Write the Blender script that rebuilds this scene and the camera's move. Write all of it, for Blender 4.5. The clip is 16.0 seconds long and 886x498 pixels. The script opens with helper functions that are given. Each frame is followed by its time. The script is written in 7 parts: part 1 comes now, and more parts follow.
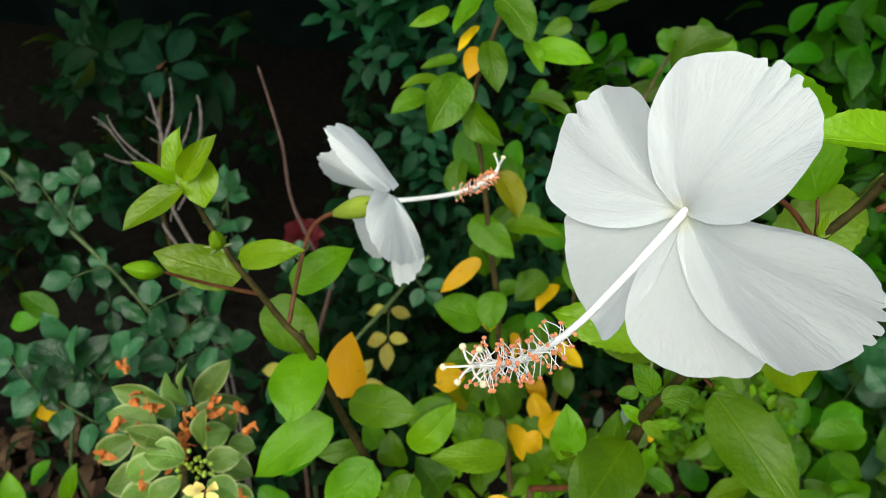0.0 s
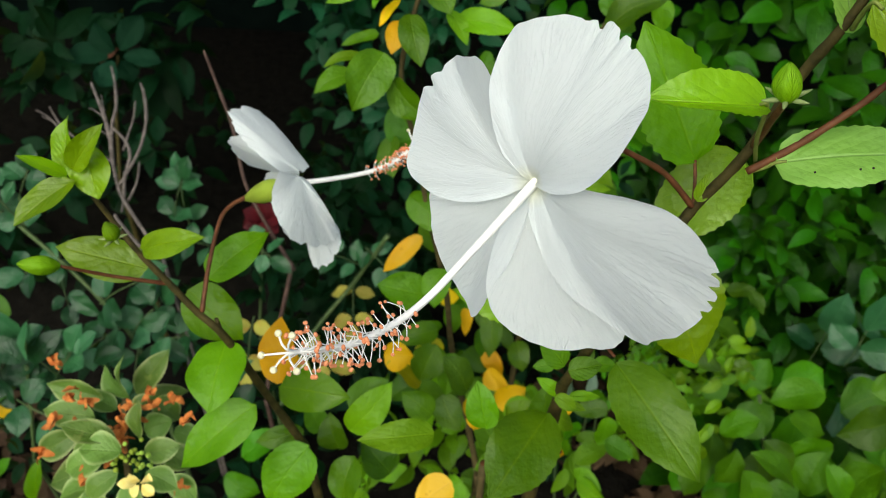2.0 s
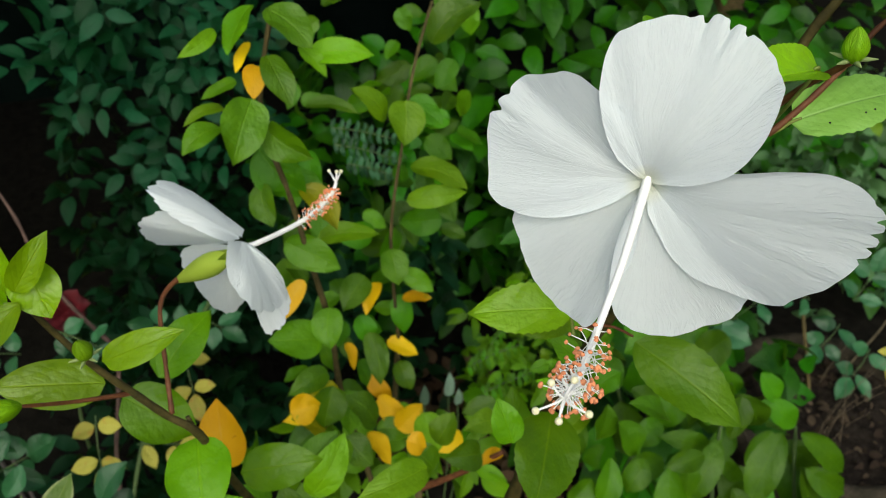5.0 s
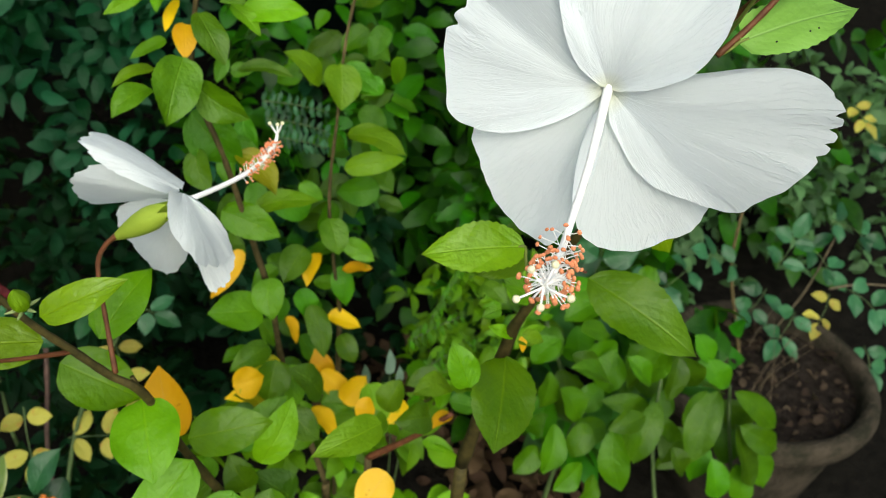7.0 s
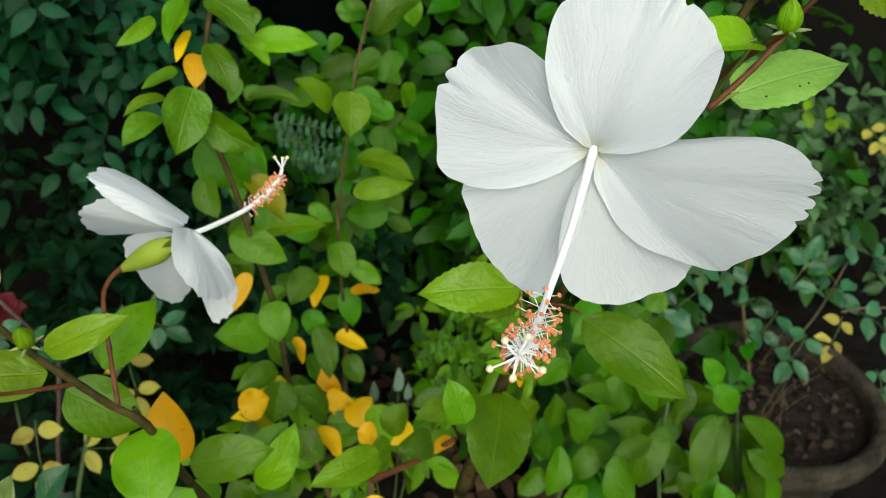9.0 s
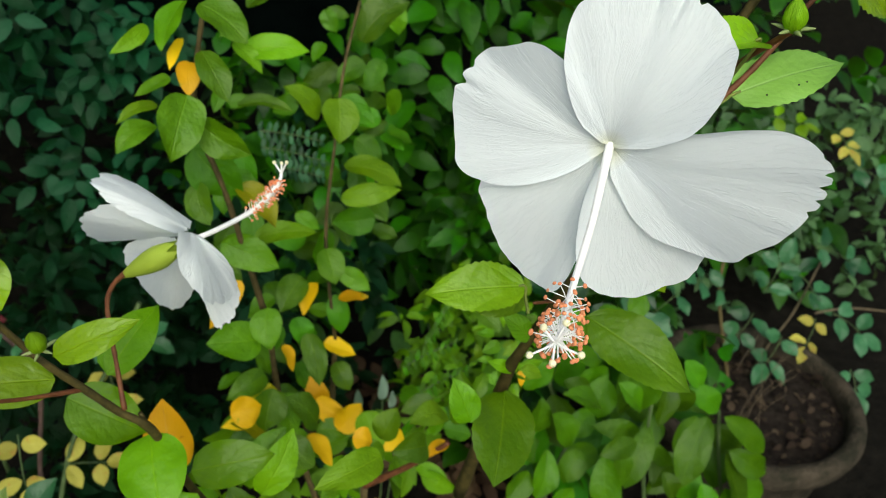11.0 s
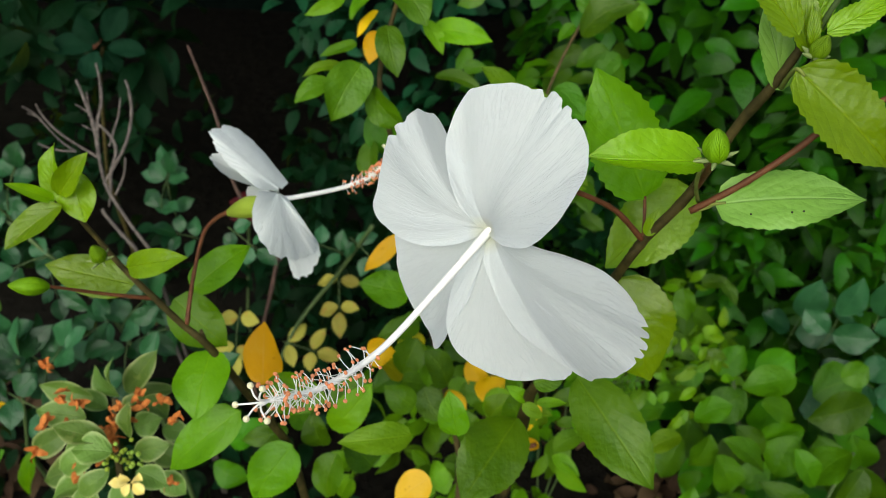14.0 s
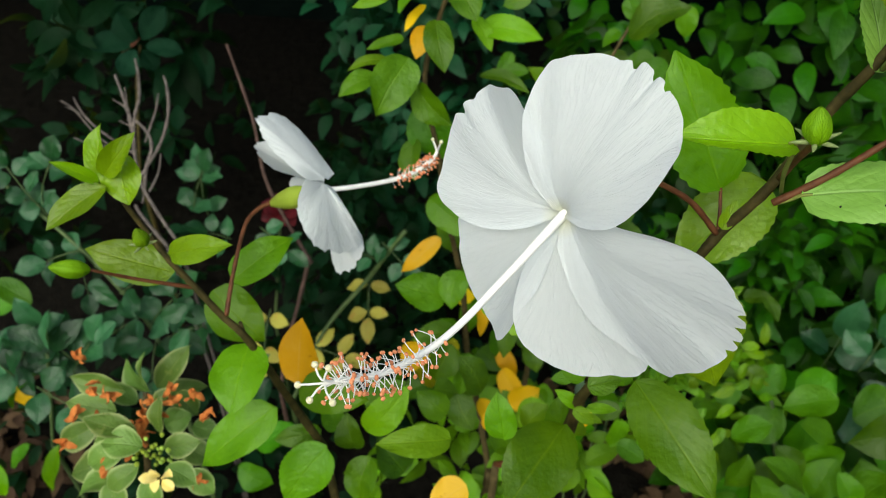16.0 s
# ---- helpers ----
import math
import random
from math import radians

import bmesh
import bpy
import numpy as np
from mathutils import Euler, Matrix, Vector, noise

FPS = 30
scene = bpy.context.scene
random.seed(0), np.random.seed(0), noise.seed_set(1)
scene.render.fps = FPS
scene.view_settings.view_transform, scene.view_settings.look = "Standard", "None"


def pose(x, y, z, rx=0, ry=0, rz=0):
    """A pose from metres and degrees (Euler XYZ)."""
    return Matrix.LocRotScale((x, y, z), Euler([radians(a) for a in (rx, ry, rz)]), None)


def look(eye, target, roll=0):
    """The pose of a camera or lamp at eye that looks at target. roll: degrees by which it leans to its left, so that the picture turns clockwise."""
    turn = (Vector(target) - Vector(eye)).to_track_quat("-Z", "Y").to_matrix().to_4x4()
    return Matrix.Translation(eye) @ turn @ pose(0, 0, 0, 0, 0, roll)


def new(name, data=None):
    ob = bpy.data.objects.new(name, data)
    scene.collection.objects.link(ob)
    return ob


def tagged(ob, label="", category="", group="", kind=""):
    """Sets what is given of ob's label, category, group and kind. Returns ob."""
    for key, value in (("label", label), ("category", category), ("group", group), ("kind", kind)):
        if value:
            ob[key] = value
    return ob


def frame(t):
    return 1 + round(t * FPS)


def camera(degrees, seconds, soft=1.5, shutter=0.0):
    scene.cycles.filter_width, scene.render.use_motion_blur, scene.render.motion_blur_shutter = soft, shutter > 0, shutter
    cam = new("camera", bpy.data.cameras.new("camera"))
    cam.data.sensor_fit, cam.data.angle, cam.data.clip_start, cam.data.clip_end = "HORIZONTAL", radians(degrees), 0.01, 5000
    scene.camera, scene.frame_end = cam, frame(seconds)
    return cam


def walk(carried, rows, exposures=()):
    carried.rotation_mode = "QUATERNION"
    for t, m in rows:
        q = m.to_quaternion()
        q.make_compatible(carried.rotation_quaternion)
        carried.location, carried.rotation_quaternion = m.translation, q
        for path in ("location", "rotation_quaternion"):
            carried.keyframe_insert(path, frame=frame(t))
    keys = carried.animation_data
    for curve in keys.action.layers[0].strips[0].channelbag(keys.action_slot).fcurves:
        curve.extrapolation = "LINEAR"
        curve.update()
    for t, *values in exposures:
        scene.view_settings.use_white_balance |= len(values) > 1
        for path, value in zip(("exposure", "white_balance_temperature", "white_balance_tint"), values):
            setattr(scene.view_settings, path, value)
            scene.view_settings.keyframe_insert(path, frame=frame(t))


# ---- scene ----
cam = camera(55.2, 16.0, 1.0)
PATH = [
    (0, (-0.0516, -0.0078, 1.4526), (-0.0648, 0.8046, 0.8697), 4.43),
    (0.5, (-0.0236, 0.0110, 1.4529), (-0.0549, 0.8145, 0.8586), 2.07),
    (1, (-0.0342, 0.0277, 1.4487), (-0.0215, 0.8238, 0.8437), 4.17),
    (1.5, (-0.0061, 0.0145, 1.4475), (-0.0143, 0.8155, 0.8488), 2.09),
    (2, (0.0005, 0.0017, 1.4513), (-0.0020, 0.7980, 0.8464), 2.20),
    (2.5, (0.0017, 0.0030, 1.4636), (0.0109, 0.7931, 0.8508), 3.47),
    (3, (0.0069, -0.0017, 1.4645), (0.0119, 0.7930, 0.8575), 3.25),
    (5.5, (-0.1528, 0.0384, 1.4351), (0.2024, 0.7750, 0.8595), 1.16),
    (6, (-0.1465, 0.0370, 1.4188), (0.2283, 0.7647, 0.8444), 1.41),
    (6.5, (-0.1570, 0.0260, 1.4039), (0.2238, 0.7593, 0.8406), 0.53),
    (7, (-0.1512, 0.0290, 1.4192), (0.2196, 0.7514, 0.8356), 2.62),
    (7.5, (-0.1558, 0.0289, 1.4316), (0.2129, 0.7540, 0.8499), 2.59),
    (8, (-0.1448, 0.0206, 1.4343), (0.2168, 0.7593, 0.8654), 1.58),
    (8.5, (-0.1381, 0.0273, 1.4386), (0.2140, 0.7638, 0.8612), 2.65),
    (11, (-0.1618, 0.0285, 1.4365), (0.2276, 0.7563, 0.8720), 3.21),
    (11.5, (-0.1455, 0.0307, 1.4410), (0.2541, 0.7535, 0.8772), 4.14),
    (12, (-0.1575, 0.0617, 1.4287), (0.2262, 0.7846, 0.8540), 5.95),
    (12.5, (-0.1084, 0.0620, 1.4201), (0.1837, 0.8060, 0.8191), 5.49),
    (13, (-0.0531, 0.0399, 1.4368), (0.1254, 0.7982, 0.8098), 5.03),
    (13.5, (-0.0240, 0.0308, 1.4556), (0.0623, 0.7955, 0.8170), 4.03),
    (14, (0.0107, -0.0016, 1.4888), (0.0208, 0.7754, 0.8594), 2.40),
    (14.5, (0.0058, -0.0152, 1.5043), (-0.0077, 0.7682, 0.8828), 2.07),
    (15, (0.0013, -0.0090, 1.4883), (-0.0236, 0.7742, 0.8671), 2.33),
    (15.5, (0.0101, 0.0051, 1.4680), (-0.0206, 0.7881, 0.8467), 2.28),
    (16, (-0.0067, 0.0052, 1.4666), (-0.0228, 0.7921, 0.8497), 2.93),
]
EXPOSURES = [(0, 0.17, 6200, 2), (1.5, 0.17, 6200, 2), (3, -0.02, 6200, 2), (5.5, 0.04, 6200, 2), (6, 0.13, 6200, 2), (6.5, 0.13, 6200, 2), (7, 0.30, 6200, 2), (7.5, 0.30, 6200, 2), (8, 0.30, 6200, 2), (8.5, 0.13, 6200, 2), (11, 0.17, 6200, 2), (12, 0.08, 6200, 2), (13, 0.0, 6200, 2), (13.5, 0.0, 6200, 2), (14.5, 0.03, 6200, 2), (15.5, 0.10, 6200, 2), (16, 0.07, 6200, 2)]
walk(cam, [(t, look(eye, target, roll)) for t, eye, target, roll in PATH], EXPOSURES)

# a small aperture: far things go slightly soft
cam.data.dof.use_dof = True
cam.data.dof.focus_distance, cam.data.dof.aperture_fstop = 0.31, 24.0

# ---- world and light: soft overcast daylight from above and behind the camera ----
world = bpy.data.worlds.new("overcast_sky")
scene.world = world
world.use_nodes = True
wn = world.node_tree
sky = wn.nodes.new("ShaderNodeTexSky")
sky.sky_type = "NISHITA"
sky.sun_disc = False
sky.sun_elevation, sky.sun_rotation = radians(43), radians(197)
sky.air_density, sky.dust_density, sky.ozone_density = 0.8, 6.0, 0.4
wn.nodes["Background"].inputs["Strength"].default_value = 0.132
wn.links.new(sky.outputs[0], wn.nodes["Background"].inputs[0])

sun_data = bpy.data.lights.new("sun", "SUN")
sun_data.energy, sun_data.angle, sun_data.color = 1.45, radians(70), (1.0, 0.985, 0.96)
sun = new("sun", sun_data)
sun.matrix_world = look((-0.85, -2.2, 3.7), (0, 0.5, 1.1))



# ---- materials ----
def nodes_of(name):
    m = bpy.data.materials.new(name)
    m.use_nodes = True
    nt = m.node_tree
    return m, nt, nt.nodes["Principled BSDF"], nt.nodes["Material Output"]


def math_node(nt, op, a, b=None, clamp=False):
    n = nt.nodes.new("ShaderNodeMath")
    n.operation, n.use_clamp = op, clamp
    for i, v in enumerate((a, b)):
        if v is None:
            continue
        if isinstance(v, (int, float)):
            n.inputs[i].default_value = v
        else:
            nt.links.new(v, n.inputs[i])
    return n.outputs[0]


def mix_node(nt, fac, a, b, blend="MIX"):
    n = nt.nodes.new("ShaderNodeMix")
    n.data_type, n.blend_type = "RGBA", blend
    for i, v in ((0, fac), (6, a), (7, b)):
        if isinstance(v, (int, float)):
            n.inputs[i].default_value = v
        elif isinstance(v, tuple):
            n.inputs[i].default_value = (*v[:3], 1)
        else:
            nt.links.new(v, n.inputs[i])
    return n.outputs[2]


def noise_node(nt, vec, scale, detail=3.0, rough=0.55):
    n = nt.nodes.new("ShaderNodeTexNoise")
    n.inputs["Scale"].default_value, n.inputs["Detail"].default_value, n.inputs["Roughness"].default_value = scale, detail, rough
    if vec is not None:
        nt.links.new(vec, n.inputs["Vector"])
    return n.outputs["Fac"]


def leaf_material(name, dark, light, vein, rough=0.42, spec=0.28, glow=0.3, bump=0.7, spots=None, island=False, veins=6.0, edge=None):
    """Leaf blade: mottled green, pale midrib and side veins, quilted relief, some light through the blade."""
    m, nt, bsdf, out = nodes_of(name)
    uv = nt.nodes.new("ShaderNodeUVMap")
    sep = nt.nodes.new("ShaderNodeSeparateXYZ")
    nt.links.new(uv.outputs[0], sep.inputs[0])
    u, v = sep.outputs[0], math_node(nt, "ABSOLUTE", math_node(nt, "SUBTRACT", sep.outputs[1], 0.5))
    geo = nt.nodes.new("ShaderNodeNewGeometry")
    info = nt.nodes.new("ShaderNodeObjectInfo")
    rnd = geo.outputs["Random Per Island"] if island else info.outputs["Random"]
    tex = nt.nodes.new("ShaderNodeTexCoord")
    n1 = noise_node(nt, tex.outputs["Object"], 38, 4)
    n2 = noise_node(nt, tex.outputs["Object"], 260, 3)
    bent = math_node(nt, "ADD", u, math_node(nt, "MULTIPLY", math_node(nt, "SUBTRACT", noise_node(nt, tex.outputs["Object"], 55, 2), 0.5), 0.22))
    phase = math_node(nt, "SUBTRACT", math_node(nt, "MULTIPLY", bent, veins), math_node(nt, "MULTIPLY", v, veins * 0.9))
    wave = math_node(nt, "ABSOLUTE", math_node(nt, "SUBTRACT", math_node(nt, "FRACT", phase), 0.5))
    side = math_node(nt, "SUBTRACT", 1.0, math_node(nt, "MULTIPLY", wave, 14.0), True)
    mid = math_node(nt, "SUBTRACT", 1.0, math_node(nt, "MULTIPLY", v, 30.0), True)
    lines = math_node(nt, "MAXIMUM", mid, math_node(nt, "MULTIPLY", side, 0.4))
    fac = math_node(nt, "ADD", math_node(nt, "MULTIPLY", n1, 0.9), math_node(nt, "SUBTRACT", math_node(nt, "MULTIPLY", rnd, 0.75), 0.35), True)
    col = mix_node(nt, fac, dark, light)
    col = mix_node(nt, math_node(nt, "MULTIPLY", lines, 0.3), col, vein)
    if edge:
        col = mix_node(nt, math_node(nt, "MULTIPLY", math_node(nt, "SUBTRACT", math_node(nt, "MULTIPLY", v, 2.0), 0.74, True), 3.2, True), col, edge)
    if spots:
        sp = math_node(nt, "GREATER_THAN", noise_node(nt, tex.outputs["Object"], 85, 2), spots[0])
        col = mix_node(nt, math_node(nt, "MULTIPLY", sp, spots[2]), col, spots[1])
    hue = nt.nodes.new("ShaderNodeHueSaturation")
    nt.links.new(math_node(nt, "ADD", 0.484, math_node(nt, "MULTIPLY", rnd, 0.032)), hue.inputs["Hue"])
    nt.links.new(math_node(nt, "ADD", 0.8, math_node(nt, "MULTIPLY", rnd, 0.42)), hue.inputs["Value"])
    hue.inputs["Saturation"].default_value = 1.14
    nt.links.new(col, hue.inputs["Color"])
    col = hue.outputs[0]
    nt.links.new(col, bsdf.inputs["Base Color"])
    nt.links.new(math_node(nt, "ADD", rough - 0.1, math_node(nt, "MULTIPLY", n2, 0.25)), bsdf.inputs["Roughness"])
    bsdf.inputs["Specular IOR Level"].default_value = spec
    puff = noise_node(nt, tex.outputs["Object"], 95, 2)
    quilt = math_node(nt, "MULTIPLY", math_node(nt, "SUBTRACT", 1.0, math_node(nt, "POWER", math_node(nt, "MULTIPLY", wave, 2.0), 2.0)), 0.07)
    height = math_node(nt, "ADD", quilt, math_node(nt, "SUBTRACT", math_node(nt, "ADD", math_node(nt, "ADD", math_node(nt, "MULTIPLY", n1, 1.3), math_node(nt, "MULTIPLY", puff, 0.9)), math_node(nt, "MULTIPLY", n2, 0.25)), math_node(nt, "MULTIPLY", mid, 0.2)))
    bp = nt.nodes.new("ShaderNodeBump")
    bp.inputs["Strength"].default_value, bp.inputs["Distance"].default_value = bump, 0.0026
    nt.links.new(height, bp.inputs["Height"])
    nt.links.new(bp.outputs[0], bsdf.inputs["Normal"])
    tr = nt.nodes.new("ShaderNodeBsdfTranslucent")
    nt.links.new(mix_node(nt, 0.35, col, (0.35, 0.5, 0.03)), tr.inputs[0])
    nt.links.new(bp.outputs[0], tr.inputs[1])
    mx = nt.nodes.new("ShaderNodeMixShader")
    mx.inputs[0].default_value = glow
    nt.links.new(bsdf.outputs[0], mx.inputs[1])
    nt.links.new(tr.outputs[0], mx.inputs[2])
    nt.links.new(mx.outputs[0], out.inputs[0])
    return m


def petal_material(name):
    """White crepe petal: fine branching veins in relief, soft light through it, cream at the throat."""
    m, nt, bsdf, out = nodes_of(name)
    uv = nt.nodes.new("ShaderNodeUVMap")
    sep = nt.nodes.new("ShaderNodeSeparateXYZ")
    nt.links.new(uv.outputs[0], sep.inputs[0])
    s, f = sep.outputs[0], sep.outputs[1]
    tex = nt.nodes.new("ShaderNodeTexCoord")
    info = nt.nodes.new("ShaderNodeObjectInfo")
    waver = math_node(nt, "MULTIPLY", math_node(nt, "SUBTRACT", noise_node(nt, tex.outputs["Object"], 45, 1), 0.5), 0.07)
    f = math_node(nt, "ADD", f, waver)

    def streaks(along, across, scale, detail, rough):
        comb = nt.nodes.new("ShaderNodeCombineXYZ")
        nt.links.new(math_node(nt, "MULTIPLY", s, along), comb.inputs[0])
        nt.links.new(math_node(nt, "MULTIPLY", f, across), comb.inputs[1])
        nt.links.new(math_node(nt, "MULTIPLY", info.outputs["Random"], 17.0), comb.inputs[2])
        return noise_node(nt, comb.outputs[0], scale, detail, rough)

    fine = streaks(3.2, 34.0, 1.5, 3, 0.55)
    broad = streaks(1.6, 9.0, 1.2, 3, 0.5)
    crepe = noise_node(nt, tex.outputs["Object"], 700, 3)
    # veins: narrow ridges along the streaks, stronger towards the rim
    vein = math_node(nt, "SUBTRACT", 1.0, math_node(nt, "MULTIPLY", math_node(nt, "ABSOLUTE", math_node(nt, "SUBTRACT", fine, 0.5)), 16.0), True)
    vein = math_node(nt, "MULTIPLY", vein, math_node(nt, "ADD", 0.35, math_node(nt, "MULTIPLY", s, 0.65)))
    tone = math_node(nt, "ADD", math_node(nt, "MULTIPLY", vein, 0.4), math_node(nt, "MULTIPLY", math_node(nt, "SUBTRACT", broad, 0.42, True), 0.7), True)
    col = mix_node(nt, tone, (0.86, 0.92, 0.93), (0.775, 0.84, 0.855))
    throat = math_node(nt, "SUBTRACT", 1.0, math_node(nt, "MULTIPLY", s, 7.0), True)
    col = mix_node(nt, math_node(nt, "MULTIPLY", throat, 0.8), col, (0.72, 0.72, 0.42))
    nt.links.new(col, bsdf.inputs["Base Color"])
    bsdf.inputs["Roughness"].default_value = 0.55
    bsdf.inputs["Specular IOR Level"].default_value = 0.3
    bsdf.inputs["Sheen Weight"].default_value = 0.1
    h = math_node(nt, "ADD", math_node(nt, "SUBTRACT", math_node(nt, "MULTIPLY", fine, 0.36), math_node(nt, "MULTIPLY", vein, 0.13)), math_node(nt, "ADD", math_node(nt, "MULTIPLY", broad, 0.26), math_node(nt, "MULTIPLY", crepe, 0.05)))
    bp = nt.nodes.new("ShaderNodeBump")
    bp.inputs["Strength"].default_value, bp.inputs["Distance"].default_value = 0.62, 0.0013
    nt.links.new(h, bp.inputs["Height"])
    nt.links.new(bp.outputs[0], bsdf.inputs["Normal"])
    tr = nt.nodes.new("ShaderNodeBsdfTranslucent")
    nt.links.new(mix_node(nt, 0.7, col, (0.9, 0.92, 0.9)), tr.inputs[0])
    nt.links.new(bp.outputs[0], tr.inputs[1])
    mx = nt.nodes.new("ShaderNodeMixShader")
    mx.inputs[0].default_value = 0.42
    nt.links.new(bsdf.outputs[0], mx.inputs[1])
    nt.links.new(tr.outputs[0], mx.inputs[2])
    nt.links.new(mx.outputs[0], out.inputs[0])
    return m


def plain_material(name, a, b, scale=60, rough=0.6, bump=0.4, dist=0.001, spec=0.3, detail=5.0, metal=0.0, fine=6.0):
    """Two-tone mottled surface with relief at two scales."""
    m, nt, bsdf, out = nodes_of(name)
    tex = nt.nodes.new("ShaderNodeTexCoord")
    n1 = noise_node(nt, tex.outputs["Object"], scale, detail)
    n2 = noise_node(nt, tex.outputs["Object"], scale * fine, 3)
    fac = math_node(nt, "ADD", math_node(nt, "MULTIPLY", math_node(nt, "SUBTRACT", n1, 0.3), 1.8), math_node(nt, "MULTIPLY", math_node(nt, "SUBTRACT", n2, 0.5), 0.6), True)
    nt.links.new(mix_node(nt, fac, a, b), bsdf.inputs["Base Color"])
    bsdf.inputs["Roughness"].default_value = rough
    bsdf.inputs["Specular IOR Level"].default_value = spec
    bp = nt.nodes.new("ShaderNodeBump")
    bp.inputs["Strength"].default_value, bp.inputs["Distance"].default_value = bump, dist
    nt.links.new(math_node(nt, "ADD", n1, math_node(nt, "MULTIPLY", n2, 0.5)), bp.inputs["Height"])
    nt.links.new(bp.outputs[0], bsdf.inputs["Normal"])
    return m


GREEN = leaf_material("hibiscus_leaf", (0.05, 0.14, 0.003), (0.135, 0.275, 0.006), (0.22, 0.35, 0.035), rough=0.32, glow=0.28, spec=0.22, bump=0.5)
YOUNG = leaf_material("young_leaf", (0.14, 0.29, 0.003), (0.25, 0.43, 0.008), (0.32, 0.48, 0.035), rough=0.3, glow=0.3, bump=0.6, spec=0.4)
PALE = leaf_material("leaf_underside", (0.22, 0.4, 0.08), (0.31, 0.51, 0.14), (0.42, 0.57, 0.25), rough=0.4, glow=0.35, bump=0.6, spec=0.45, spots=(0.735, (0.06, 0.04, 0.015), 0.8))
# darker green; on the bush's under leaves it has shade put into it
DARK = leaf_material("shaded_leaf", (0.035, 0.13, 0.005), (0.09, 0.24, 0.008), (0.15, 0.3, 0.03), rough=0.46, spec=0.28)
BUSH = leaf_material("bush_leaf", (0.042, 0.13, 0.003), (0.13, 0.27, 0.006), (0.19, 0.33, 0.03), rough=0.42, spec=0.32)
# own deep green, darkened for shade on low shrub and bush's back leaves
DEEP = leaf_material("deep_green_shade_leaf", (0.028, 0.09, 0.002), (0.085, 0.19, 0.004), (0.12, 0.23, 0.02), rough=0.42, spec=0.26)
LIME = leaf_material("lime_leaf", (0.1, 0.23, 0.008), (0.2, 0.37, 0.02), (0.28, 0.43, 0.07), rough=0.45, glow=0.32)
YELLOW = leaf_material("yellowed_leaf", (0.8, 0.48, 0.015), (0.88, 0.6, 0.03), (0.8, 0.55, 0.12), rough=0.5, glow=0.35, bump=0.3, spots=(0.68, (0.35, 0.38, 0.03), 0.6))
AMBER = leaf_material("amber_leaf", (0.88, 0.56, 0.09), (0.93, 0.69, 0.2), (0.86, 0.6, 0.22), rough=0.5, glow=0.35, bump=0.3, spots=(0.7, (0.55, 0.3, 0.07), 0.5))
TURNING = leaf_material("turning_leaf", (0.22, 0.28, 0.01), (0.5, 0.4, 0.02), (0.4, 0.42, 0.05), rough=0.45)
ROSE = leaf_material("rose_leaf", (0.009, 0.045, 0.017), (0.055, 0.15, 0.058), (0.085, 0.19, 0.08), rough=0.36, glow=0.2, spec=0.42)
SAGE = leaf_material("sage_shoot", (0.2, 0.31, 0.22), (0.33, 0.46, 0.34), (0.38, 0.48, 0.38), rough=0.5, spec=0.3, glow=0.25)
ROSE_FAR = leaf_material("far_rose_leaf", (0.03, 0.075, 0.03), (0.1, 0.175, 0.07), (0.11, 0.18, 0.09), rough=0.55, spec=0.28, island=True, glow=0.2)
# dark red, halved in colour to stand for the shade around it
RED_PETAL = plain_material("shaded_red_petal", (0.05, 0.003, 0.005), (0.11, 0.005, 0.009), 60, 0.6, 0.4, 0.001)
# near-black rosette green, with the shade put into it
SHADE_LEAF = leaf_material("shaded_rosette_leaf", (0.003, 0.014, 0.007), (0.009, 0.03, 0.014), (0.012, 0.034, 0.018), rough=0.7, spec=0.06, glow=0.04)
ROSE_YELLOW = leaf_material("rose_leaf_yellow", (0.27, 0.28, 0.06), (0.47, 0.41, 0.12), (0.55, 0.5, 0.2), rough=0.55, spots=(0.62, (0.42, 0.22, 0.09), 0.5))
IXORA_LEAF = leaf_material("ixora_leaf", (0.095, 0.185, 0.04), (0.21, 0.32, 0.085), (0.3, 0.4, 0.13), rough=0.42, spots=(0.66, (0.34, 0.4, 0.14), 0.35), edge=(0.5, 0.58, 0.26), spec=0.4)
# deep shade is put into the colour of these two leaf greens
HEDGE_DEEP_SHADE = leaf_material("hedge_leaf_deep_shade", (0.0025, 0.011, 0.004), (0.009, 0.032, 0.0115), (0.014, 0.04, 0.016), rough=0.55, spec=0.08, island=True, glow=0.2)
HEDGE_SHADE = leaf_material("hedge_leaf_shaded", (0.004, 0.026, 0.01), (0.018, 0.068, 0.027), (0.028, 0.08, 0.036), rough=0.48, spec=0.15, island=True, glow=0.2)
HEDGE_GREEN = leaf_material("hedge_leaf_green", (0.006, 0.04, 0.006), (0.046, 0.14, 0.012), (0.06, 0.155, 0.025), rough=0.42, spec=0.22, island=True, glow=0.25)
HEDGE_BRIGHT = leaf_material("hedge_leaf_bright", (0.06, 0.17, 0.01), (0.18, 0.34, 0.025), (0.16, 0.32, 0.07), rough=0.48, island=True, glow=0.3)
PETAL = petal_material("white_petal")
COLUMN = plain_material("column_white", (0.86, 0.87, 0.82), (0.93, 0.93, 0.9), 300, 0.5, 0.2, 0.0003)
ANTHER = plain_material("anther_orange", (0.72, 0.23, 0.09), (0.88, 0.4, 0.2), 1500, 0.8, 0.8, 0.0003)
STIGMA = plain_material("stigma_cream", (0.8, 0.76, 0.45), (0.88, 0.84, 0.6), 1500, 0.8, 0.8, 0.0003)
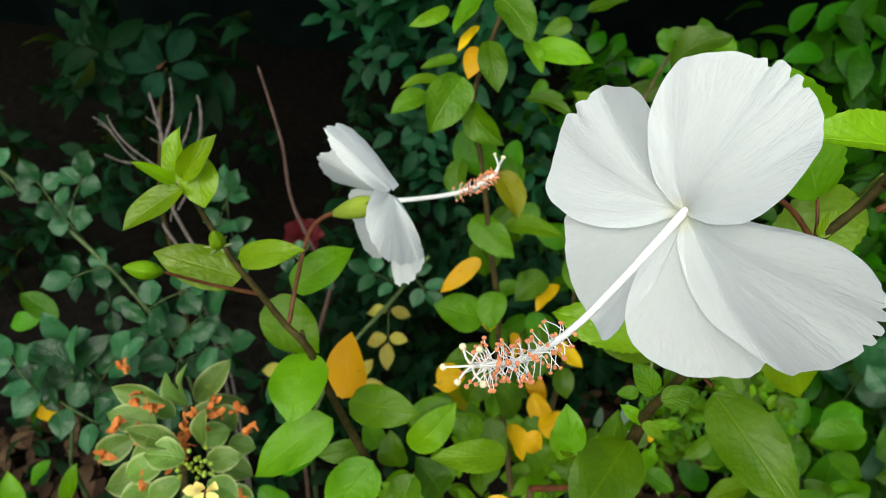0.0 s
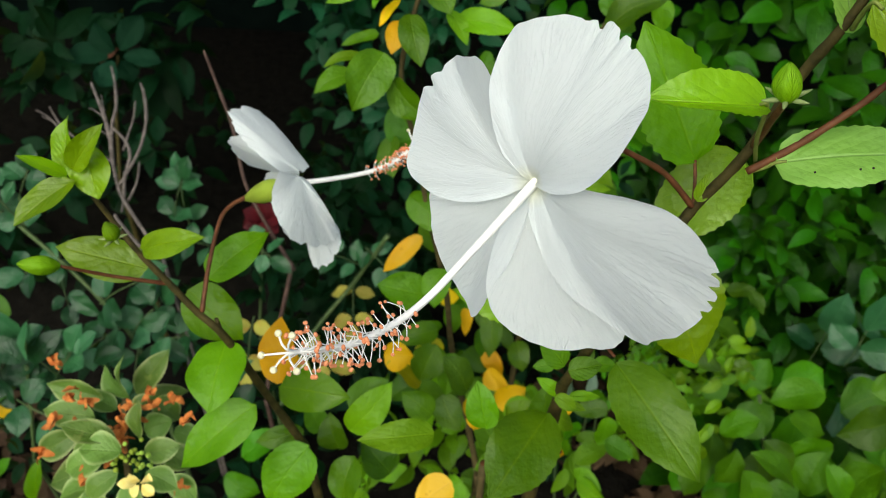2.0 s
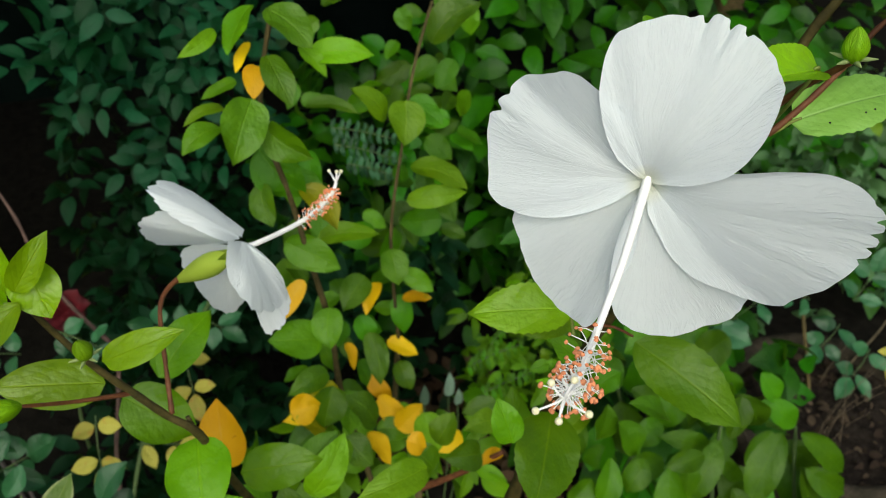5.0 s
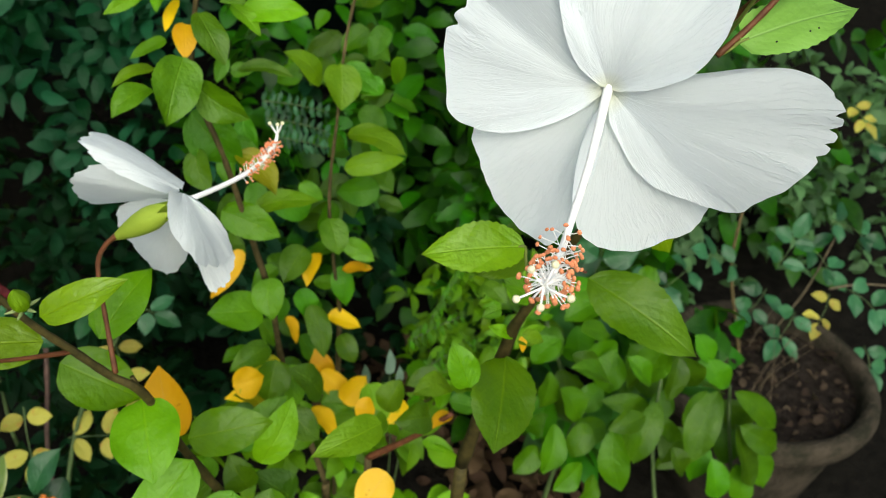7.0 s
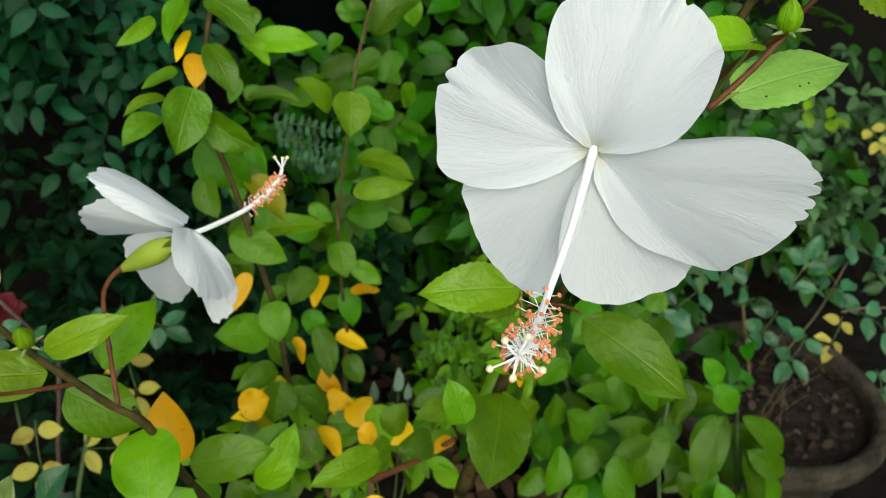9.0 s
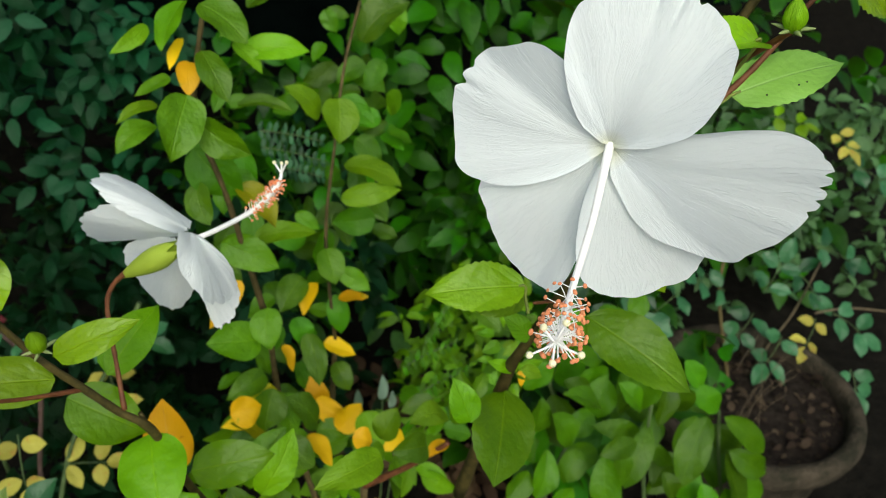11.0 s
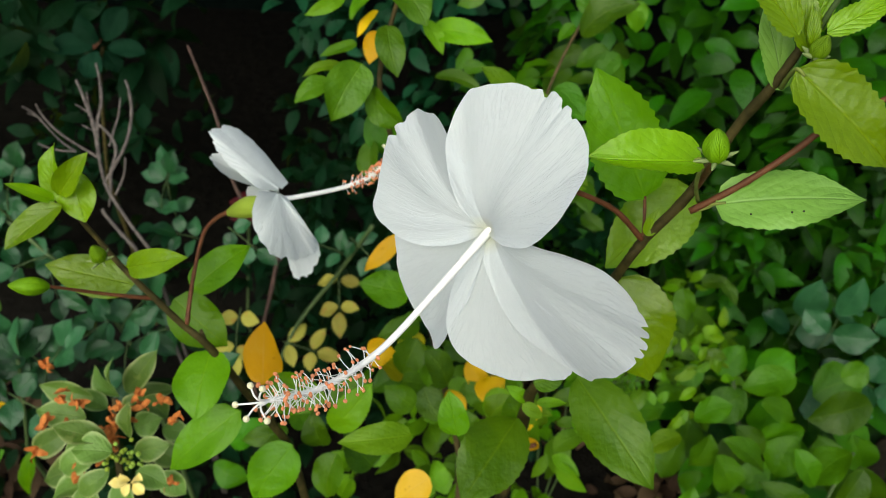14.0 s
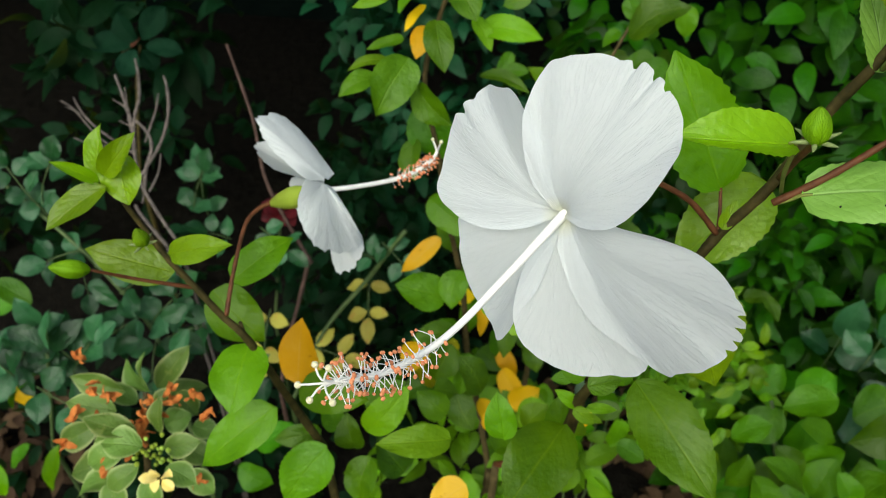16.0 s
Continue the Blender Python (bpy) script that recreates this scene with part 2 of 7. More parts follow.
BUD_GREEN = leaf_material("bud_green", (0.15, 0.31, 0.015), (0.25, 0.43, 0.04), (0.28, 0.45, 0.06), rough=0.5)
SEPAL = leaf_material("sepal_green", (0.36, 0.5, 0.09), (0.5, 0.63, 0.17), (0.45, 0.58, 0.16), rough=0.5, bump=0.3)
BRACT = plain_material("bract_grey_green", (0.16, 0.22, 0.07), (0.28, 0.35, 0.13), 200, 0.6, 0.3, 0.0003)
BARK = plain_material("green_brown_bark", (0.026, 0.024, 0.006), (0.1, 0.078, 0.02), 120, 0.65, 0.6, 0.0008, spec=0.2)
RED_STEM = plain_material("red_stem", (0.08, 0.028, 0.01), (0.19, 0.075, 0.028), 160, 0.55, 0.3, 0.0005, spec=0.25)
BUSH_STEM = plain_material("bush_stem", (0.05, 0.042, 0.014), (0.14, 0.105, 0.042), 90, 0.75, 0.6, 0.001, spec=0.15)
CANE = plain_material("cane_bark", (0.05, 0.03, 0.022), (0.14, 0.085, 0.065), 90, 0.7, 0.6, 0.001)
GREEN_STEM = plain_material("green_stem", (0.05, 0.09, 0.025), (0.11, 0.16, 0.05), 120, 0.55, 0.3, 0.0005)
PETIOLE = plain_material("petiole_green", (0.13, 0.17, 0.03), (0.25, 0.3, 0.06), 120, 0.55, 0.3, 0.0004, spec=0.25)
DEAD = plain_material("dead_twig", (0.07, 0.06, 0.053), (0.24, 0.205, 0.18), 150, 0.85, 0.6, 0.0008)
WITHER = plain_material("withered_flower", (0.42, 0.11, 0.018), (0.72, 0.28, 0.06), 400, 0.8, 0.8, 0.0008)
CREAM = plain_material("cream_petal", (0.82, 0.66, 0.14), (0.88, 0.78, 0.32), 150, 0.55, 0.2, 0.0004)
SPOT = plain_material("black_spot", (0.008, 0.006, 0.004), (0.02, 0.015, 0.01), 900, 0.6, 0.2, 0.0002)
CLAY = plain_material("mossy_concrete", (0.013, 0.014, 0.008), (0.085, 0.067, 0.047), 22, 0.95, 1.0, 0.01, detail=8, spec=0.1)
# soil brown lowered to near black for the shade under the plants
SOIL = plain_material("garden_soil_shaded", (0.005, 0.0048, 0.0038), (0.016, 0.0145, 0.011), 30, 0.95, 1.0, 0.01, spec=0.03, detail=8)
# far background shade, put into a near-black backdrop colour
BACKDROP_SHADE = plain_material("backdrop_shade", (0.001, 0.0028, 0.0022), (0.004, 0.0085, 0.0065), 6, 0.95, 0.8, 0.01, spec=0.03, detail=8)
POT_SOIL = plain_material("dry_potting_soil", (0.008, 0.0065, 0.005), (0.042, 0.033, 0.025), 75, 0.95, 1.0, 0.008, spec=0.05, detail=8)
LITTER = leaf_material("dead_leaf", (0.014, 0.01, 0.007), (0.065, 0.047, 0.034), (0.055, 0.04, 0.03), rough=0.85, spec=0.12, island=True, glow=0.1)
DRY_LEAF = leaf_material("dry_ground_leaf", (0.03, 0.02, 0.012), (0.085, 0.055, 0.035), (0.07, 0.05, 0.03), rough=0.8, spec=0.15, island=True, glow=0.1)
RUST = leaf_material("rust_leaf", (0.05, 0.022, 0.014), (0.11, 0.05, 0.034), (0.09, 0.05, 0.035), rough=0.7, spec=0.15, glow=0.15)
STRAW = plain_material("dry_stalk", (0.07, 0.055, 0.03), (0.17, 0.135, 0.075), 90, 0.85, 0.4, 0.0006)


# ---- builders ----
def mesh_part(name, verts, faces, mats, parent=None, uvs=None, label="", which=None):
    me = bpy.data.meshes.new(name)
    me.from_pydata([tuple(v) for v in verts], [], faces)
    mats = mats if isinstance(mats, (list, tuple)) else [mats]
    for m in mats:
        me.materials.append(m)
    me.polygons.foreach_set("use_smooth", [True] * len(faces))
    if which:
        me.polygons.foreach_set("material_index", which)
    if uvs:
        lay = me.uv_layers.new(name="UVMap")
        idx = np.empty(len(me.loops), dtype=np.int32)
        me.loops.foreach_get("vertex_index", idx)
        lay.data.foreach_set("uv", np.asarray(uvs, dtype=np.float32)[idx].ravel())
    me.update()
    ob = new(name, me)
    if parent is not None:
        ob.parent = parent
        ob.matrix_parent_inverse = parent.matrix_basis.inverted()
    if label:
        tagged(ob, label)
    return ob


def thing(name, at, label, category, group="", kind=""):
    ob = new(name)
    ob.location = at
    ob.empty_display_size = 0.02
    return tagged(ob, label, category, group, kind)


def smooth_path(pts, n=6):
    """A smooth line through a few points."""
    pts = [Vector(p) for p in pts]
    if len(pts) < 3:
        return [pts[0].lerp(pts[-1], i / n) for i in range(n + 1)]
    out = []
    for i in range(len(pts) - 1):
        p0, p1, p2, p3 = pts[max(i - 1, 0)], pts[i], pts[i + 1], pts[min(i + 2, len(pts) - 1)]
        for k in range(n):
            t = k / n
            out.append(0.5 * (2 * p1 + (p2 - p0) * t + (2 * p0 - 5 * p1 + 4 * p2 - p3) * t * t + (3 * p1 - p0 - 3 * p2 + p3) * t ** 3))
    out.append(pts[-1])
    return out


def tube_data(path, radii, sides=8, cap=True, knots=0.0, seed=0):
    rng = random.Random(seed)
    verts, faces = [], []
    ref = Vector((0.31, 0.17, 0.93))
    for i, p in enumerate(path):
        d = (path[min(i + 1, len(path) - 1)] - path[max(i - 1, 0)]).normalized()
        a = d.cross(ref).normalized()
        b = d.cross(a)
        f = i / (len(path) - 1) * (len(radii) - 1)
        k = min(int(f), len(radii) - 2)
        r = radii[k] + (radii[k + 1] - radii[k]) * (f - k)
        r *= 1 + knots * (rng.random() - 0.5)
        for j in range(sides):
            w = 2 * math.pi * j / sides
            verts.append(p + (a * math.cos(w) + b * math.sin(w)) * r)
    for i in range(len(path) - 1):
        for j in range(sides):
            k = (j + 1) % sides
            faces.append((i * sides + j, i * sides + k, (i + 1) * sides + k, (i + 1) * sides + j))
    if cap:
        faces.append(tuple(range(sides - 1, -1, -1)))
        faces.append(tuple((len(path) - 1) * sides + j for j in range(sides)))
    return verts, faces


def stem(parent, name, pts, radii, mat, label="", knots=0.18, n=6, sides=8):
    path = smooth_path(pts, n)
    v, f = tube_data(path, radii, sides, knots=knots, seed=len(path))
    return mesh_part(name, v, f, mat, parent, label=label)


FACING = Vector((-0.1, -0.6, 0.8)).normalized()
leaf_count = [0]


def leaf(parent, base, tip, width, mat, roll=None, arch=0.06, fold=0.18, serr=0.0, bend=0.0, name="leaf", peak=0.4, label="", wavy=1.0, stalk=None, facing=FACING, point=0.68):
    """One leaf blade from base to tip: pointed oval, folded at the midrib, arched, with an uneven edge."""
    leaf_count[0] += 1
    rng = random.Random(leaf_count[0])
    b, t = Vector(base), Vector(tip)
    d = t - b
    length = d.length
    d.normalize()
    nrm = (facing - d * facing.dot(d)).normalized()
    if roll is None:
        roll = rng.gauss(0, 20)
        arch += rng.uniform(-0.03, 0.09)
        fold += rng.uniform(-0.1, 0.2)
        bend += rng.uniform(-0.06, 0.06)
        serr = serr or 0.035
    nrm.rotate(Matrix.Rotation(radians(roll + rng.uniform(-8, 8)), 3, d))
    side = d.cross(nrm)
    rows, cols = (26, 4) if serr else (16, 4)
    q = peak / (1 - peak) * point
    top = (peak ** q) * ((1 - peak) ** point)
    ph, ph2 = rng.uniform(0, 6.3), rng.uniform(0, 6.3)
    verts, uvs, faces = [], [], []
    for i in range(rows + 1):
        u = i / rows
        hw = 0.5 * width * (max(u, 0.0) ** q) * (max(1 - u, 0.0) ** (point + 0.25 * u ** 6)) / top
        hw = max(hw, width * 0.012)
        mid = b + d * (length * u) + nrm * (arch * length * math.sin(math.pi * u)) + side * (bend * length * math.sin(math.pi * u))
        for j in range(-cols, cols + 1):
            v = j / cols
            e = hw * v
            if serr and abs(j) == cols and 0 < i < rows:
                e *= 1 + serr * (0.6 if i % 2 else -0.4)
            lift = fold * hw * (abs(v) ** 1.3) + wavy * 0.075 * width * v * v * math.sin(8 * u + ph + 2.5 * v) * math.sin(math.pi * u)
            lift += wavy * 0.05 * width * math.sin(4 * u + ph2) * v
            verts.append(mid + side * e + nrm * lift)
            uvs.append((u, 0.5 + 0.5 * v))
    w = 2 * cols + 1
    for i in range(rows):
        for j in range(2 * cols):
            a = i * w + j
            faces.append((a, a + 1, a + w + 1, a + w))
    ob = mesh_part(name, verts, faces, mat, parent, uvs, label)
    if stalk is not None:
        s = Vector(stalk)
        path = smooth_path([s, s.lerp(b, 0.6) - nrm * 0.08 * (b - s).length, b, b + d * length * 0.07 + nrm * arch * length * 0.2], 4)
        v2, f2 = tube_data(path, [0.001, 0.0009, 0.0006], 6)
        mesh_part("petiole", v2, f2, PETIOLE if mat not in (YELLOW, AMBER) else STRAW, ob)
    return ob


def frame_of(axis):
    n = Vector(axis).normalized()
    top = Vector((0, 0.4226, 0.9063))
    e2 = (top - n * n.dot(top)).normalized()
    return e2.cross(n), e2, n


def spline(points, x):
    """A smooth line through control rows, at x from 0 to 1."""
    m = len(points) - 1
    k = min(int(x * m), m - 1)
    t = x * m - k
    p0, p1, p2, p3 = points[max(k - 1, 0)], points[k], points[k + 1], points[min(k + 2, m)]
    return [0.5 * (2 * b + (c - a) * t + (2 * a - 5 * b + 4 * c - d) * t * t + (3 * b - a - 3 * c + d) * t ** 3) for a, b, c, d in zip(p0, p1, p2, p3)]


def petal(parent, at, axis, rim, swell, ruffle, seed, order=0.0, notches=(), fray=0.6, pleat=0.12, name="petal"):
    """One petal fanned out from the throat. rim: its outline as rows of angle round the axis (degrees), distance from the throat and
    height along the axis (mm); swell: how far (mm) the blade bulges out of the throat; notches: angle, depth (mm) and width (degrees) of tears in the rim."""
    e1, e2, n = frame_of(axis)
    at = Vector(at)
    rows, cols = 34, 132
    rng = random.Random(seed)
    ph = [rng.uniform(0, 6.3) for _ in range(12)]
    angles = [p[0] for p in rim]
    mean = 0.5 * (min(angles) + max(angles))
    edge = []
    for j in range(cols + 1):
        f = j / cols
        a, r, h = spline(rim, f)
        inner = math.sin(math.pi * f) ** 0.5
        cut = -fray * inner * (0.9 * math.sin(9.7 * f + ph[10]) * math.sin(23 * f + ph[11]) + 0.55 * math.sin(3.1 * f * 14 + ph[0]) + 0.4 * math.sin(67 * f + ph[1]) + 0.3 * math.sin(131 * f + ph[2]))
        for at_angle, depth, width in notches:
            cut += depth * max(0.0, 1 - abs(a - at_angle) / width) ** 1.3
        edge.append((a, r, h, cut))
    verts, uvs, faces = [], [], []
    for i in range(rows + 1):
        s = (i / rows) ** 0.85
        for j, (a, r, h, cut) in enumerate(edge):
            f = j / cols
            size = r / 62
            ang = radians(mean + (a - mean) * (0.62 + 0.38 * min(1.0, s * 2.0 / max(size, 0.5))))
            z = h * s ** 1.55 + swell * size * math.sin(math.pi * s ** 0.8) - 3.5 * (1 - s) ** 7
            out = size * s
            z += ruffle * out ** 3 * (1.3 * math.sin(0.16 * a + ph[3]) + 0.7 * math.sin(0.31 * a + ph[4] + 1.5 * s) + 0.4 * math.sin(0.62 * a + ph[5]))
            crease = 0.5 * math.sin(0.33 * a + ph[6] + 0.8 * s) + 0.32 * math.sin(0.57 * a + ph[7] - 1.1 * s) + 0.2 * math.sin(0.93 * a + ph[8] + 2 * s) + 0.12 * math.sin(1.7 * a + ph[9])
            z += pleat * crease * math.sin(math.pi * min(1.0, out)) ** 0.8
            reach = 0.001 * (r * s - cut * max(0.0, (s - 0.72) / 0.28) ** 1.5)
            verts.append(at + e1 * (math.cos(ang) * reach) + e2 * (math.sin(ang) * reach) + n * (0.001 * z + order))
            uvs.append((out, (a - mean) / 100 + 0.5))
    w = cols + 1
    for i in range(rows):
        for j in range(cols):
            k = i * w + j
            faces.append((k, k + 1, k + w + 1, k + w))
    return mesh_part(name, verts, faces, PETAL, parent, uvs)


def petal_fan(parent, base, rim, out, bulge, seed, ruffle=1.0, name="petal"):
    """One free petal: a crepe blade spread from its claw to a curved, slightly frayed rim; bulge: how far it arches towards out."""
    b, out = Vector(base), Vector(out).normalized()
    rng = random.Random(seed)
    ph = [rng.uniform(0, 6.3) for _ in range(8)]
    rows, cols = 22, 64
    claw = Vector(rim[-1]) - Vector(rim[0])
    verts, uvs, faces = [], [], []
    for i in range(rows + 1):
        s = i / rows
        for j in range(cols + 1):
            f = j / cols
            e = Vector(spline(rim, f))
            away = e - b
            e += away.normalized() * (0.0008 * math.sin(41 * f + ph[0]) + 0.0009 * math.sin(83 * f + ph[1]) + 0.0005 * math.sin(149 * f + ph[6])) * math.sin(math.pi * f)
            p = b.lerp(e, s) + claw * (0.12 * (f - 0.5) * (1 - s))
            h = bulge * math.sin(math.pi * (0.1 + 0.8 * s)) * math.sin(math.pi * f) ** 0.7
            h += ruffle * s * s * (0.0007 * math.sin(9 * f + ph[2]) + 0.0004 * math.sin(19 * f + ph[3] + 2 * s) + 0.0002 * math.sin(37 * f + ph[4]))
            verts.append(p + out * h)
            uvs.append((max(0.15, s), f * 0.9))
    k = cols + 1
    for i in range(rows):
        for j in range(cols):
            a = i * k + j
            faces.append((a, a + 1, a + k + 1, a + k))
    return mesh_part(name, verts, faces, PETAL, parent, uvs)


def ball_data(c, r, seg=8, ring=5, stretch=None):
    verts, faces = [], []
    c = Vector(c)
    for i in range(ring + 1):
        a = math.pi * i / ring
        for j in range(seg):
            w = 2 * math.pi * j / seg
            p = Vector((math.sin(a) * math.cos(w), math.sin(a) * math.sin(w), math.cos(a))) * r
            if stretch is not None:
                p += stretch * (p.dot(stretch) / max(stretch.length_squared, 1e-12)) * stretch.length
            verts.append(c + p)
    for i in range(ring):
        for j in range(seg):
            k = (j + 1) % seg
            faces.append((i * seg + j, (i + 1) * seg + j, (i + 1) * seg + k, i * seg + k))
    return verts, faces


def stamens(parent, path, first, last, count, length, size, seed, mat=None, lean=0.3):
    """Filaments with orange anthers, all round the outer part of the column."""
    rng = random.Random(seed)
    for q in range(count):
        f = first + (last - first) * ((q + rng.random()) / count) ** 0.72
        x = f * (len(path) - 1)
        k = min(int(x), len(path) - 2)
        p = path[k].lerp(path[k + 1], x - k)
        d = (path[k + 1] - path[k]).normalized()
        a = d.cross(Vector((0.2, 0.9, 0.3))).normalized()
        w = q * 2.399 + rng.uniform(-0.5, 0.5)
        out = (a * math.cos(w) + d.cross(a) * math.sin(w) + d * rng.uniform(lean - 0.3, lean + 0.3)).normalized()
        ln = length * rng.uniform(0.6, 1.1) * (1 - 0.1 * (f - first) / (last - first))
        tip = p + out * ln + d * ln * rng.uniform(-0.1, 0.25) - Vector((0, 0, 1)) * ln * rng.uniform(-0.1, 0.15)
        v, fc = tube_data(smooth_path([p, p + out * ln * 0.55, tip], 2), [0.00021, 0.00015], 5, cap=False)
        c = len(v)
        ax = out.cross(d).normalized()
        v2, f2 = ball_data(tip, size * rng.uniform(0.75, 1.15), 7, 4, ax * 0.35)
        v += v2
        which = [0] * len(fc) + [1] * len(f2)
        fc += [tuple(c + i for i in fa) for fa in f2]
        mesh_part("stamen", v, fc, [COLUMN, mat or ANTHER], parent, which=which)


def stigmas(parent, end, d, length, size, seed, spread=0.6):
    rng = random.Random(seed)
    a = d.cross(Vector((0.2, 0.9, 0.3))).normalized()
    for q in range(5):
        w = 2 * math.pi * q / 5 + rng.uniform(-0.25, 0.25)
        out = (a * math.cos(w) + d.cross(a) * math.sin(w)) * spread * rng.uniform(0.6, 1.2) + d
        tip = end + out.normalized() * length * rng.uniform(0.8, 1.15)
        v, fc = tube_data(smooth_path([end - d * 0.004, end + d * length * 0.35 + out * length * 0.12, tip], 3), [0.00042, 0.0003], 6, cap=False)
        c = len(v)
        v2, f2 = ball_data(tip, size, 9, 6)
        which = [0] * len(fc) + [1] * len(f2)
        mesh_part("stigma", v + v2, fc + [tuple(c + i for i in fa) for fa in f2], [COLUMN, STIGMA], parent, which=which)


def calyx(parent, base, tip, r, name="calyx"):
    """A green cup of fused sepals with pointed lobes."""
    b, t = Vector(base), Vector(tip)
    d = (t - b)
    ln = d.length
    d.normalize()
    a = d.cross(Vector((0.2, 0.9, 0.3))).normalized()
    c = d.cross(a)
    verts, uvs, faces = [], [], []
    seg, rows = 20, 9
    for i in range(rows + 1):
        u = i / rows
        for j in range(seg):
            w = 2 * math.pi * j / seg
            lobe = 0.5 + 0.5 * math.cos(5 * w)
            uu = u * (1 - 0.14 * (1 - lobe) * u)
            rr = r * (0.22 + 0.78 * math.sin(min(1, uu * 1.5) * math.pi / 2)) * (1 - 1.5 * max(0, uu - 0.68))
            verts.append(b + d * (ln * uu) + (a * math.cos(w) + c * math.sin(w)) * rr)
            uvs.append((u, (j % 4) / 4))
    for i in range(rows):
        for j in range(seg):
            k = (j + 1) % seg
            faces.append((i * seg + j, i * seg + k, (i + 1) * seg + k, (i + 1) * seg + j))
    return mesh_part(name, verts, faces, SEPAL, parent, uvs)


def flower_bud(parent, base, tip, r, spikes=True, name="bud"):
    """A closed bud: ribbed green egg on its stalk, with narrow bracts at its foot."""
    b, t = Vector(base), Vector(tip)
    d = t - b
    ln = d.length
    d.normalize()
    a = d.cross(Vector((0.2, 0.9, 0.3))).normalized()
    c = d.cross(a)
    verts, uvs, faces = [], [], []
    seg, rows = 20, 12
    for i in range(rows + 1):
        u = i / rows
        for j in range(seg):
            w = 2 * math.pi * j / seg
            rr = r * (math.sin(math.pi * min(1.0, u * 0.93 + 0.05)) ** 0.75) * (1 + 0.06 * math.cos(5 * w)) * (1.12 - 0.3 * u)
            verts.append(b + d * (ln * u) + (a * math.cos(w) + c * math.sin(w)) * rr)
            uvs.append((u, (j % 4) / 4))
    for i in range(rows):
        for j in range(seg):
            k = (j + 1) % seg
            faces.append((i * seg + j, i * seg + k, (i + 1) * seg + k, (i + 1) * seg + j))
    ob = mesh_part(name, verts, faces, BUD_GREEN, parent, uvs)
    if spikes:
        for q in range(6):
            w = 2 * math.pi * q / 6 + 0.4
            out = a * math.cos(w) + c * math.sin(w)
            p = b + d * ln * 0.08
            path = smooth_path([p, p + out * r * 1.0 + d * r * 0.2, p + out * r * 1.75 + d * r * 0.35], 3)
            v, f = tube_data(path, [0.0008, 0.00095, 0.0002], 6)
            mesh_part("bract", v, f, BRACT, ob)
    return ob


def blades(rng, centre, count, size, out, uvs, faces, aspect=0.5, rows=7, tilt=0.5, up=0.5):
    """Adds a spray of small leaves round a point to a growing mesh."""
    for _ in range(count):
        d = Vector((rng.gauss(0, 1), rng.gauss(0, 1) - 0.35, rng.gauss(0, 0.8) - 0.15)).normalized()
        f = Vector((rng.gauss(0, tilt), -0.5 + rng.gauss(0, tilt), 0.3 + up + rng.gauss(0, tilt)))
        nrm = (f - d * f.dot(d)).normalized()
        sd = d.cross(nrm)
        ln = size * rng.uniform(0.7, 1.25)
        hw = ln * aspect * 0.5 * rng.uniform(0.8, 1.15)
        b = centre + d * size * rng.uniform(0.05, 0.45)
        k = len(out)
        for i in range(rows + 1):
            u = i / rows
            w = hw * (math.sin(math.pi * (0.04 + 0.95 * u ** 0.8)) ** 0.85)
            p = b + d * ln * u + nrm * ln * 0.1 * math.sin(math.pi * u) - Vector((0, 0, 1)) * ln * 0.12 * u * u
            for v in (-1, 0, 1):
                out.append(p + sd * w * v + nrm * w * 0.25 * abs(v))
                uvs.append((u, 0.5 + 0.5 * v))
        for i in range(rows):
            for j in range(2):
                a = k + i * 3 + j
                faces.append((a, a + 1, a + 4, a + 3))


def spray(rng, centre, count, size, out, uvs, faces, aspect=0.5, rows=6):
    """Adds one compound leaf to a growing mesh: leaflets in pairs along a drooping stalk, all in about one plane, one at the end."""
    d = Vector((rng.gauss(0, 1), rng.gauss(-0.5, 0.5), rng.gauss(-0.2, 0.5))).normalized()
    face = Vector((rng.gauss(0, 0.35), -0.55 + rng.gauss(0, 0.3), 0.75))
    up = (face - d * face.dot(d)).normalized()
    across = d.cross(up)
    pairs = max(1, count // 2)
    for q in range(2 * pairs + 1):
        k, s = q // 2, 1 if q % 2 else -1
        at = centre + d * (size * 0.62 * k) - up * (0.06 * size * k * k)
        way = d if q == 2 * pairs else (across * s + d * rng.uniform(0.35, 0.75)).normalized()
        nrm = (up + across * (-0.25 * s) + Vector((rng.gauss(0, 0.15), rng.gauss(0, 0.15), rng.gauss(0, 0.15))))
        nrm = (nrm - way * nrm.dot(way)).normalized()
        sd = way.cross(nrm)
        ln = size * rng.uniform(0.85, 1.15) * (0.8 + 0.2 * k / pairs)
        hw = ln * aspect * 0.5
        first = len(out)
        for i in range(rows + 1):
            u = i / rows
            w = hw * (math.sin(math.pi * (0.04 + 0.95 * u ** 0.85)) ** 0.85)
            p = at + way * ln * (u + 0.06) + nrm * ln * 0.08 * math.sin(math.pi * u) - Vector((0, 0, 1)) * ln * 0.14 * u * u
            for v in (-1, 0, 1):
                out.append(p + sd * w * v + nrm * w * 0.22 * abs(v))
                uvs.append((u, 0.5 + 0.5 * v))
        for i in range(rows):
            for j in range(2):
                a = first + i * 3 + j
                faces.append((a, a + 1, a + 4, a + 3))


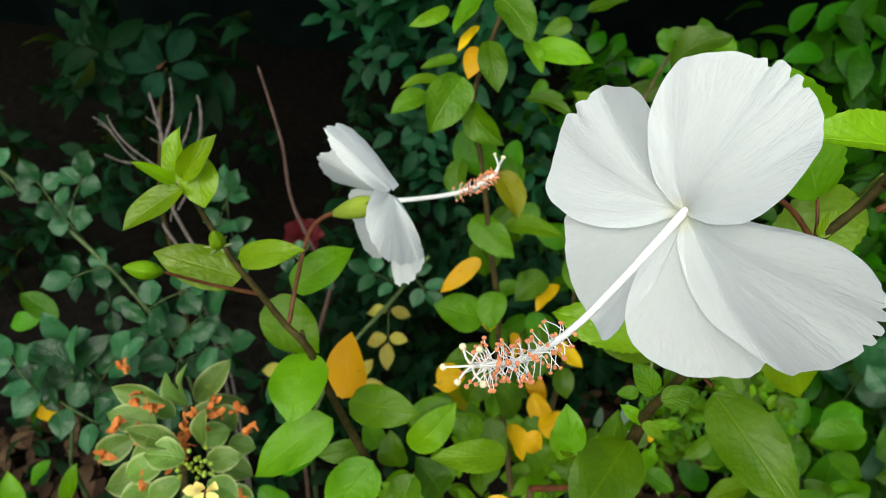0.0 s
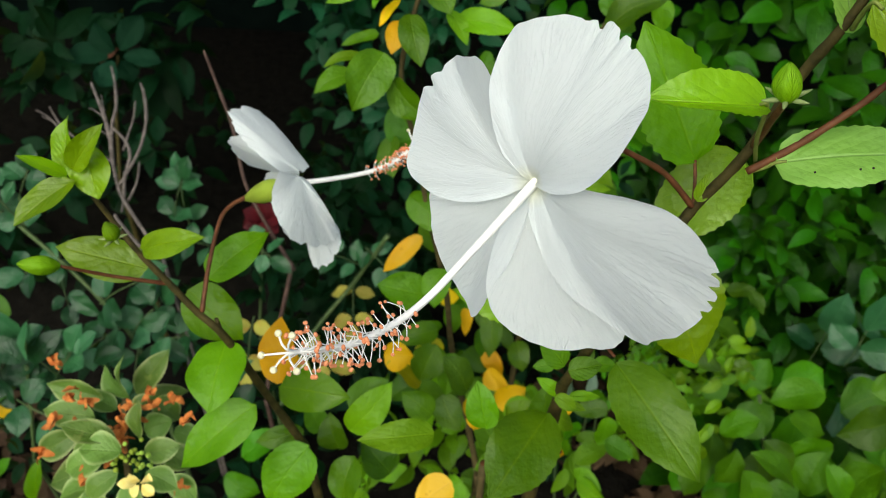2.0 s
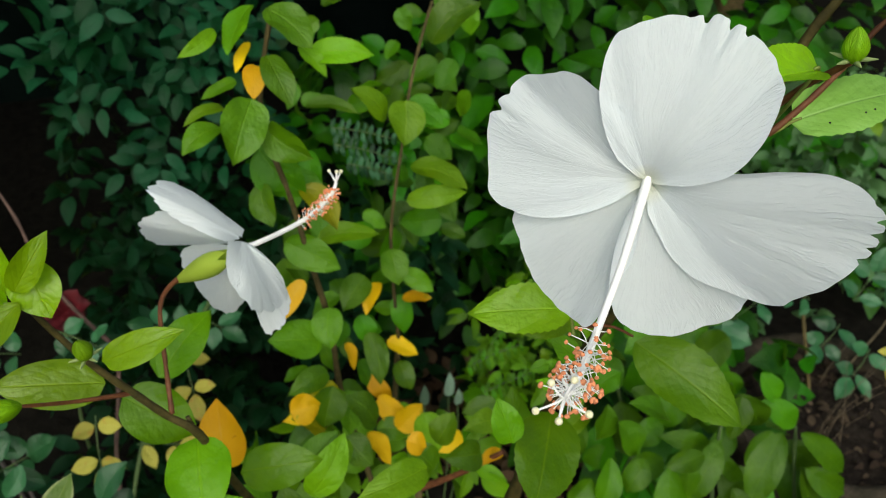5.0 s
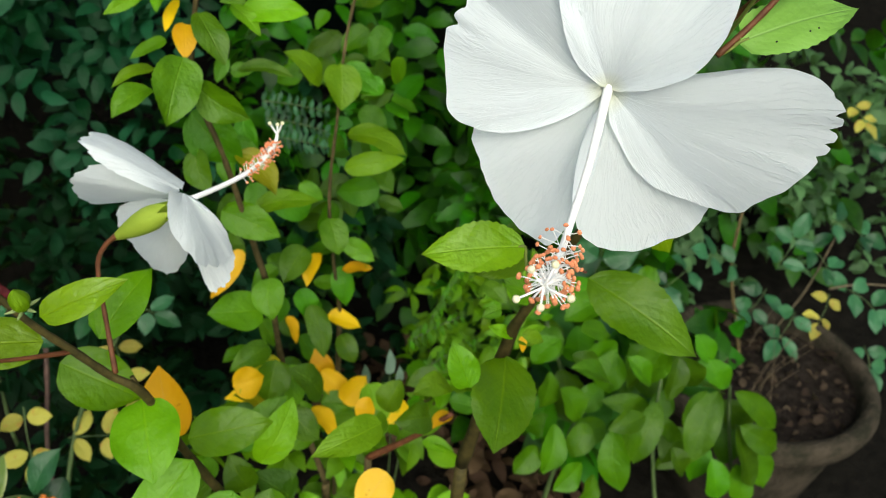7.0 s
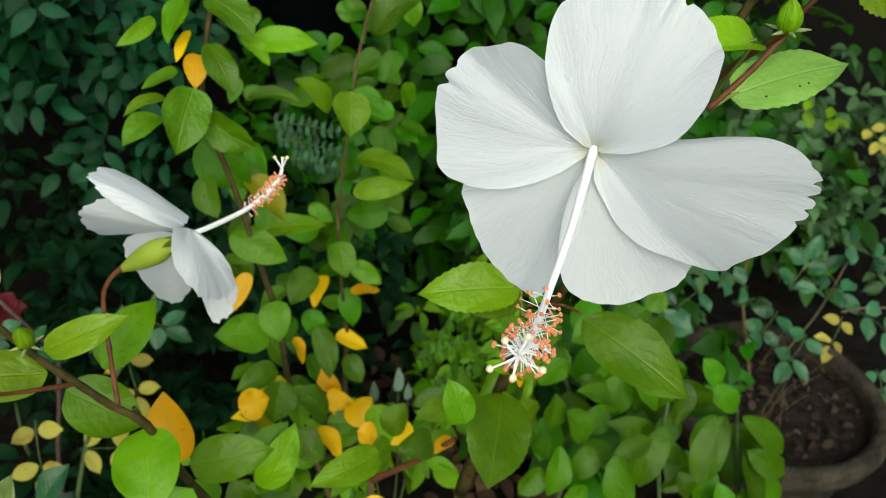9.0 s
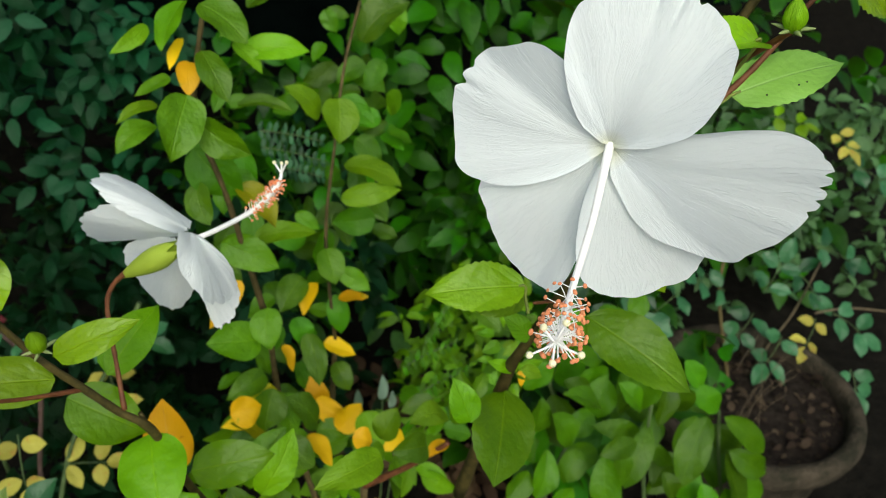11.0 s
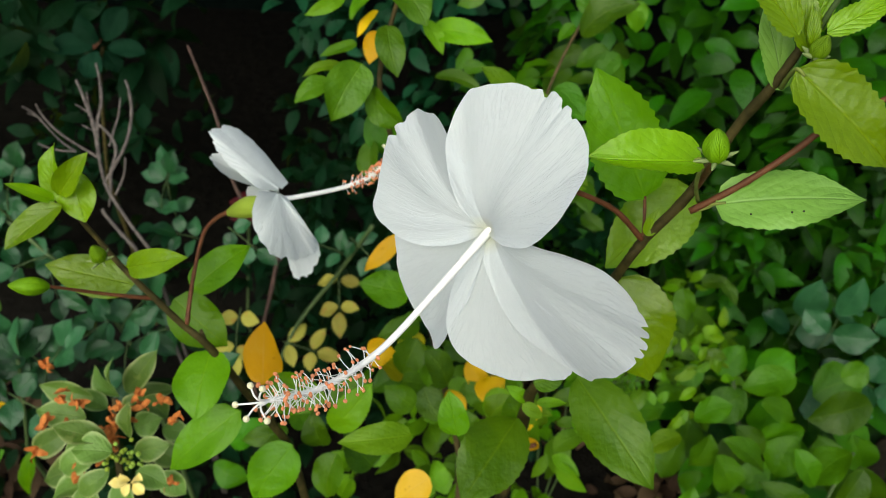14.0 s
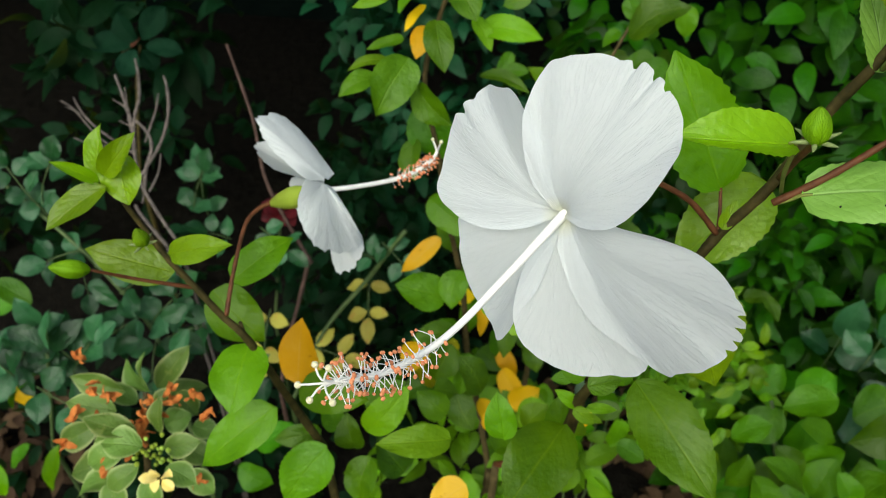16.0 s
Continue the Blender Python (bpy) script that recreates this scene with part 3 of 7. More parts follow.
def foliage(name, label, category, boxes, mat, seed, add=blades):
    """A mass of leaves nobody could count: sprays scattered through some boxes (lo, hi, sprays, leaves a spray, size, aspect)."""
    rng = random.Random(seed)
    v, uv, f = [], [], []
    for lo, hi, n, per, size, aspect in boxes:
        for _ in range(n):
            c = Vector([rng.uniform(a, b) for a, b in zip(lo, hi)])
            add(rng, c, per, size, v, uv, f, aspect)
    ob = mesh_part(name, v, f, mat, None, uv)
    return tagged(ob, label, category, kind="stuff")


def leaflets(parent, base, tip, pairs, size, width, mat, name="leaf", curve=0.1, seed=0, stem_mat=None, label=""):
    """A compound leaf: leaflets in pairs along a thin stalk, one at the end."""
    rng = random.Random(seed + 77)
    b, t = Vector(base), Vector(tip)
    d = t - b
    nrm = (FACING - d * (FACING.dot(d) / d.length_squared)).normalized()
    sd = d.normalized().cross(nrm)
    path = smooth_path([b, b.lerp(t, 0.5) + nrm * d.length * curve, t], 5)
    v, f = tube_data(path, [0.0011, 0.0007], 6)
    rachis = mesh_part("rachis", v, f, stem_mat or GREEN_STEM, parent, label=label)
    for i in range(pairs):
        u = 0.25 + 0.6 * i / max(1, pairs - 1) if pairs > 1 else 0.55
        p = path[int(u * (len(path) - 1))]
        for s in (-1, 1):
            dr = (sd * s + d.normalized() * rng.uniform(0.2, 0.6) + nrm * rng.uniform(-0.3, 0.3)).normalized()
            leaf(rachis, p + dr * size * 0.08, p + dr * size * rng.uniform(0.85, 1.15), width * rng.uniform(0.85, 1.1), mat, rng.uniform(-25, 25), name="leaflet", peak=0.46, point=0.8)
    leaf(rachis, path[-1], path[-1] + d.normalized() * size * 1.15, width * 1.05, mat, rng.uniform(-20, 20), name="leaflet", peak=0.46, point=0.8)
    return rachis


def withered(parent, c, size, seed, name="withered_flower"):
    """A dried orange floret: a crumpled little bundle of petals."""
    rng = random.Random(seed)
    v, f = [], []
    c = Vector(c)
    for _ in range(5):
        d = Vector((rng.gauss(0, 1), rng.gauss(0, 1), rng.gauss(0, 1))).normalized()
        e = d.cross(Vector((rng.gauss(0, 1), rng.gauss(0, 1), rng.gauss(0, 1)))).normalized()
        g = d.cross(e)
        k = len(v)
        for i in range(5):
            u = i / 4
            w = size * 0.3 * math.sin(math.pi * (0.1 + 0.8 * u))
            p = c + d * size * u + g * size * 0.35 * math.sin(3.5 * u + k)
            v += [p - e * w, p + g * w * 0.5, p + e * w]
        for i in range(4):
            for j in range(2):
                a = k + i * 3 + j
                f.append((a, a + 1, a + 4, a + 3))
    return mesh_part(name, v, f, WITHER, parent)



# ---- ground and far greenery ----

def ground_sheet():
    rng = random.Random(5)
    n = 60
    verts, faces, uvs = [], [], []
    for i in range(n + 1):
        for j in range(n + 1):
            x = 30 * ((i / n - 0.5) * 2) ** 3
            y = 1 + 30 * ((j / n - 0.5) * 2) ** 3
            verts.append((x, y, 0.02 * noise.noise((x * 3, y * 3, 0)) + 0.008 * noise.noise((x * 14, y * 14, 3))))
            uvs.append((x, y))
    for i in range(n):
        for j in range(n):
            a = i * (n + 1) + j
            faces.append((a, a + n + 1, a + n + 2, a + 1))
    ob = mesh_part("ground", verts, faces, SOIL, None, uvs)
    tagged(ob, "bare garden soil under the shrubs, shade put into its near-black colour", "ground", kind="structure")


ground_sheet()
foliage("hedge_leaves", "undergrowth leaves, deep shade put into their dark green", "undergrowth", [
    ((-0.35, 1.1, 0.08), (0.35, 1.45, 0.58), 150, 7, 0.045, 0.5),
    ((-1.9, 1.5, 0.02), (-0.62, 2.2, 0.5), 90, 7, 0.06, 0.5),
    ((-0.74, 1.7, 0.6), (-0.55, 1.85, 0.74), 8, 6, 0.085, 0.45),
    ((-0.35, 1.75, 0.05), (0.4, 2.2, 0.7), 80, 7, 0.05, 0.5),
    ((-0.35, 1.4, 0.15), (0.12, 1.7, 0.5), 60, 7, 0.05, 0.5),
    ((-0.8, 0.7, 0.05), (-0.1, 1.25, 0.3), 90, 6, 0.05, 0.5)], HEDGE_DEEP_SHADE, 3)
foliage("hanging_leaves", "hanging blue-green compound leaves, shade put into their colour", "undergrowth", [
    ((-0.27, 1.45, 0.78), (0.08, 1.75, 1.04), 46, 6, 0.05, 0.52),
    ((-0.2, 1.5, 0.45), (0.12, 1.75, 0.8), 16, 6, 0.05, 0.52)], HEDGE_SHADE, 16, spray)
foliage("hedge_leaves", "mid-green hedge leaves behind the flowering shrub", "hedge", [
    ((0.12, 1.5, 0.1), (1.0, 1.9, 0.8), 65, 6, 0.078, 0.55),
    ((0.6, 1.35, 0.1), (1.9, 2.2, 0.9), 150, 6, 0.095, 0.56)], HEDGE_GREEN, 4, spray)
foliage("low_shrub_leaves", "bright green small shrub leaves near the ground", "shrub", [
    ((0.3, 0.95, 0.3), (0.55, 1.15, 0.52), 50, 6, 0.034, 0.45),
    ((-0.1, 0.66, 0.35), (0.2, 0.9, 0.58), 36, 5, 0.045, 0.55)], HEDGE_BRIGHT, 6)
foliage("broad_leaves", "soft broad green leaves of a low shrub", "shrub", [
    ((0.45, 0.85, 0.15), (1.0, 1.2, 0.42), 40, 4, 0.085, 0.62)], HEDGE_GREEN, 7)


def added_shade_tree(x, y, seed, clumps):
    """An unseen tree added to block sky light at the back: trunk with limbs, crown of uneven leafy clumps (x, y, z,
    radius, height).
    """
    rng = random.Random(seed)
    tree = thing("added_shade_tree", (x, y, 0), "unseen dense tree added to keep sky light off the back plants", "tree")
    stem(tree, "trunk", [(x, y, -0.05), (x + 0.03, y - 0.02, 0.5), (x - 0.02, y - 0.1, 1.1), (x + 0.05, y - 0.15, 1.7)], [0.075, 0.06, 0.05, 0.03], BUSH_STEM)
    v, uv, f = [], [], []
    for cx, cy, cz, r, h in clumps:
        stem(tree, "limb", [(x, y - 0.08, 1.0), ((x + cx) / 2, (y + cy) / 2, 1.35), (cx, cy, cz)], [0.028, 0.018, 0.008], BUSH_STEM)
        for _ in range(int(330 * r * r)):
            d = Vector((rng.gauss(0, 1), rng.gauss(0, 1), rng.gauss(0, 1))).normalized() * rng.random() ** 0.45
            blades(rng, Vector((cx + d.x * r, cy + d.y * r, cz + d.z * h)), 6, 0.14, v, uv, f, 0.65)
    mesh_part("crown", v, f, HEDGE_DEEP_SHADE, tree, uv)


# crowns stay out of view, added only to darken what lies below
added_shade_tree(-2.3, 3.1, 9, [(-2.2, 2.4, 1.75, 0.85, 0.4), (-1.35, 1.95, 1.72, 0.75, 0.36), (-1.4, 2.9, 1.9, 0.75, 0.5), (-0.55, 2.1, 1.8, 0.8, 0.42), (-0.5, 2.9, 1.85, 0.7, 0.45)])
added_shade_tree(2.4, 3.1, 10, [(0.35, 1.95, 1.75, 0.75, 0.38), (0.4, 2.8, 1.9, 0.75, 0.5), (1.15, 2.1, 1.72, 0.8, 0.36), (1.3, 2.95, 1.9, 0.7, 0.45), (2.05, 2.4, 1.78, 0.85, 0.4)])


def shade_backdrop():
    """Added near-black backdrop standing for the deep shade; it also blocks low sky light."""
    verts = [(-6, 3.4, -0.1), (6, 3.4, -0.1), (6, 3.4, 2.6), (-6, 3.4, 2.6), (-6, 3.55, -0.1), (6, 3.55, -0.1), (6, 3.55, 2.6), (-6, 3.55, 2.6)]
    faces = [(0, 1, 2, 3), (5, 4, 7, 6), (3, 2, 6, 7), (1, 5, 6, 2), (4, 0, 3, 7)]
    ob = mesh_part("backdrop_slab", verts, faces, BACKDROP_SHADE)
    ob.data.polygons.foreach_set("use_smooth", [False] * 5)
    tagged(ob, "added near-black backdrop standing for deep shade behind the plants", "wall", kind="structure")


shade_backdrop()

foliage("rose_hedge_leaves", "dull grey-green rose leaves behind the pot", "rose bushes", [
    ((0.90, 1.14, 0.10), (2.16, 1.50, 0.66), 190, 6, 0.042, 0.55)], ROSE_FAR, 12)
foliage("hedge_leaves", "mid-green hedge leaves beside the low shrub", "hedge", [
    ((0.51, 1.08, 0.22), (0.90, 1.42, 0.59), 80, 6, 0.06, 0.5)], HEDGE_GREEN, 14)
foliage("undergrowth_leaves", "broad undergrowth leaves, deep shade put into their colour", "undergrowth", [
    ((-0.96, 1.47, 0.58), (-0.74, 1.79, 0.85), 9, 6, 0.075, 0.5)], HEDGE_DEEP_SHADE, 15)

# ---- pot ----

def flower_pot(x, y, top, radius):
    """A heavy weathered pot with a thick rounded rim, half full of soil and dead leaves."""
    pot = thing("flower_pot", (x, y, 0), "weathered grey concrete flower pot with a thick rim", "flower pot")
    prof = [(0.62, 0.0), (0.66, 0.02), (0.8, 0.55), (0.84, 0.79), (0.88, 0.82), (1.0, 0.85), (1.02, 0.9), (1.0, 0.97), (0.95, 1.0), (0.88, 0.99), (0.85, 0.95), (0.84, 0.86), (0.82, 0.7)]
    seg = 64
    for name, a, b in (("body", 0, 4), ("rim", 4, len(prof) - 1)):
        verts, faces = [], []
        for r, h in prof[a:b + 1]:
            for j in range(seg):
                w = 2 * math.pi * j / seg
                k = 1 + 0.012 * noise.noise((math.cos(w) * 2, math.sin(w) * 2, h * 4))
                verts.append((x + radius * r * k * math.cos(w), y + radius * r * k * math.sin(w), top * h + 0.004 * noise.noise((math.cos(w) * 5, math.sin(w) * 5, h))))
        for i in range(b - a):
            for j in range(seg):
                q = (j + 1) % seg
                faces.append((i * seg + j, i * seg + q, (i + 1) * seg + q, (i + 1) * seg + j))
        mesh_part(name, verts, faces, CLAY, pot)
    rng = random.Random(8)
    verts, faces = [], []
    for i in range(12):
        for j in range(40):
            w = 2 * math.pi * j / 40
            r = radius * 0.845 * i / 11
            px, py = x + r * math.cos(w), y + r * math.sin(w)
            verts.append((px, py, top * 0.88 + 0.012 * noise.noise((px * 30, py * 30, 1))))
    for i in range(11):
        for j in range(40):
            q = (j + 1) % 40
            faces.append((i * 40 + j, i * 40 + q, (i + 1) * 40 + q, (i + 1) * 40 + j))
    mesh_part("soil", verts, faces, POT_SOIL, pot, label="dark crumbly potting soil")
    v, uv, f = [], [], []
    for _ in range(300):
        w, r = rng.uniform(0, 6.3), radius * 0.8 * math.sqrt(rng.random())
        blades(rng, Vector((x + r * math.cos(w), y + r * math.sin(w), top * 0.89)), 1, rng.uniform(0.012, 0.026), v, uv, f, 0.6, up=1.5)
    tagged(mesh_part("leaf_litter", v, f, LITTER, None, uv), "brown dead leaves lying on the potting soil", "leaf litter", kind="stuff")


flower_pot(0.967, 0.823, 0.300, 0.213)


def dry_stalks(x, y, z, count):
    """A tuft of thin bent dry grass in the potting soil."""
    rng = random.Random(63)
    tuft = thing("dry_grass", (x, y, z), "tuft of thin bent straw-coloured dry grass in the pot", "dry grass")
    for _ in range(count):
        base = Vector((x + rng.gauss(0, 0.012), y + rng.gauss(0, 0.012), z))
        lean, side, tall = rng.uniform(0.02, 0.12), rng.gauss(0.01, 0.03), rng.uniform(0.1, 0.2)
        stem(tuft, "stalk", [base, base + Vector((lean * 0.3, side * 0.4, tall * 0.55)), base + Vector((lean, side, tall * rng.uniform(0.75, 1.0)))], [0.0006, 0.0005, 0.0004], STRAW, n=4, sides=5)


dry_stalks(0.905, 0.77, 0.262, 7)


# ---- main flower ----

AT, AXIS = (0.0305, 0.2575, 1.2875), (-0.691, -0.722, 0.016)
bloom = thing("hibiscus_flower", AT, "large open white hibiscus flower with long orange-tipped stamens", "flower", "white hibiscus flowers")
TOP = [(4, 14, 6), (8, 24, 9), (11, 32, 10.5), (17, 41, 8.5), (25, 51, 3.5), (31, 57.5, -3), (35.5, 59.5, -8), (43, 60.5, -12), (52, 62, -14), (58, 61.5, -15.5), (64, 59.5, -16), (75, 58.5, -14), (87, 56.5, -9), (96, 53, -6), (104, 41, 1.5), (112, 28, 4), (122, 14, 4)]
UPPER_LEFT = [(86, 14, 1.5), (92, 28, 1.5), (98, 32, 2), (107, 39, 0.5), (116, 48.5, -4), (127, 53.5, -9), (138, 61, -14), (147, 64, -9), (155, 66.5, -6), (167, 62, 0), (179, 59, 8.5), (186, 50, 9), (193, 37, 9), (200, 19, 7), (204, 10, 4)]
LOWER_LEFT = [(172, 14, 3), (178, 32, 5), (184, 48, 4.5), (189, 55.5, 3.5), (198, 57, 6), (208, 59.5, 9), (220, 64, 9), (232, 67.5, 8), (241, 64.5, 14), (245, 55, 15), (248, 42, 14), (254, 28, 10), (258, 13, 5)]
BOTTOM = [(232, 12, 7), (240, 28, 13), (247, 44, 16), (253, 55, 14), (262, 64, 8), (274, 69, 0), (286, 70, -6.5), (294, 66, -8), (302, 60, -6), (310, 48, -3.5), (316, 30, 0.5), (322, 14, 2)]
RIGHT = [(268, 10, 4), (276, 18, 4.5), (280, 28, 4.5), (286, 38, 4), (294, 49, 2.5), (300.5, 59, 0.2), (306, 68.5, -1), (314, 70, 1.5), (324, 73, 4), (336, 77.5, 6.5), (344, 79, 8), (350, 79, 9.3), (356, 74, 10.3), (363, 64, 10), (367, 48, 10), (370, 34, 9.5), (376, 16, 5)]
petal(bloom, AT, AXIS, LOWER_LEFT, 3, 0.25, 4, order=-0.0022, pleat=0.05)
petal(bloom, AT, AXIS, BOTTOM, 3, 0.25, 3, order=-0.0012, pleat=0.06)
petal(bloom, AT, AXIS, RIGHT, 4, 0.2, 2, order=-0.0003, notches=((349, 4.5, 1.2), (344.5, 4, 1.4), (340, 3, 1.2), (335.5, 2.5, 1.2), (354, 1.5, 1.5)), pleat=0.07)
petal(bloom, AT, AXIS, UPPER_LEFT, 4, 0.4, 5, order=-0.0008, notches=((150, 4, 2.5), (144, 1.5, 1.5)), pleat=0.13)
petal(bloom, AT, AXIS, TOP, 4, 0.25, 1, order=0.0005, notches=((64, 4.5, 1.6), (56, 4, 1.4), (50.5, 3.5, 1.4), (69, 1.5, 1.5)), pleat=0.07)
calyx(bloom, (0.0544, 0.2831, 1.2855), (0.0351, 0.2624, 1.2872), 0.0075)

column_path = smooth_path([(0.0328, 0.2600, 1.2885), (0.0105, 0.2355, 1.2742), (-0.0083, 0.2172, 1.2622), (-0.0262, 0.1975, 1.2640), (-0.0412, 0.1805, 1.2755)], 12)
v, f = tube_data(column_path, [0.0019, 0.0014, 0.0013, 0.0012, 0.0008], 12)
column = mesh_part("staminal_column", v, f, COLUMN, bloom, label="smooth white stamen column")
stamens(column, column_path, 0.5, 0.985, 120, 0.0085, 0.00072, 11, lean=0.16)
stigmas(column, column_path[-1], (column_path[-1] - column_path[-4]).normalized(), 0.0105, 0.00115, 12, 1.0)


# ---- second flower, seen from the side ----
bloom2 = thing("hibiscus_flower", (-0.1005, 0.4878, 1.1354), "drooping white hibiscus flower with ruffled petals on an arched red stalk", "flower", "white hibiscus flowers")
petal_fan(bloom2, (-0.100, 0.487, 1.140), [(-0.112, 0.495, 1.155), (-0.138, 0.506, 1.160), (-0.1548, 0.5188, 1.1444), (-0.1474, 0.5321, 1.1198), (-0.128, 0.522, 1.122), (-0.108, 0.500, 1.132)], (-0.3, -0.8, 0.4), 0.004, 22)
petal_fan(bloom2, (-0.103, 0.487, 1.137), [(-0.116, 0.500, 1.135), (-0.131, 0.521, 1.119), (-0.132, 0.522, 1.098), (-0.1147, 0.5048, 1.0746), (-0.099, 0.498, 1.084), (-0.095, 0.490, 1.115)], (-0.3, -0.9, 0.1), 0.004, 24)
petal_fan(bloom2, (-0.096, 0.480, 1.140), [(-0.088, 0.482, 1.122), (-0.073, 0.476, 1.102), (-0.078, 0.468, 1.084), (-0.0904, 0.4654, 1.0791), (-0.095, 0.468, 1.095), (-0.098, 0.476, 1.116)], (0.3, -0.9, 0.1), 0.003, 25)
petal_fan(bloom2, (-0.097, 0.478, 1.148), [(-0.0935, 0.487, 1.1485), (-0.1122, 0.5026, 1.1633), (-0.130, 0.5110, 1.1750), (-0.1425, 0.500, 1.1790), (-0.1410, 0.490, 1.1750), (-0.1345, 0.482, 1.1695), (-0.122, 0.474, 1.1620), (-0.107, 0.464, 1.1570)], (-0.3, -0.4, 0.9), 0.009, 21, ruffle=1.8)
petal_fan(bloom2, (-0.097, 0.470, 1.151), [(-0.1060, 0.4540, 1.1640), (-0.1110, 0.4460, 1.1480), (-0.1040, 0.4425, 1.1270), (-0.0930, 0.4490, 1.1110), (-0.0790, 0.4660, 1.1000), (-0.0740, 0.4700, 1.1080), (-0.0810, 0.4660, 1.1320), (-0.0920, 0.4740, 1.1450)], (0.3, -0.9, 0.3), 0.008, 23, ruffle=1.8)
calyx(bloom2, (-0.1391, 0.4852, 1.1205), (-0.1055, 0.4632, 1.1475), 0.0076)
column_path2 = smooth_path([(-0.1030, 0.4820, 1.1400), (-0.0931, 0.4745, 1.1435), (-0.0660, 0.4945, 1.1370), (-0.0480, 0.5080, 1.1350), (-0.0350, 0.5165, 1.1385), (-0.0271, 0.5210, 1.1445), (-0.0250, 0.5225, 1.1490)], 6)
v, f = tube_data(column_path2, [0.0018, 0.0017, 0.0016, 0.0014, 0.0011], 10)
column2 = mesh_part("staminal_column", v, f, COLUMN, bloom2, label="smooth white stamen column")
stamens(column2, column_path2, 0.4, 0.8, 110, 0.0062, 0.0009, 31)
for tip in ((-0.0286, 0.5250, 1.1570), (-0.0222, 0.5175, 1.1595), (-0.0225, 0.5290, 1.1530)):
    v, f = tube_data(smooth_path([column_path2[-2], column_path2[-1], Vector(tip)], 3), [0.0008, 0.0006], 6, cap=False)
    c = len(v)
    v2, f2 = ball_data(Vector(tip), 0.0013, 9, 6)
    mesh_part("stigma", v + v2, f + [tuple(c + i for i in fa) for fa in f2], [COLUMN, STIGMA], column2, which=[0] * len(f) + [1] * len(f2))


# ---- hibiscus shrub: right branch ----
shrub = thing("hibiscus_shrub", (0.1, 0.45, 0), "hibiscus shrub with glossy green leaves and closed buds", "shrub")
stem(shrub, 'branch', [(0.0731, 0.4167, 0.8887), (0.0762, 0.3759, 1.0467), (0.0783, 0.3623, 1.0868), (0.1008, 0.3164, 1.2175), (0.1094, 0.3124, 1.2444), (0.1231, 0.3090, 1.2727), (0.1344, 0.3050, 1.3113), (0.1411, 0.2987, 1.3333), (0.1481, 0.2975, 1.3545), (0.1512, 0.3013, 1.3626)], [0.00573, 0.00397, 0.00267, 0.00242, 0.0023, 0.00226, 0.00175, 0.00102], BARK)
stem(shrub, 'branch', [(0.1222, 0.2994, 1.2710), (0.1395, 0.2984, 1.2855), (0.1571, 0.2987, 1.3026), (0.1692, 0.3008, 1.3143), (0.1878, 0.2976, 1.3310)], [0.00155, 0.00151, 0.00133, 0.00107], RED_STEM)
stem(shrub, 'flower_stalk', [(0.1078, 0.3115, 1.2450), (0.0925, 0.3115, 1.2614), (0.0714, 0.3050, 1.2759), (0.0655, 0.2947, 1.2842), (0.0530, 0.2816, 1.2845)], [0.0014, 0.0013, 0.0013, 0.0016], RED_STEM)
stem(shrub, 'petiole', [(0.1083, 0.3115, 1.2450), (0.1083, 0.3169, 1.2541), (0.1086, 0.3244, 1.2606)], [0.00089, 0.00076], RED_STEM)
leaf(shrub, (0.1087, 0.3240, 1.2599), (0.0814, 0.3489, 1.3132), 0.0345, GREEN, serr=0.09, arch=0.03, roll=0)
leaf(shrub, (0.1114, 0.2714, 1.3150), (0.0652, 0.2645, 1.3192), 0.0205, YOUNG, serr=0.06, bend=-0.06, fold=0.62, roll=10, wavy=0.7, stalk=(0.1263, 0.3038, 1.2734))
leaf(shrub, (0.1384, 0.3480, 1.2498), (0.0984, 0.3300, 1.2113), 0.0350, YOUNG, serr=0.05, roll=0, stalk=(0.1288, 0.3173, 1.2785))
leaf(shrub, (0.1029, 0.3275, 1.2058), (0.1272, 0.3044, 1.1563), 0.0421, YOUNG, serr=0.05, peak=0.35, roll=0)
pale_leaf = leaf(shrub, (0.1315, 0.2968, 1.2773), (0.1893, 0.2869, 1.2890), 0.0280, PALE, serr=0.05, peak=0.38, fold=0.05, roll=-10, stalk=(0.1233, 0.2994, 1.2711))
leaf(shrub, (0.1090, 0.3099, 1.2485), (0.1141, 0.3155, 1.2607), 0.0071, YOUNG, roll=0)
leaf(shrub, (0.1454, 0.2980, 1.3320), (0.1342, 0.3113, 1.3603), 0.0134, PALE, serr=0.06, roll=0)
leaf(shrub, (0.1404, 0.2887, 1.3593), (0.1141, 0.2997, 1.3828), 0.0125, YOUNG, serr=0.12, roll=0)
leaf(shrub, (0.1472, 0.2908, 1.3518), (0.1353, 0.3040, 1.3803), 0.0114, YOUNG, serr=0.1, roll=0)
leaf(shrub, (0.1512, 0.2981, 1.3557), (0.1488, 0.3080, 1.3770), 0.0111, YOUNG, serr=0.1, roll=0)
leaf(shrub, (0.1396, 0.2792, 1.3507), (0.1793, 0.2646, 1.3193), 0.0266, YOUNG, serr=0.09, fold=0.3, roll=15, stalk=(0.1426, 0.2940, 1.3352))
leaf(shrub, (0.1508, 0.2893, 1.3604), (0.1739, 0.2944, 1.3714), 0.0104, YOUNG, serr=0.1, roll=0)
leaf(shrub, (0.1465, 0.2872, 1.3560), (0.1444, 0.2932, 1.3690), 0.0048, YOUNG, roll=0)
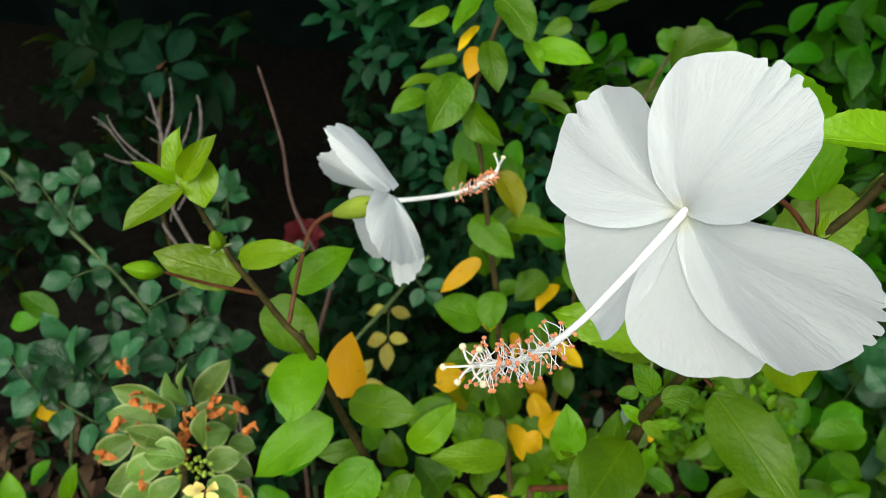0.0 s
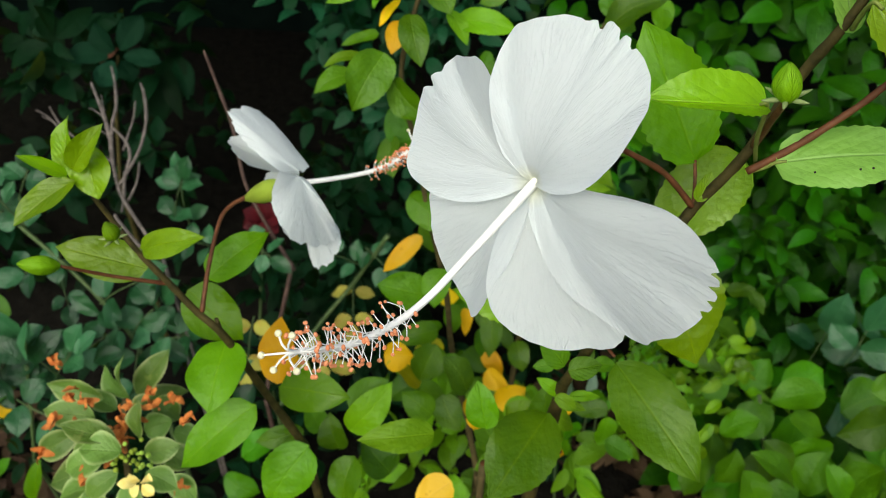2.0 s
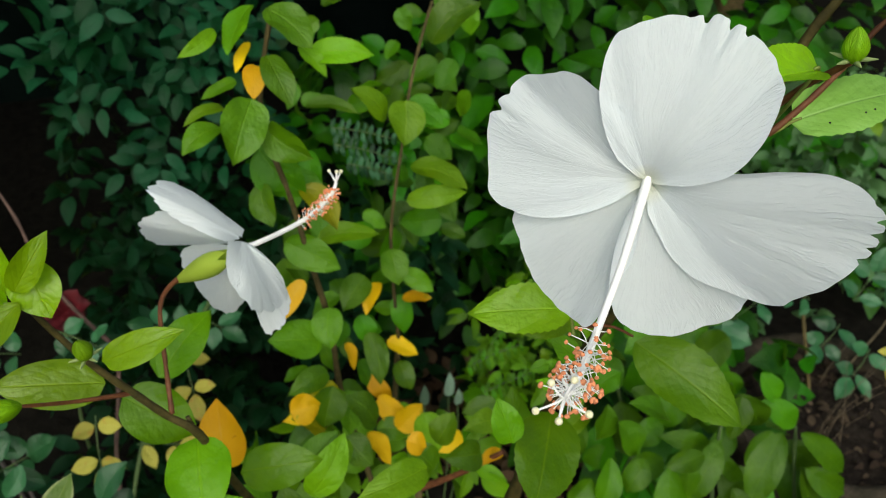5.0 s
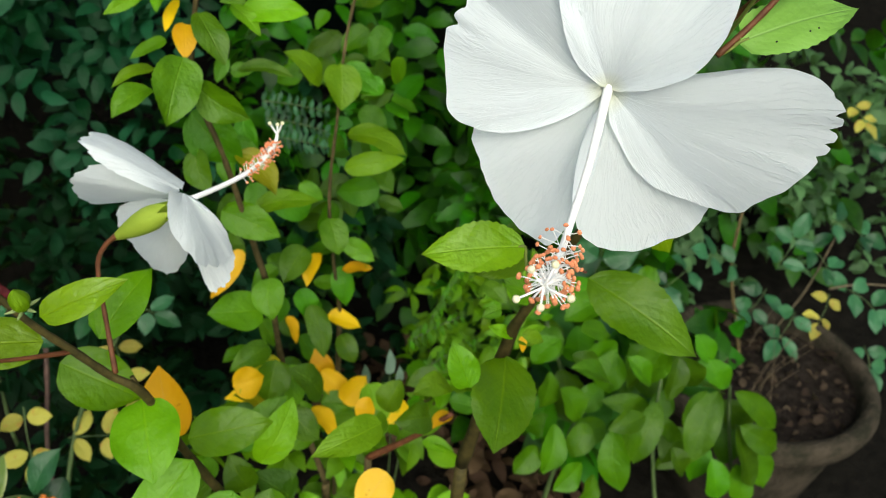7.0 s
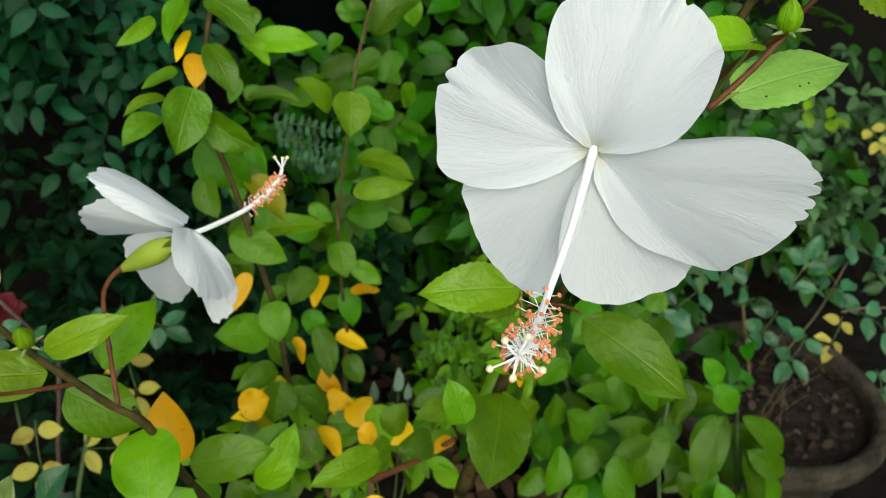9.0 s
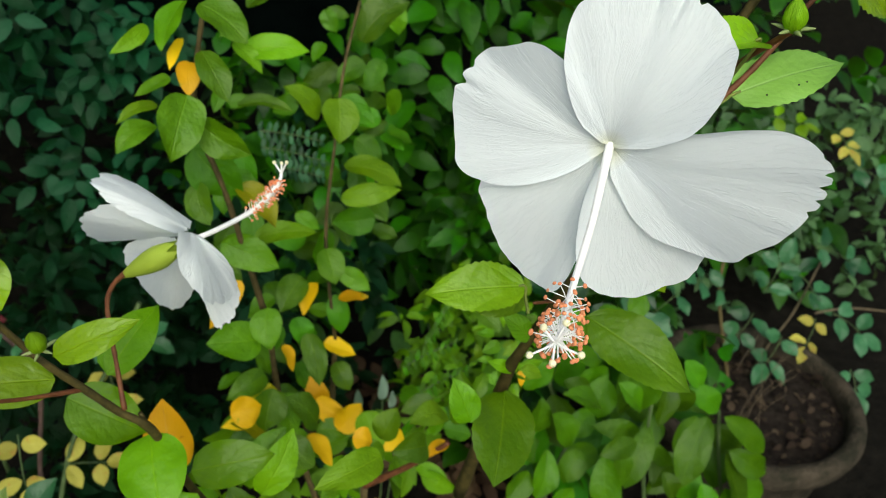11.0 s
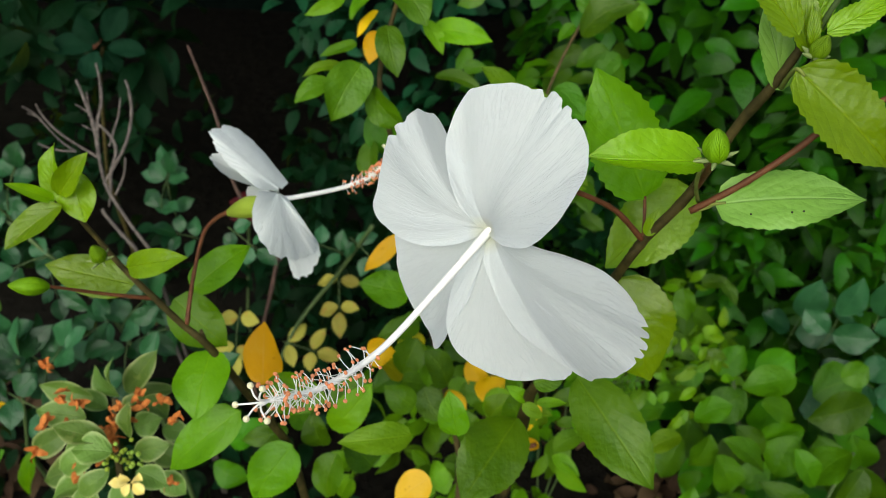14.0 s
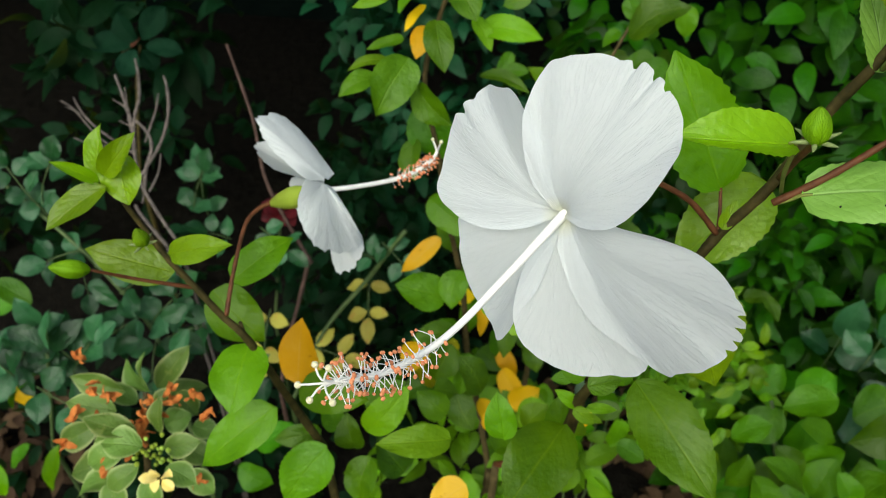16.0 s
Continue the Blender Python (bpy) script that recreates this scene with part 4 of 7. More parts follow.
stem(shrub, 'bud_stalk', [(0.1230, 0.3022, 1.2818), (0.1186, 0.2837, 1.3013), (0.1107, 0.2561, 1.3248)], [0.0016, 0.0013], RED_STEM)
flower_bud(shrub, (0.1107, 0.2559, 1.3244), (0.1076, 0.2549, 1.3389), 0.0048)
stem(shrub, 'bud_stalk', [(0.1481, 0.2949, 1.3370), (0.1473, 0.2849, 1.3512)], [0.0014, 0.0011], GREEN_STEM)
flower_bud(shrub, (0.1472, 0.2851, 1.3516), (0.1493, 0.2844, 1.3618), 0.0036)
stem(shrub, 'bud_stalk', [(0.1512, 0.2981, 1.3557), (0.1511, 0.2926, 1.3677), (0.1531, 0.2909, 1.3758)], [0.0012, 0.001], GREEN_STEM)
flower_bud(shrub, (0.1531, 0.2909, 1.3758), (0.1531, 0.2912, 1.3883), 0.0046)

for spot in ((0.1410, 0.2865, 1.2831), (0.1433, 0.2863, 1.2827), (0.1583, 0.2843, 1.2840), (0.1627, 0.2830, 1.2846)):
    near = min((pale_leaf.matrix_world @ w.co for w in pale_leaf.data.vertices), key=lambda q: (q - Vector(spot)).length)
    v, f = ball_data(near, 0.0005, 8, 5)
    mesh_part("leaf_spot", v, f, SPOT, pale_leaf, label="tiny black insect spot")

# ---- hibiscus shrub: left branch ----
stem(shrub, 'branch', [(-0.1061, 0.4508, 0.9024), (-0.1290, 0.4339, 0.9845), (-0.1437, 0.4128, 1.0574), (-0.1590, 0.4121, 1.0797), (-0.1734, 0.4120, 1.1031), (-0.1888, 0.4124, 1.1275), (-0.2013, 0.4130, 1.1525), (-0.2088, 0.4112, 1.1723), (-0.2124, 0.4116, 1.1851)], [0.00363, 0.00311, 0.00263, 0.00239, 0.0021, 0.00187, 0.00149, 0.00115], BARK)
stem(shrub, 'bud_stalk', [(-0.1741, 0.4120, 1.1031), (-0.2009, 0.3976, 1.1196), (-0.2217, 0.3798, 1.1405)], [0.00143, 0.00121, 0.00099], RED_STEM)
flower_bud(shrub, (-0.2217, 0.3798, 1.1405), (-0.2399, 0.3696, 1.1493), 0.0058, False)
flower_bud(shrub, (-0.1868, 0.3828, 1.1588), (-0.1886, 0.3805, 1.1728), 0.0048)
stem(shrub, 'flower_stalk', [(-0.1561, 0.4122, 1.0798), (-0.1544, 0.4323, 1.0994), (-0.1519, 0.4625, 1.1168), (-0.1461, 0.4757, 1.1215), (-0.1378, 0.4835, 1.1228)], [0.0016, 0.0014, 0.0014, 0.0018], RED_STEM)
stem(shrub, 'twig_stub', [(-0.1445, 0.4124, 1.0566), (-0.1483, 0.4143, 1.0727)], [0.00169, 0.00149], BARK)
leaf(shrub, (-0.2182, 0.4120, 1.1844), (-0.2158, 0.4240, 1.2146), 0.0173, YOUNG, fold=0.45, roll=-12)
leaf(shrub, (-0.2128, 0.4060, 1.1898), (-0.1915, 0.4120, 1.2172), 0.0148, YOUNG, fold=0.6, roll=15)
leaf(shrub, (-0.2076, 0.4180, 1.1987), (-0.1997, 0.4020, 1.1732), 0.0245, YOUNG, fold=0.2, roll=0, peak=0.45)
leaf(shrub, (-0.2170, 0.4070, 1.1850), (-0.2366, 0.3950, 1.2048), 0.0082, YOUNG, fold=0.5, roll=0)
leaf(shrub, (-0.2119, 0.4040, 1.1841), (-0.2410, 0.3800, 1.1677), 0.0200, YOUNG, fold=0.35, roll=10, peak=0.5)
leaf(shrub, (-0.1861, 0.4142, 1.1132), (-0.2410, 0.4149, 1.1269), 0.0278, YOUNG, fold=0.05, roll=-8)
leaf(shrub, (-0.1833, 0.4051, 1.1355), (-0.1395, 0.3949, 1.1539), 0.0183, YOUNG, roll=0)
leaf(shrub, (-0.1608, 0.4457, 1.0806), (-0.1219, 0.4765, 1.0994), 0.0278, GREEN, roll=0)
leaf(shrub, (-0.1864, 0.4737, 1.0462), (-0.1452, 0.4543, 1.0163), 0.0375, GREEN, roll=0)
leaf(shrub, (-0.1454, 0.4198, 1.0489), (-0.1505, 0.3752, 1.0243), 0.0402, GREEN, peak=0.42, fold=0.1, roll=0)
leaf(shrub, (-0.1264, 0.4001, 1.0067), (-0.1779, 0.3759, 0.9666), 0.0332, GREEN, roll=0)
leaf(shrub, (-0.1323, 0.4882, 0.9353), (-0.1286, 0.5072, 0.9925), 0.0355, AMBER, fold=0.1, arch=0.02, roll=0)
leaf(shrub, (-0.1227, 0.4541, 0.9686), (-0.0665, 0.4404, 0.9746), 0.0330, GREEN, fold=0.1, roll=0)
leaf(shrub, (-0.0753, 0.4880, 0.9112), (-0.0421, 0.4991, 0.9351), 0.0264, BUSH, roll=0)

# ---- hibiscus shrub: leaves under the flower ----
stem(shrub, 'petiole', [(0.0550, 0.3259, 1.1551), (0.0841, 0.3396, 1.1370), (0.0928, 0.3282, 1.1363)], [0.00097, 0.00088], RED_STEM)
leaf(shrub, (0.0937, 0.3267, 1.1331), (0.1325, 0.2720, 1.1058), 0.0345, GREEN, serr=0.04, fold=0.12, peak=0.45, roll=10)
leaf(shrub, (0.0693, 0.3649, 1.0495), (0.0328, 0.3108, 1.0327), 0.0420, GREEN, serr=0.04, peak=0.48, roll=0)
leaf(shrub, (0.0620, 0.3459, 1.1507), (0.0054, 0.3597, 1.1519), 0.0273, YOUNG, serr=0.07, peak=0.42, roll=0, stalk=(0.0616, 0.3390, 1.1359))
leaf(shrub, (0.0692, 0.3549, 1.1345), (0.0375, 0.3539, 1.1322), 0.0145, LIME, serr=0.06, roll=0)
leaf(shrub, (0.0292, 0.3381, 1.0629), (0.0226, 0.3510, 1.0905), 0.0193, BUSH, roll=0)
leaf(shrub, (0.0714, 0.3480, 1.1079), (0.0561, 0.3556, 1.1242), 0.0148, BUSH, roll=0)
leaf(shrub, (0.0720, 0.3392, 1.1126), (0.0907, 0.3412, 1.1169), 0.0138, BUSH, roll=0)
leaf(shrub, (0.0686, 0.3479, 1.0839), (0.0820, 0.3440, 1.0757), 0.0087, LIME, roll=0)
leaf(shrub, (0.0814, 0.3700, 1.0603), (0.1010, 0.3700, 1.0604), 0.0070, LIME, roll=0)
leaf(shrub, (0.0833, 0.3694, 1.0591), (0.0822, 0.3645, 1.0486), 0.0052, YELLOW, roll=0)
leaf(shrub, (0.0774, 0.3701, 1.0605), (0.0607, 0.3747, 1.0704), 0.0089, LIME, roll=0)
leaf(shrub, (0.0790, 0.3683, 1.0568), (0.0927, 0.3660, 1.0518), 0.0056, LIME, roll=0)
leaf(shrub, (0.0713, 0.3785, 1.0785), (0.0575, 0.3776, 1.0767), 0.0088, BUSH, roll=0)
leaf(shrub, (0.0954, 0.3791, 1.0799), (0.1089, 0.3790, 1.0796), 0.0105, GREEN, roll=0)
leaf(shrub, (0.0915, 0.3798, 1.0814), (0.0886, 0.3852, 1.0929), 0.0104, GREEN, roll=0)

# ---- yellowing bush ----
bush = thing("garden_bush", (0.1, 1.05, 0), "leafy garden bush with many bright yellow dying leaves", "bush")
stem(bush, 'branch', [(-0.0267, 0.7196, 1.1948), (-0.0454, 0.7051, 1.1164), (-0.0308, 0.6939, 1.0451), (-0.0145, 0.6952, 0.9533), (0.0029, 0.7155, 0.8548), (0.0133, 0.7394, 0.7403), (0.0336, 0.7518, 0.6250), (0.0578, 0.7478, 0.4981)], [0.00211, 0.00254, 0.00328, 0.00359, 0.00453], BUSH_STEM)
stem(bush, 'branch', [(0.1818, 0.8980, 1.1279), (0.1432, 0.8501, 1.0724), (0.1143, 0.8066, 1.0028), (0.0926, 0.7831, 0.9051), (0.0986, 0.7801, 0.7568)], [0.00173, 0.00169, 0.00221], BUSH_STEM)
stem(bush, 'branch', [(0.0477, 0.5590, 0.7557), (0.0845, 0.5332, 0.7952), (0.1128, 0.5093, 0.8386)], [0.00365, 0.00303, 0.00243], RED_STEM)
leaf(bush, (-0.0418, 0.7152, 1.2092), (-0.0681, 0.6886, 1.1805), 0.0293, BUSH)
leaf(bush, (-0.0737, 0.6988, 1.1975), (-0.1065, 0.6802, 1.1861), 0.0129, LIME)
leaf(bush, (-0.0310, 0.7043, 1.2093), (-0.0018, 0.6783, 1.1820), 0.0341, BUSH)
leaf(bush, (0.0029, 0.7150, 1.1613), (0.0563, 0.7007, 1.1591), 0.0241, LIME)
leaf(bush, (-0.0038, 0.7184, 1.1687), (0.0127, 0.6951, 1.1471), 0.0152, LIME)
leaf(bush, (-0.0371, 0.6889, 1.1763), (-0.0259, 0.6598, 1.1424), 0.0261, BUSH)
leaf(bush, (-0.0472, 0.7125, 1.1797), (-0.0633, 0.6915, 1.1630), 0.0100, YELLOW)
leaf(bush, (-0.0463, 0.7047, 1.1629), (-0.0523, 0.6818, 1.1423), 0.0192, YELLOW)
leaf(bush, (-0.0640, 0.6911, 1.1575), (-0.0944, 0.6752, 1.1518), 0.0124, BUSH)
leaf(bush, (-0.0766, 0.6916, 1.1348), (-0.1119, 0.6760, 1.1298), 0.0116, LIME)
leaf(bush, (-0.0568, 0.6615, 1.1530), (-0.0818, 0.6299, 1.1137), 0.0383, BUSH)
leaf(bush, (-0.0833, 0.6762, 1.1255), (-0.1169, 0.6580, 1.1149), 0.0230, BUSH)
leaf(bush, (-0.0505, 0.6609, 1.1281), (-0.0165, 0.6367, 1.1045), 0.0299, BUSH)
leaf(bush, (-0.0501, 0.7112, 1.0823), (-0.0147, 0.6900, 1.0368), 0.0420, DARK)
leaf(bush, (-0.0539, 0.6978, 1.0535), (-0.0509, 0.6709, 1.0242), 0.0257, BUSH)
leaf(bush, (0.0053, 0.7689, 1.0876), (0.0546, 0.7520, 1.0798), 0.0161, BUSH)
leaf(bush, (0.0857, 0.7678, 1.0617), (0.0506, 0.7716, 1.0983), 0.0265, LIME)
leaf(bush, (0.1070, 0.7698, 1.0778), (0.0955, 0.7404, 1.0431), 0.0381, LIME)
leaf(bush, (0.1179, 0.7891, 0.9889), (0.1761, 0.7641, 0.9638), 0.0344, LIME)
leaf(bush, (0.1086, 0.7741, 0.9568), (0.1743, 0.7629, 0.9612), 0.0246, LIME)
leaf(bush, (0.1562, 0.8333, 1.1075), (0.2133, 0.8367, 1.1431), 0.0394, BUSH)
leaf(bush, (-0.0181, 0.6940, 1.0453), (0.0058, 0.6647, 1.0110), 0.0295, TURNING)
leaf(bush, (-0.0014, 0.7230, 0.9655), (0.0602, 0.7097, 0.9654), 0.0235, LIME)
leaf(bush, (-0.0375, 0.6993, 0.9858), (0.0084, 0.6741, 0.9600), 0.0329, BUSH)
leaf(bush, (0.0009, 0.7426, 1.0548), (0.0073, 0.7261, 1.0196), 0.0214, DARK)
leaf(bush, (-0.0185, 0.7349, 1.0384), (0.0017, 0.7196, 1.0056), 0.0267, DARK)
leaf(bush, (-0.0156, 0.6800, 0.8734), (-0.0683, 0.6748, 0.8906), 0.0409, BUSH)
leaf(bush, (-0.0019, 0.6929, 0.9009), (-0.0086, 0.6654, 0.8703), 0.0326, BUSH)
leaf(bush, (0.0530, 0.7514, 0.8844), (0.0206, 0.7278, 0.8623), 0.0316, BUSH)
leaf(bush, (0.0693, 0.7554, 0.8694), (0.0463, 0.7317, 0.8470), 0.0186, YELLOW)
leaf(bush, (0.0850, 0.7618, 0.9068), (0.0855, 0.7344, 0.8764), 0.0321, BUSH)
leaf(bush, (0.1024, 0.7661, 0.8687), (0.1298, 0.7436, 0.8487), 0.0231, BUSH)
leaf(bush, (0.0844, 0.7805, 0.7576), (0.1177, 0.7597, 0.7415), 0.0233, YELLOW)
leaf(bush, (0.0266, 0.7456, 0.8011), (0.0272, 0.7221, 0.7790), 0.0171, YELLOW)
leaf(bush, (0.0565, 0.7561, 0.7998), (0.0570, 0.7191, 0.7490), 0.0272, BUSH)
leaf(bush, (-0.0040, 0.7187, 0.7906), (-0.0521, 0.7023, 0.7838), 0.0280, BUSH)
leaf(bush, (-0.0001, 0.7132, 0.7788), (-0.0314, 0.6886, 0.7546), 0.0283, TURNING)
leaf(bush, (-0.0198, 0.7065, 0.7408), (-0.0621, 0.6984, 0.7518), 0.0185, YELLOW)
leaf(bush, (0.0158, 0.7070, 0.7656), (0.0073, 0.6759, 0.7272), 0.0325, BUSH)
leaf(bush, (0.0580, 0.7374, 0.7124), (0.0939, 0.7085, 0.6788), 0.0270, YELLOW)
leaf(bush, (0.0317, 0.6979, 0.6988), (0.0512, 0.6701, 0.6675), 0.0274, YELLOW)
leaf(bush, (0.0033, 0.6776, 0.7263), (0.0256, 0.6506, 0.6967), 0.0338, BUSH)
leaf(bush, (0.0484, 0.7139, 0.6857), (0.0864, 0.6982, 0.6804), 0.0282, BUSH)
leaf(bush, (0.1371, 0.6723, 0.6911), (0.0991, 0.6566, 0.6859), 0.0278, YELLOW)
leaf(bush, (-0.0019, 0.4005, 0.9838), (-0.0552, 0.3888, 0.9872), 0.0236, LIME)
leaf(bush, (0.0913, 0.5111, 0.8423), (0.0522, 0.5051, 0.8580), 0.0287, BUSH)
leaf(bush, (0.1274, 0.5425, 0.8387), (0.0834, 0.5349, 0.8508), 0.0248, LIME)
leaf(bush, (0.0895, 0.6645, 0.7453), (0.0957, 0.6337, 0.7078), 0.0354, LIME)
leaf(bush, (0.1191, 0.5235, 0.8217), (0.0912, 0.5118, 0.8249), 0.0139, YELLOW)
leaf(bush, (0.0786, 0.4303, 0.9532), (0.0796, 0.4393, 1.0007), 0.0241, BUSH)
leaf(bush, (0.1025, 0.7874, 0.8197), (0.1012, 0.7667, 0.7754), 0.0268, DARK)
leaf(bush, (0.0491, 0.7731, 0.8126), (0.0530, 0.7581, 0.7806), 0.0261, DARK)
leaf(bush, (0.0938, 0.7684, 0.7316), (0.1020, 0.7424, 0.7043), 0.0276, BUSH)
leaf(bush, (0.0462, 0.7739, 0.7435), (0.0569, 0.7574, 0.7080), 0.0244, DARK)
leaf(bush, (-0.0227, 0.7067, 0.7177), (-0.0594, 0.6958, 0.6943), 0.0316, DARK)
leaf(bush, (-0.1115, 0.4711, 0.8985), (-0.1516, 0.4660, 0.8876), 0.0202, BUSH)
leaf(bush, (-0.1004, 0.4371, 0.9203), (-0.1326, 0.4158, 0.8745), 0.0405, BUSH)
leaf(bush, (-0.0685, 0.4620, 0.8791), (-0.0769, 0.4435, 0.8394), 0.0317, BUSH)
leaf(bush, (-0.0838, 0.4786, 0.8673), (-0.0932, 0.4926, 0.8975), 0.0260, BUSH)
leaf(bush, (-0.1055, 0.5138, 0.8483), (-0.1195, 0.5248, 0.8717), 0.0219, BUSH)
leaf(bush, (-0.0424, 0.5111, 0.7950), (-0.0717, 0.5261, 0.8272), 0.0339, DARK)
leaf(bush, (-0.0219, 0.6667, 0.7502), (-0.0562, 0.6780, 0.7744), 0.0240, TURNING)
leaf(bush, (-0.0594, 0.6437, 0.8191), (-0.0280, 0.6443, 0.8205), 0.0314, YELLOW)
leaf(bush, (-0.0040, 0.6880, 0.7959), (-0.0222, 0.6697, 0.7567), 0.0398, BUSH)
leaf(bush, (0.0283, 0.5386, 0.8540), (0.0456, 0.5339, 0.8439), 0.0223, YELLOW)
leaf(bush, (0.0693, 0.6956, 0.6938), (0.1030, 0.7059, 0.7159), 0.0324, YELLOW)
leaf(bush, (0.0132, 0.4264, 0.8973), (-0.0149, 0.4167, 0.8765), 0.0290, AMBER)
leaf(bush, (0.0535, 0.7644, 0.7231), (0.0777, 0.7485, 0.6889), 0.0220, YELLOW)
leaf(bush, (0.0610, 0.5516, 0.7873), (0.0354, 0.5672, 0.8208), 0.0295, BUSH)
leaf(bush, (0.0729, 0.5768, 0.7940), (0.0952, 0.5883, 0.8186), 0.0300, LIME)
leaf(bush, (0.0312, 0.6503, 0.7624), (0.0033, 0.6674, 0.7989), 0.0391, BUSH)
leaf(bush, (-0.0065, 0.6162, 0.7601), (-0.0393, 0.6270, 0.7834), 0.0318, BUSH)
leaf(bush, (-0.0721, 0.5791, 0.7989), (-0.0488, 0.5905, 0.8235), 0.0240, DARK)
leaf(bush, (-0.0732, 0.4716, 0.8997), (-0.0385, 0.4904, 0.9400), 0.0291, LIME)
leaf(bush, (-0.0237, 0.6963, 0.9390), (-0.0621, 0.6798, 0.9037), 0.0197, AMBER, fold=0.3)

rng = random.Random(71)
corner, across, down, deep = Vector((0.0222, 0.9041, 1.1410)), Vector((0.4470, 0.8878, 1.1061)), Vector((-0.0785, 0.6812, 0.6630)), Vector((0.0624, 1.0948, 1.0768))
across, down, deep = across - corner, down - corner, deep - corner
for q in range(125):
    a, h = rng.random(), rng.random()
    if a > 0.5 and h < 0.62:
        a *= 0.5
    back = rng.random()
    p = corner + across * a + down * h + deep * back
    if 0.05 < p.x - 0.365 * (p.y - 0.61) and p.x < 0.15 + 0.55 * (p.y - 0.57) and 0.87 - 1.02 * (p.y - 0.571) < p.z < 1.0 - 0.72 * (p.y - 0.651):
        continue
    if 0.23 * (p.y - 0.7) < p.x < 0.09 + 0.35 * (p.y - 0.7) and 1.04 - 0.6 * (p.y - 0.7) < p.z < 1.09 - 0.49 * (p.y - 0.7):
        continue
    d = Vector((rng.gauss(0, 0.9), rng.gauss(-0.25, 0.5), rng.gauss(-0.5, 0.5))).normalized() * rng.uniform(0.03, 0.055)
    # leaves further back take a deeper green, shade done by colour
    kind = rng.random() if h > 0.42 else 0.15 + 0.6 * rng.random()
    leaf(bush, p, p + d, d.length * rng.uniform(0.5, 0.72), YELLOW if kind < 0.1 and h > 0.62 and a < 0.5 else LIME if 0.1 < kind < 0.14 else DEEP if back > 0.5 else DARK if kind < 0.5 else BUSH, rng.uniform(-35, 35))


# ---- ixora, lower left ----
ixora = thing("ixora_shrub", (-0.25, 0.75, 0), "ixora shrub with pale edged leaves and withered orange flowers", "shrub")
stem(ixora, 'branch', [(-0.289, 0.78, -0.02), (-0.2886, 0.4644, 0.6950)], [0.006, 0.005], BUSH_STEM)
stem(ixora, 'branch', [(-0.2886, 0.4644, 0.6950), (-0.2819, 0.4767, 0.7686), (-0.2774, 0.4913, 0.8473), (-0.2802, 0.5168, 0.8782)], [0.00456, 0.00371, 0.00279], BUSH_STEM)
leaf(ixora, (-0.2947, 0.5095, 0.8863), (-0.3445, 0.5141, 0.8962), 0.0230, IXORA_LEAF, peak=0.46, fold=0.22, point=0.78)
leaf(ixora, (-0.2845, 0.5259, 0.8740), (-0.2829, 0.5420, 0.9087), 0.0226, IXORA_LEAF, peak=0.46, fold=0.22, point=0.78)
leaf(ixora, (-0.2808, 0.5407, 0.8586), (-0.2485, 0.5597, 0.8992), 0.0242, IXORA_LEAF, peak=0.46, fold=0.22, point=0.78)
leaf(ixora, (-0.2496, 0.4653, 0.8861), (-0.2487, 0.4798, 0.9172), 0.0191, IXORA_LEAF, peak=0.46, fold=0.22, point=0.78)
leaf(ixora, (-0.2655, 0.4578, 0.8936), (-0.3113, 0.4624, 0.9035), 0.0244, IXORA_LEAF, peak=0.46, fold=0.22, point=0.78)
leaf(ixora, (-0.2571, 0.4460, 0.8921), (-0.2922, 0.4462, 0.8925), 0.0279, IXORA_LEAF, peak=0.46, fold=0.22, point=0.78)
leaf(ixora, (-0.2461, 0.4593, 0.8733), (-0.2145, 0.4633, 0.8819), 0.0221, IXORA_LEAF, peak=0.46, fold=0.22, point=0.78)
leaf(ixora, (-0.2563, 0.4312, 0.8841), (-0.2837, 0.4222, 0.8646), 0.0213, IXORA_LEAF, peak=0.46, fold=0.22, point=0.78)
leaf(ixora, (-0.2381, 0.4386, 0.8763), (-0.2118, 0.4328, 0.8639), 0.0216, IXORA_LEAF, peak=0.46, fold=0.22, point=0.78)
leaf(ixora, (-0.2990, 0.4945, 0.8777), (-0.3442, 0.4965, 0.8821), 0.0259, IXORA_LEAF, peak=0.46, fold=0.22, point=0.78)
leaf(ixora, (-0.2897, 0.4956, 0.8565), (-0.3259, 0.4856, 0.8350), 0.0255, IXORA_LEAF, peak=0.46, fold=0.22, point=0.78)
leaf(ixora, (-0.3147, 0.4952, 0.8083), (-0.3574, 0.4870, 0.7907), 0.0317, IXORA_LEAF, peak=0.46, fold=0.22, point=0.78)
leaf(ixora, (-0.2630, 0.5393, 0.8555), (-0.2422, 0.5303, 0.8361), 0.0266, IXORA_LEAF, peak=0.46, fold=0.22, point=0.78)
leaf(ixora, (-0.2669, 0.5105, 0.8411), (-0.2408, 0.5158, 0.8525), 0.0260, IXORA_LEAF, peak=0.46, fold=0.22, point=0.78)
leaf(ixora, (-0.2467, 0.4208, 0.8854), (-0.2382, 0.4106, 0.8634), 0.0210, IXORA_LEAF, peak=0.46, fold=0.22, point=0.78)
leaf(ixora, (-0.2906, 0.5460, 0.8462), (-0.3136, 0.5597, 0.8756), 0.0236, IXORA_LEAF, peak=0.46, fold=0.22, point=0.78)
leaf(ixora, (-0.2846, 0.5609, 0.8308), (-0.2407, 0.5644, 0.8383), 0.0221, IXORA_LEAF, peak=0.46, fold=0.22, point=0.78)
leaf(ixora, (-0.3003, 0.5336, 0.8434), (-0.3314, 0.5400, 0.8571), 0.0234, IXORA_LEAF, peak=0.46, fold=0.22, point=0.78)
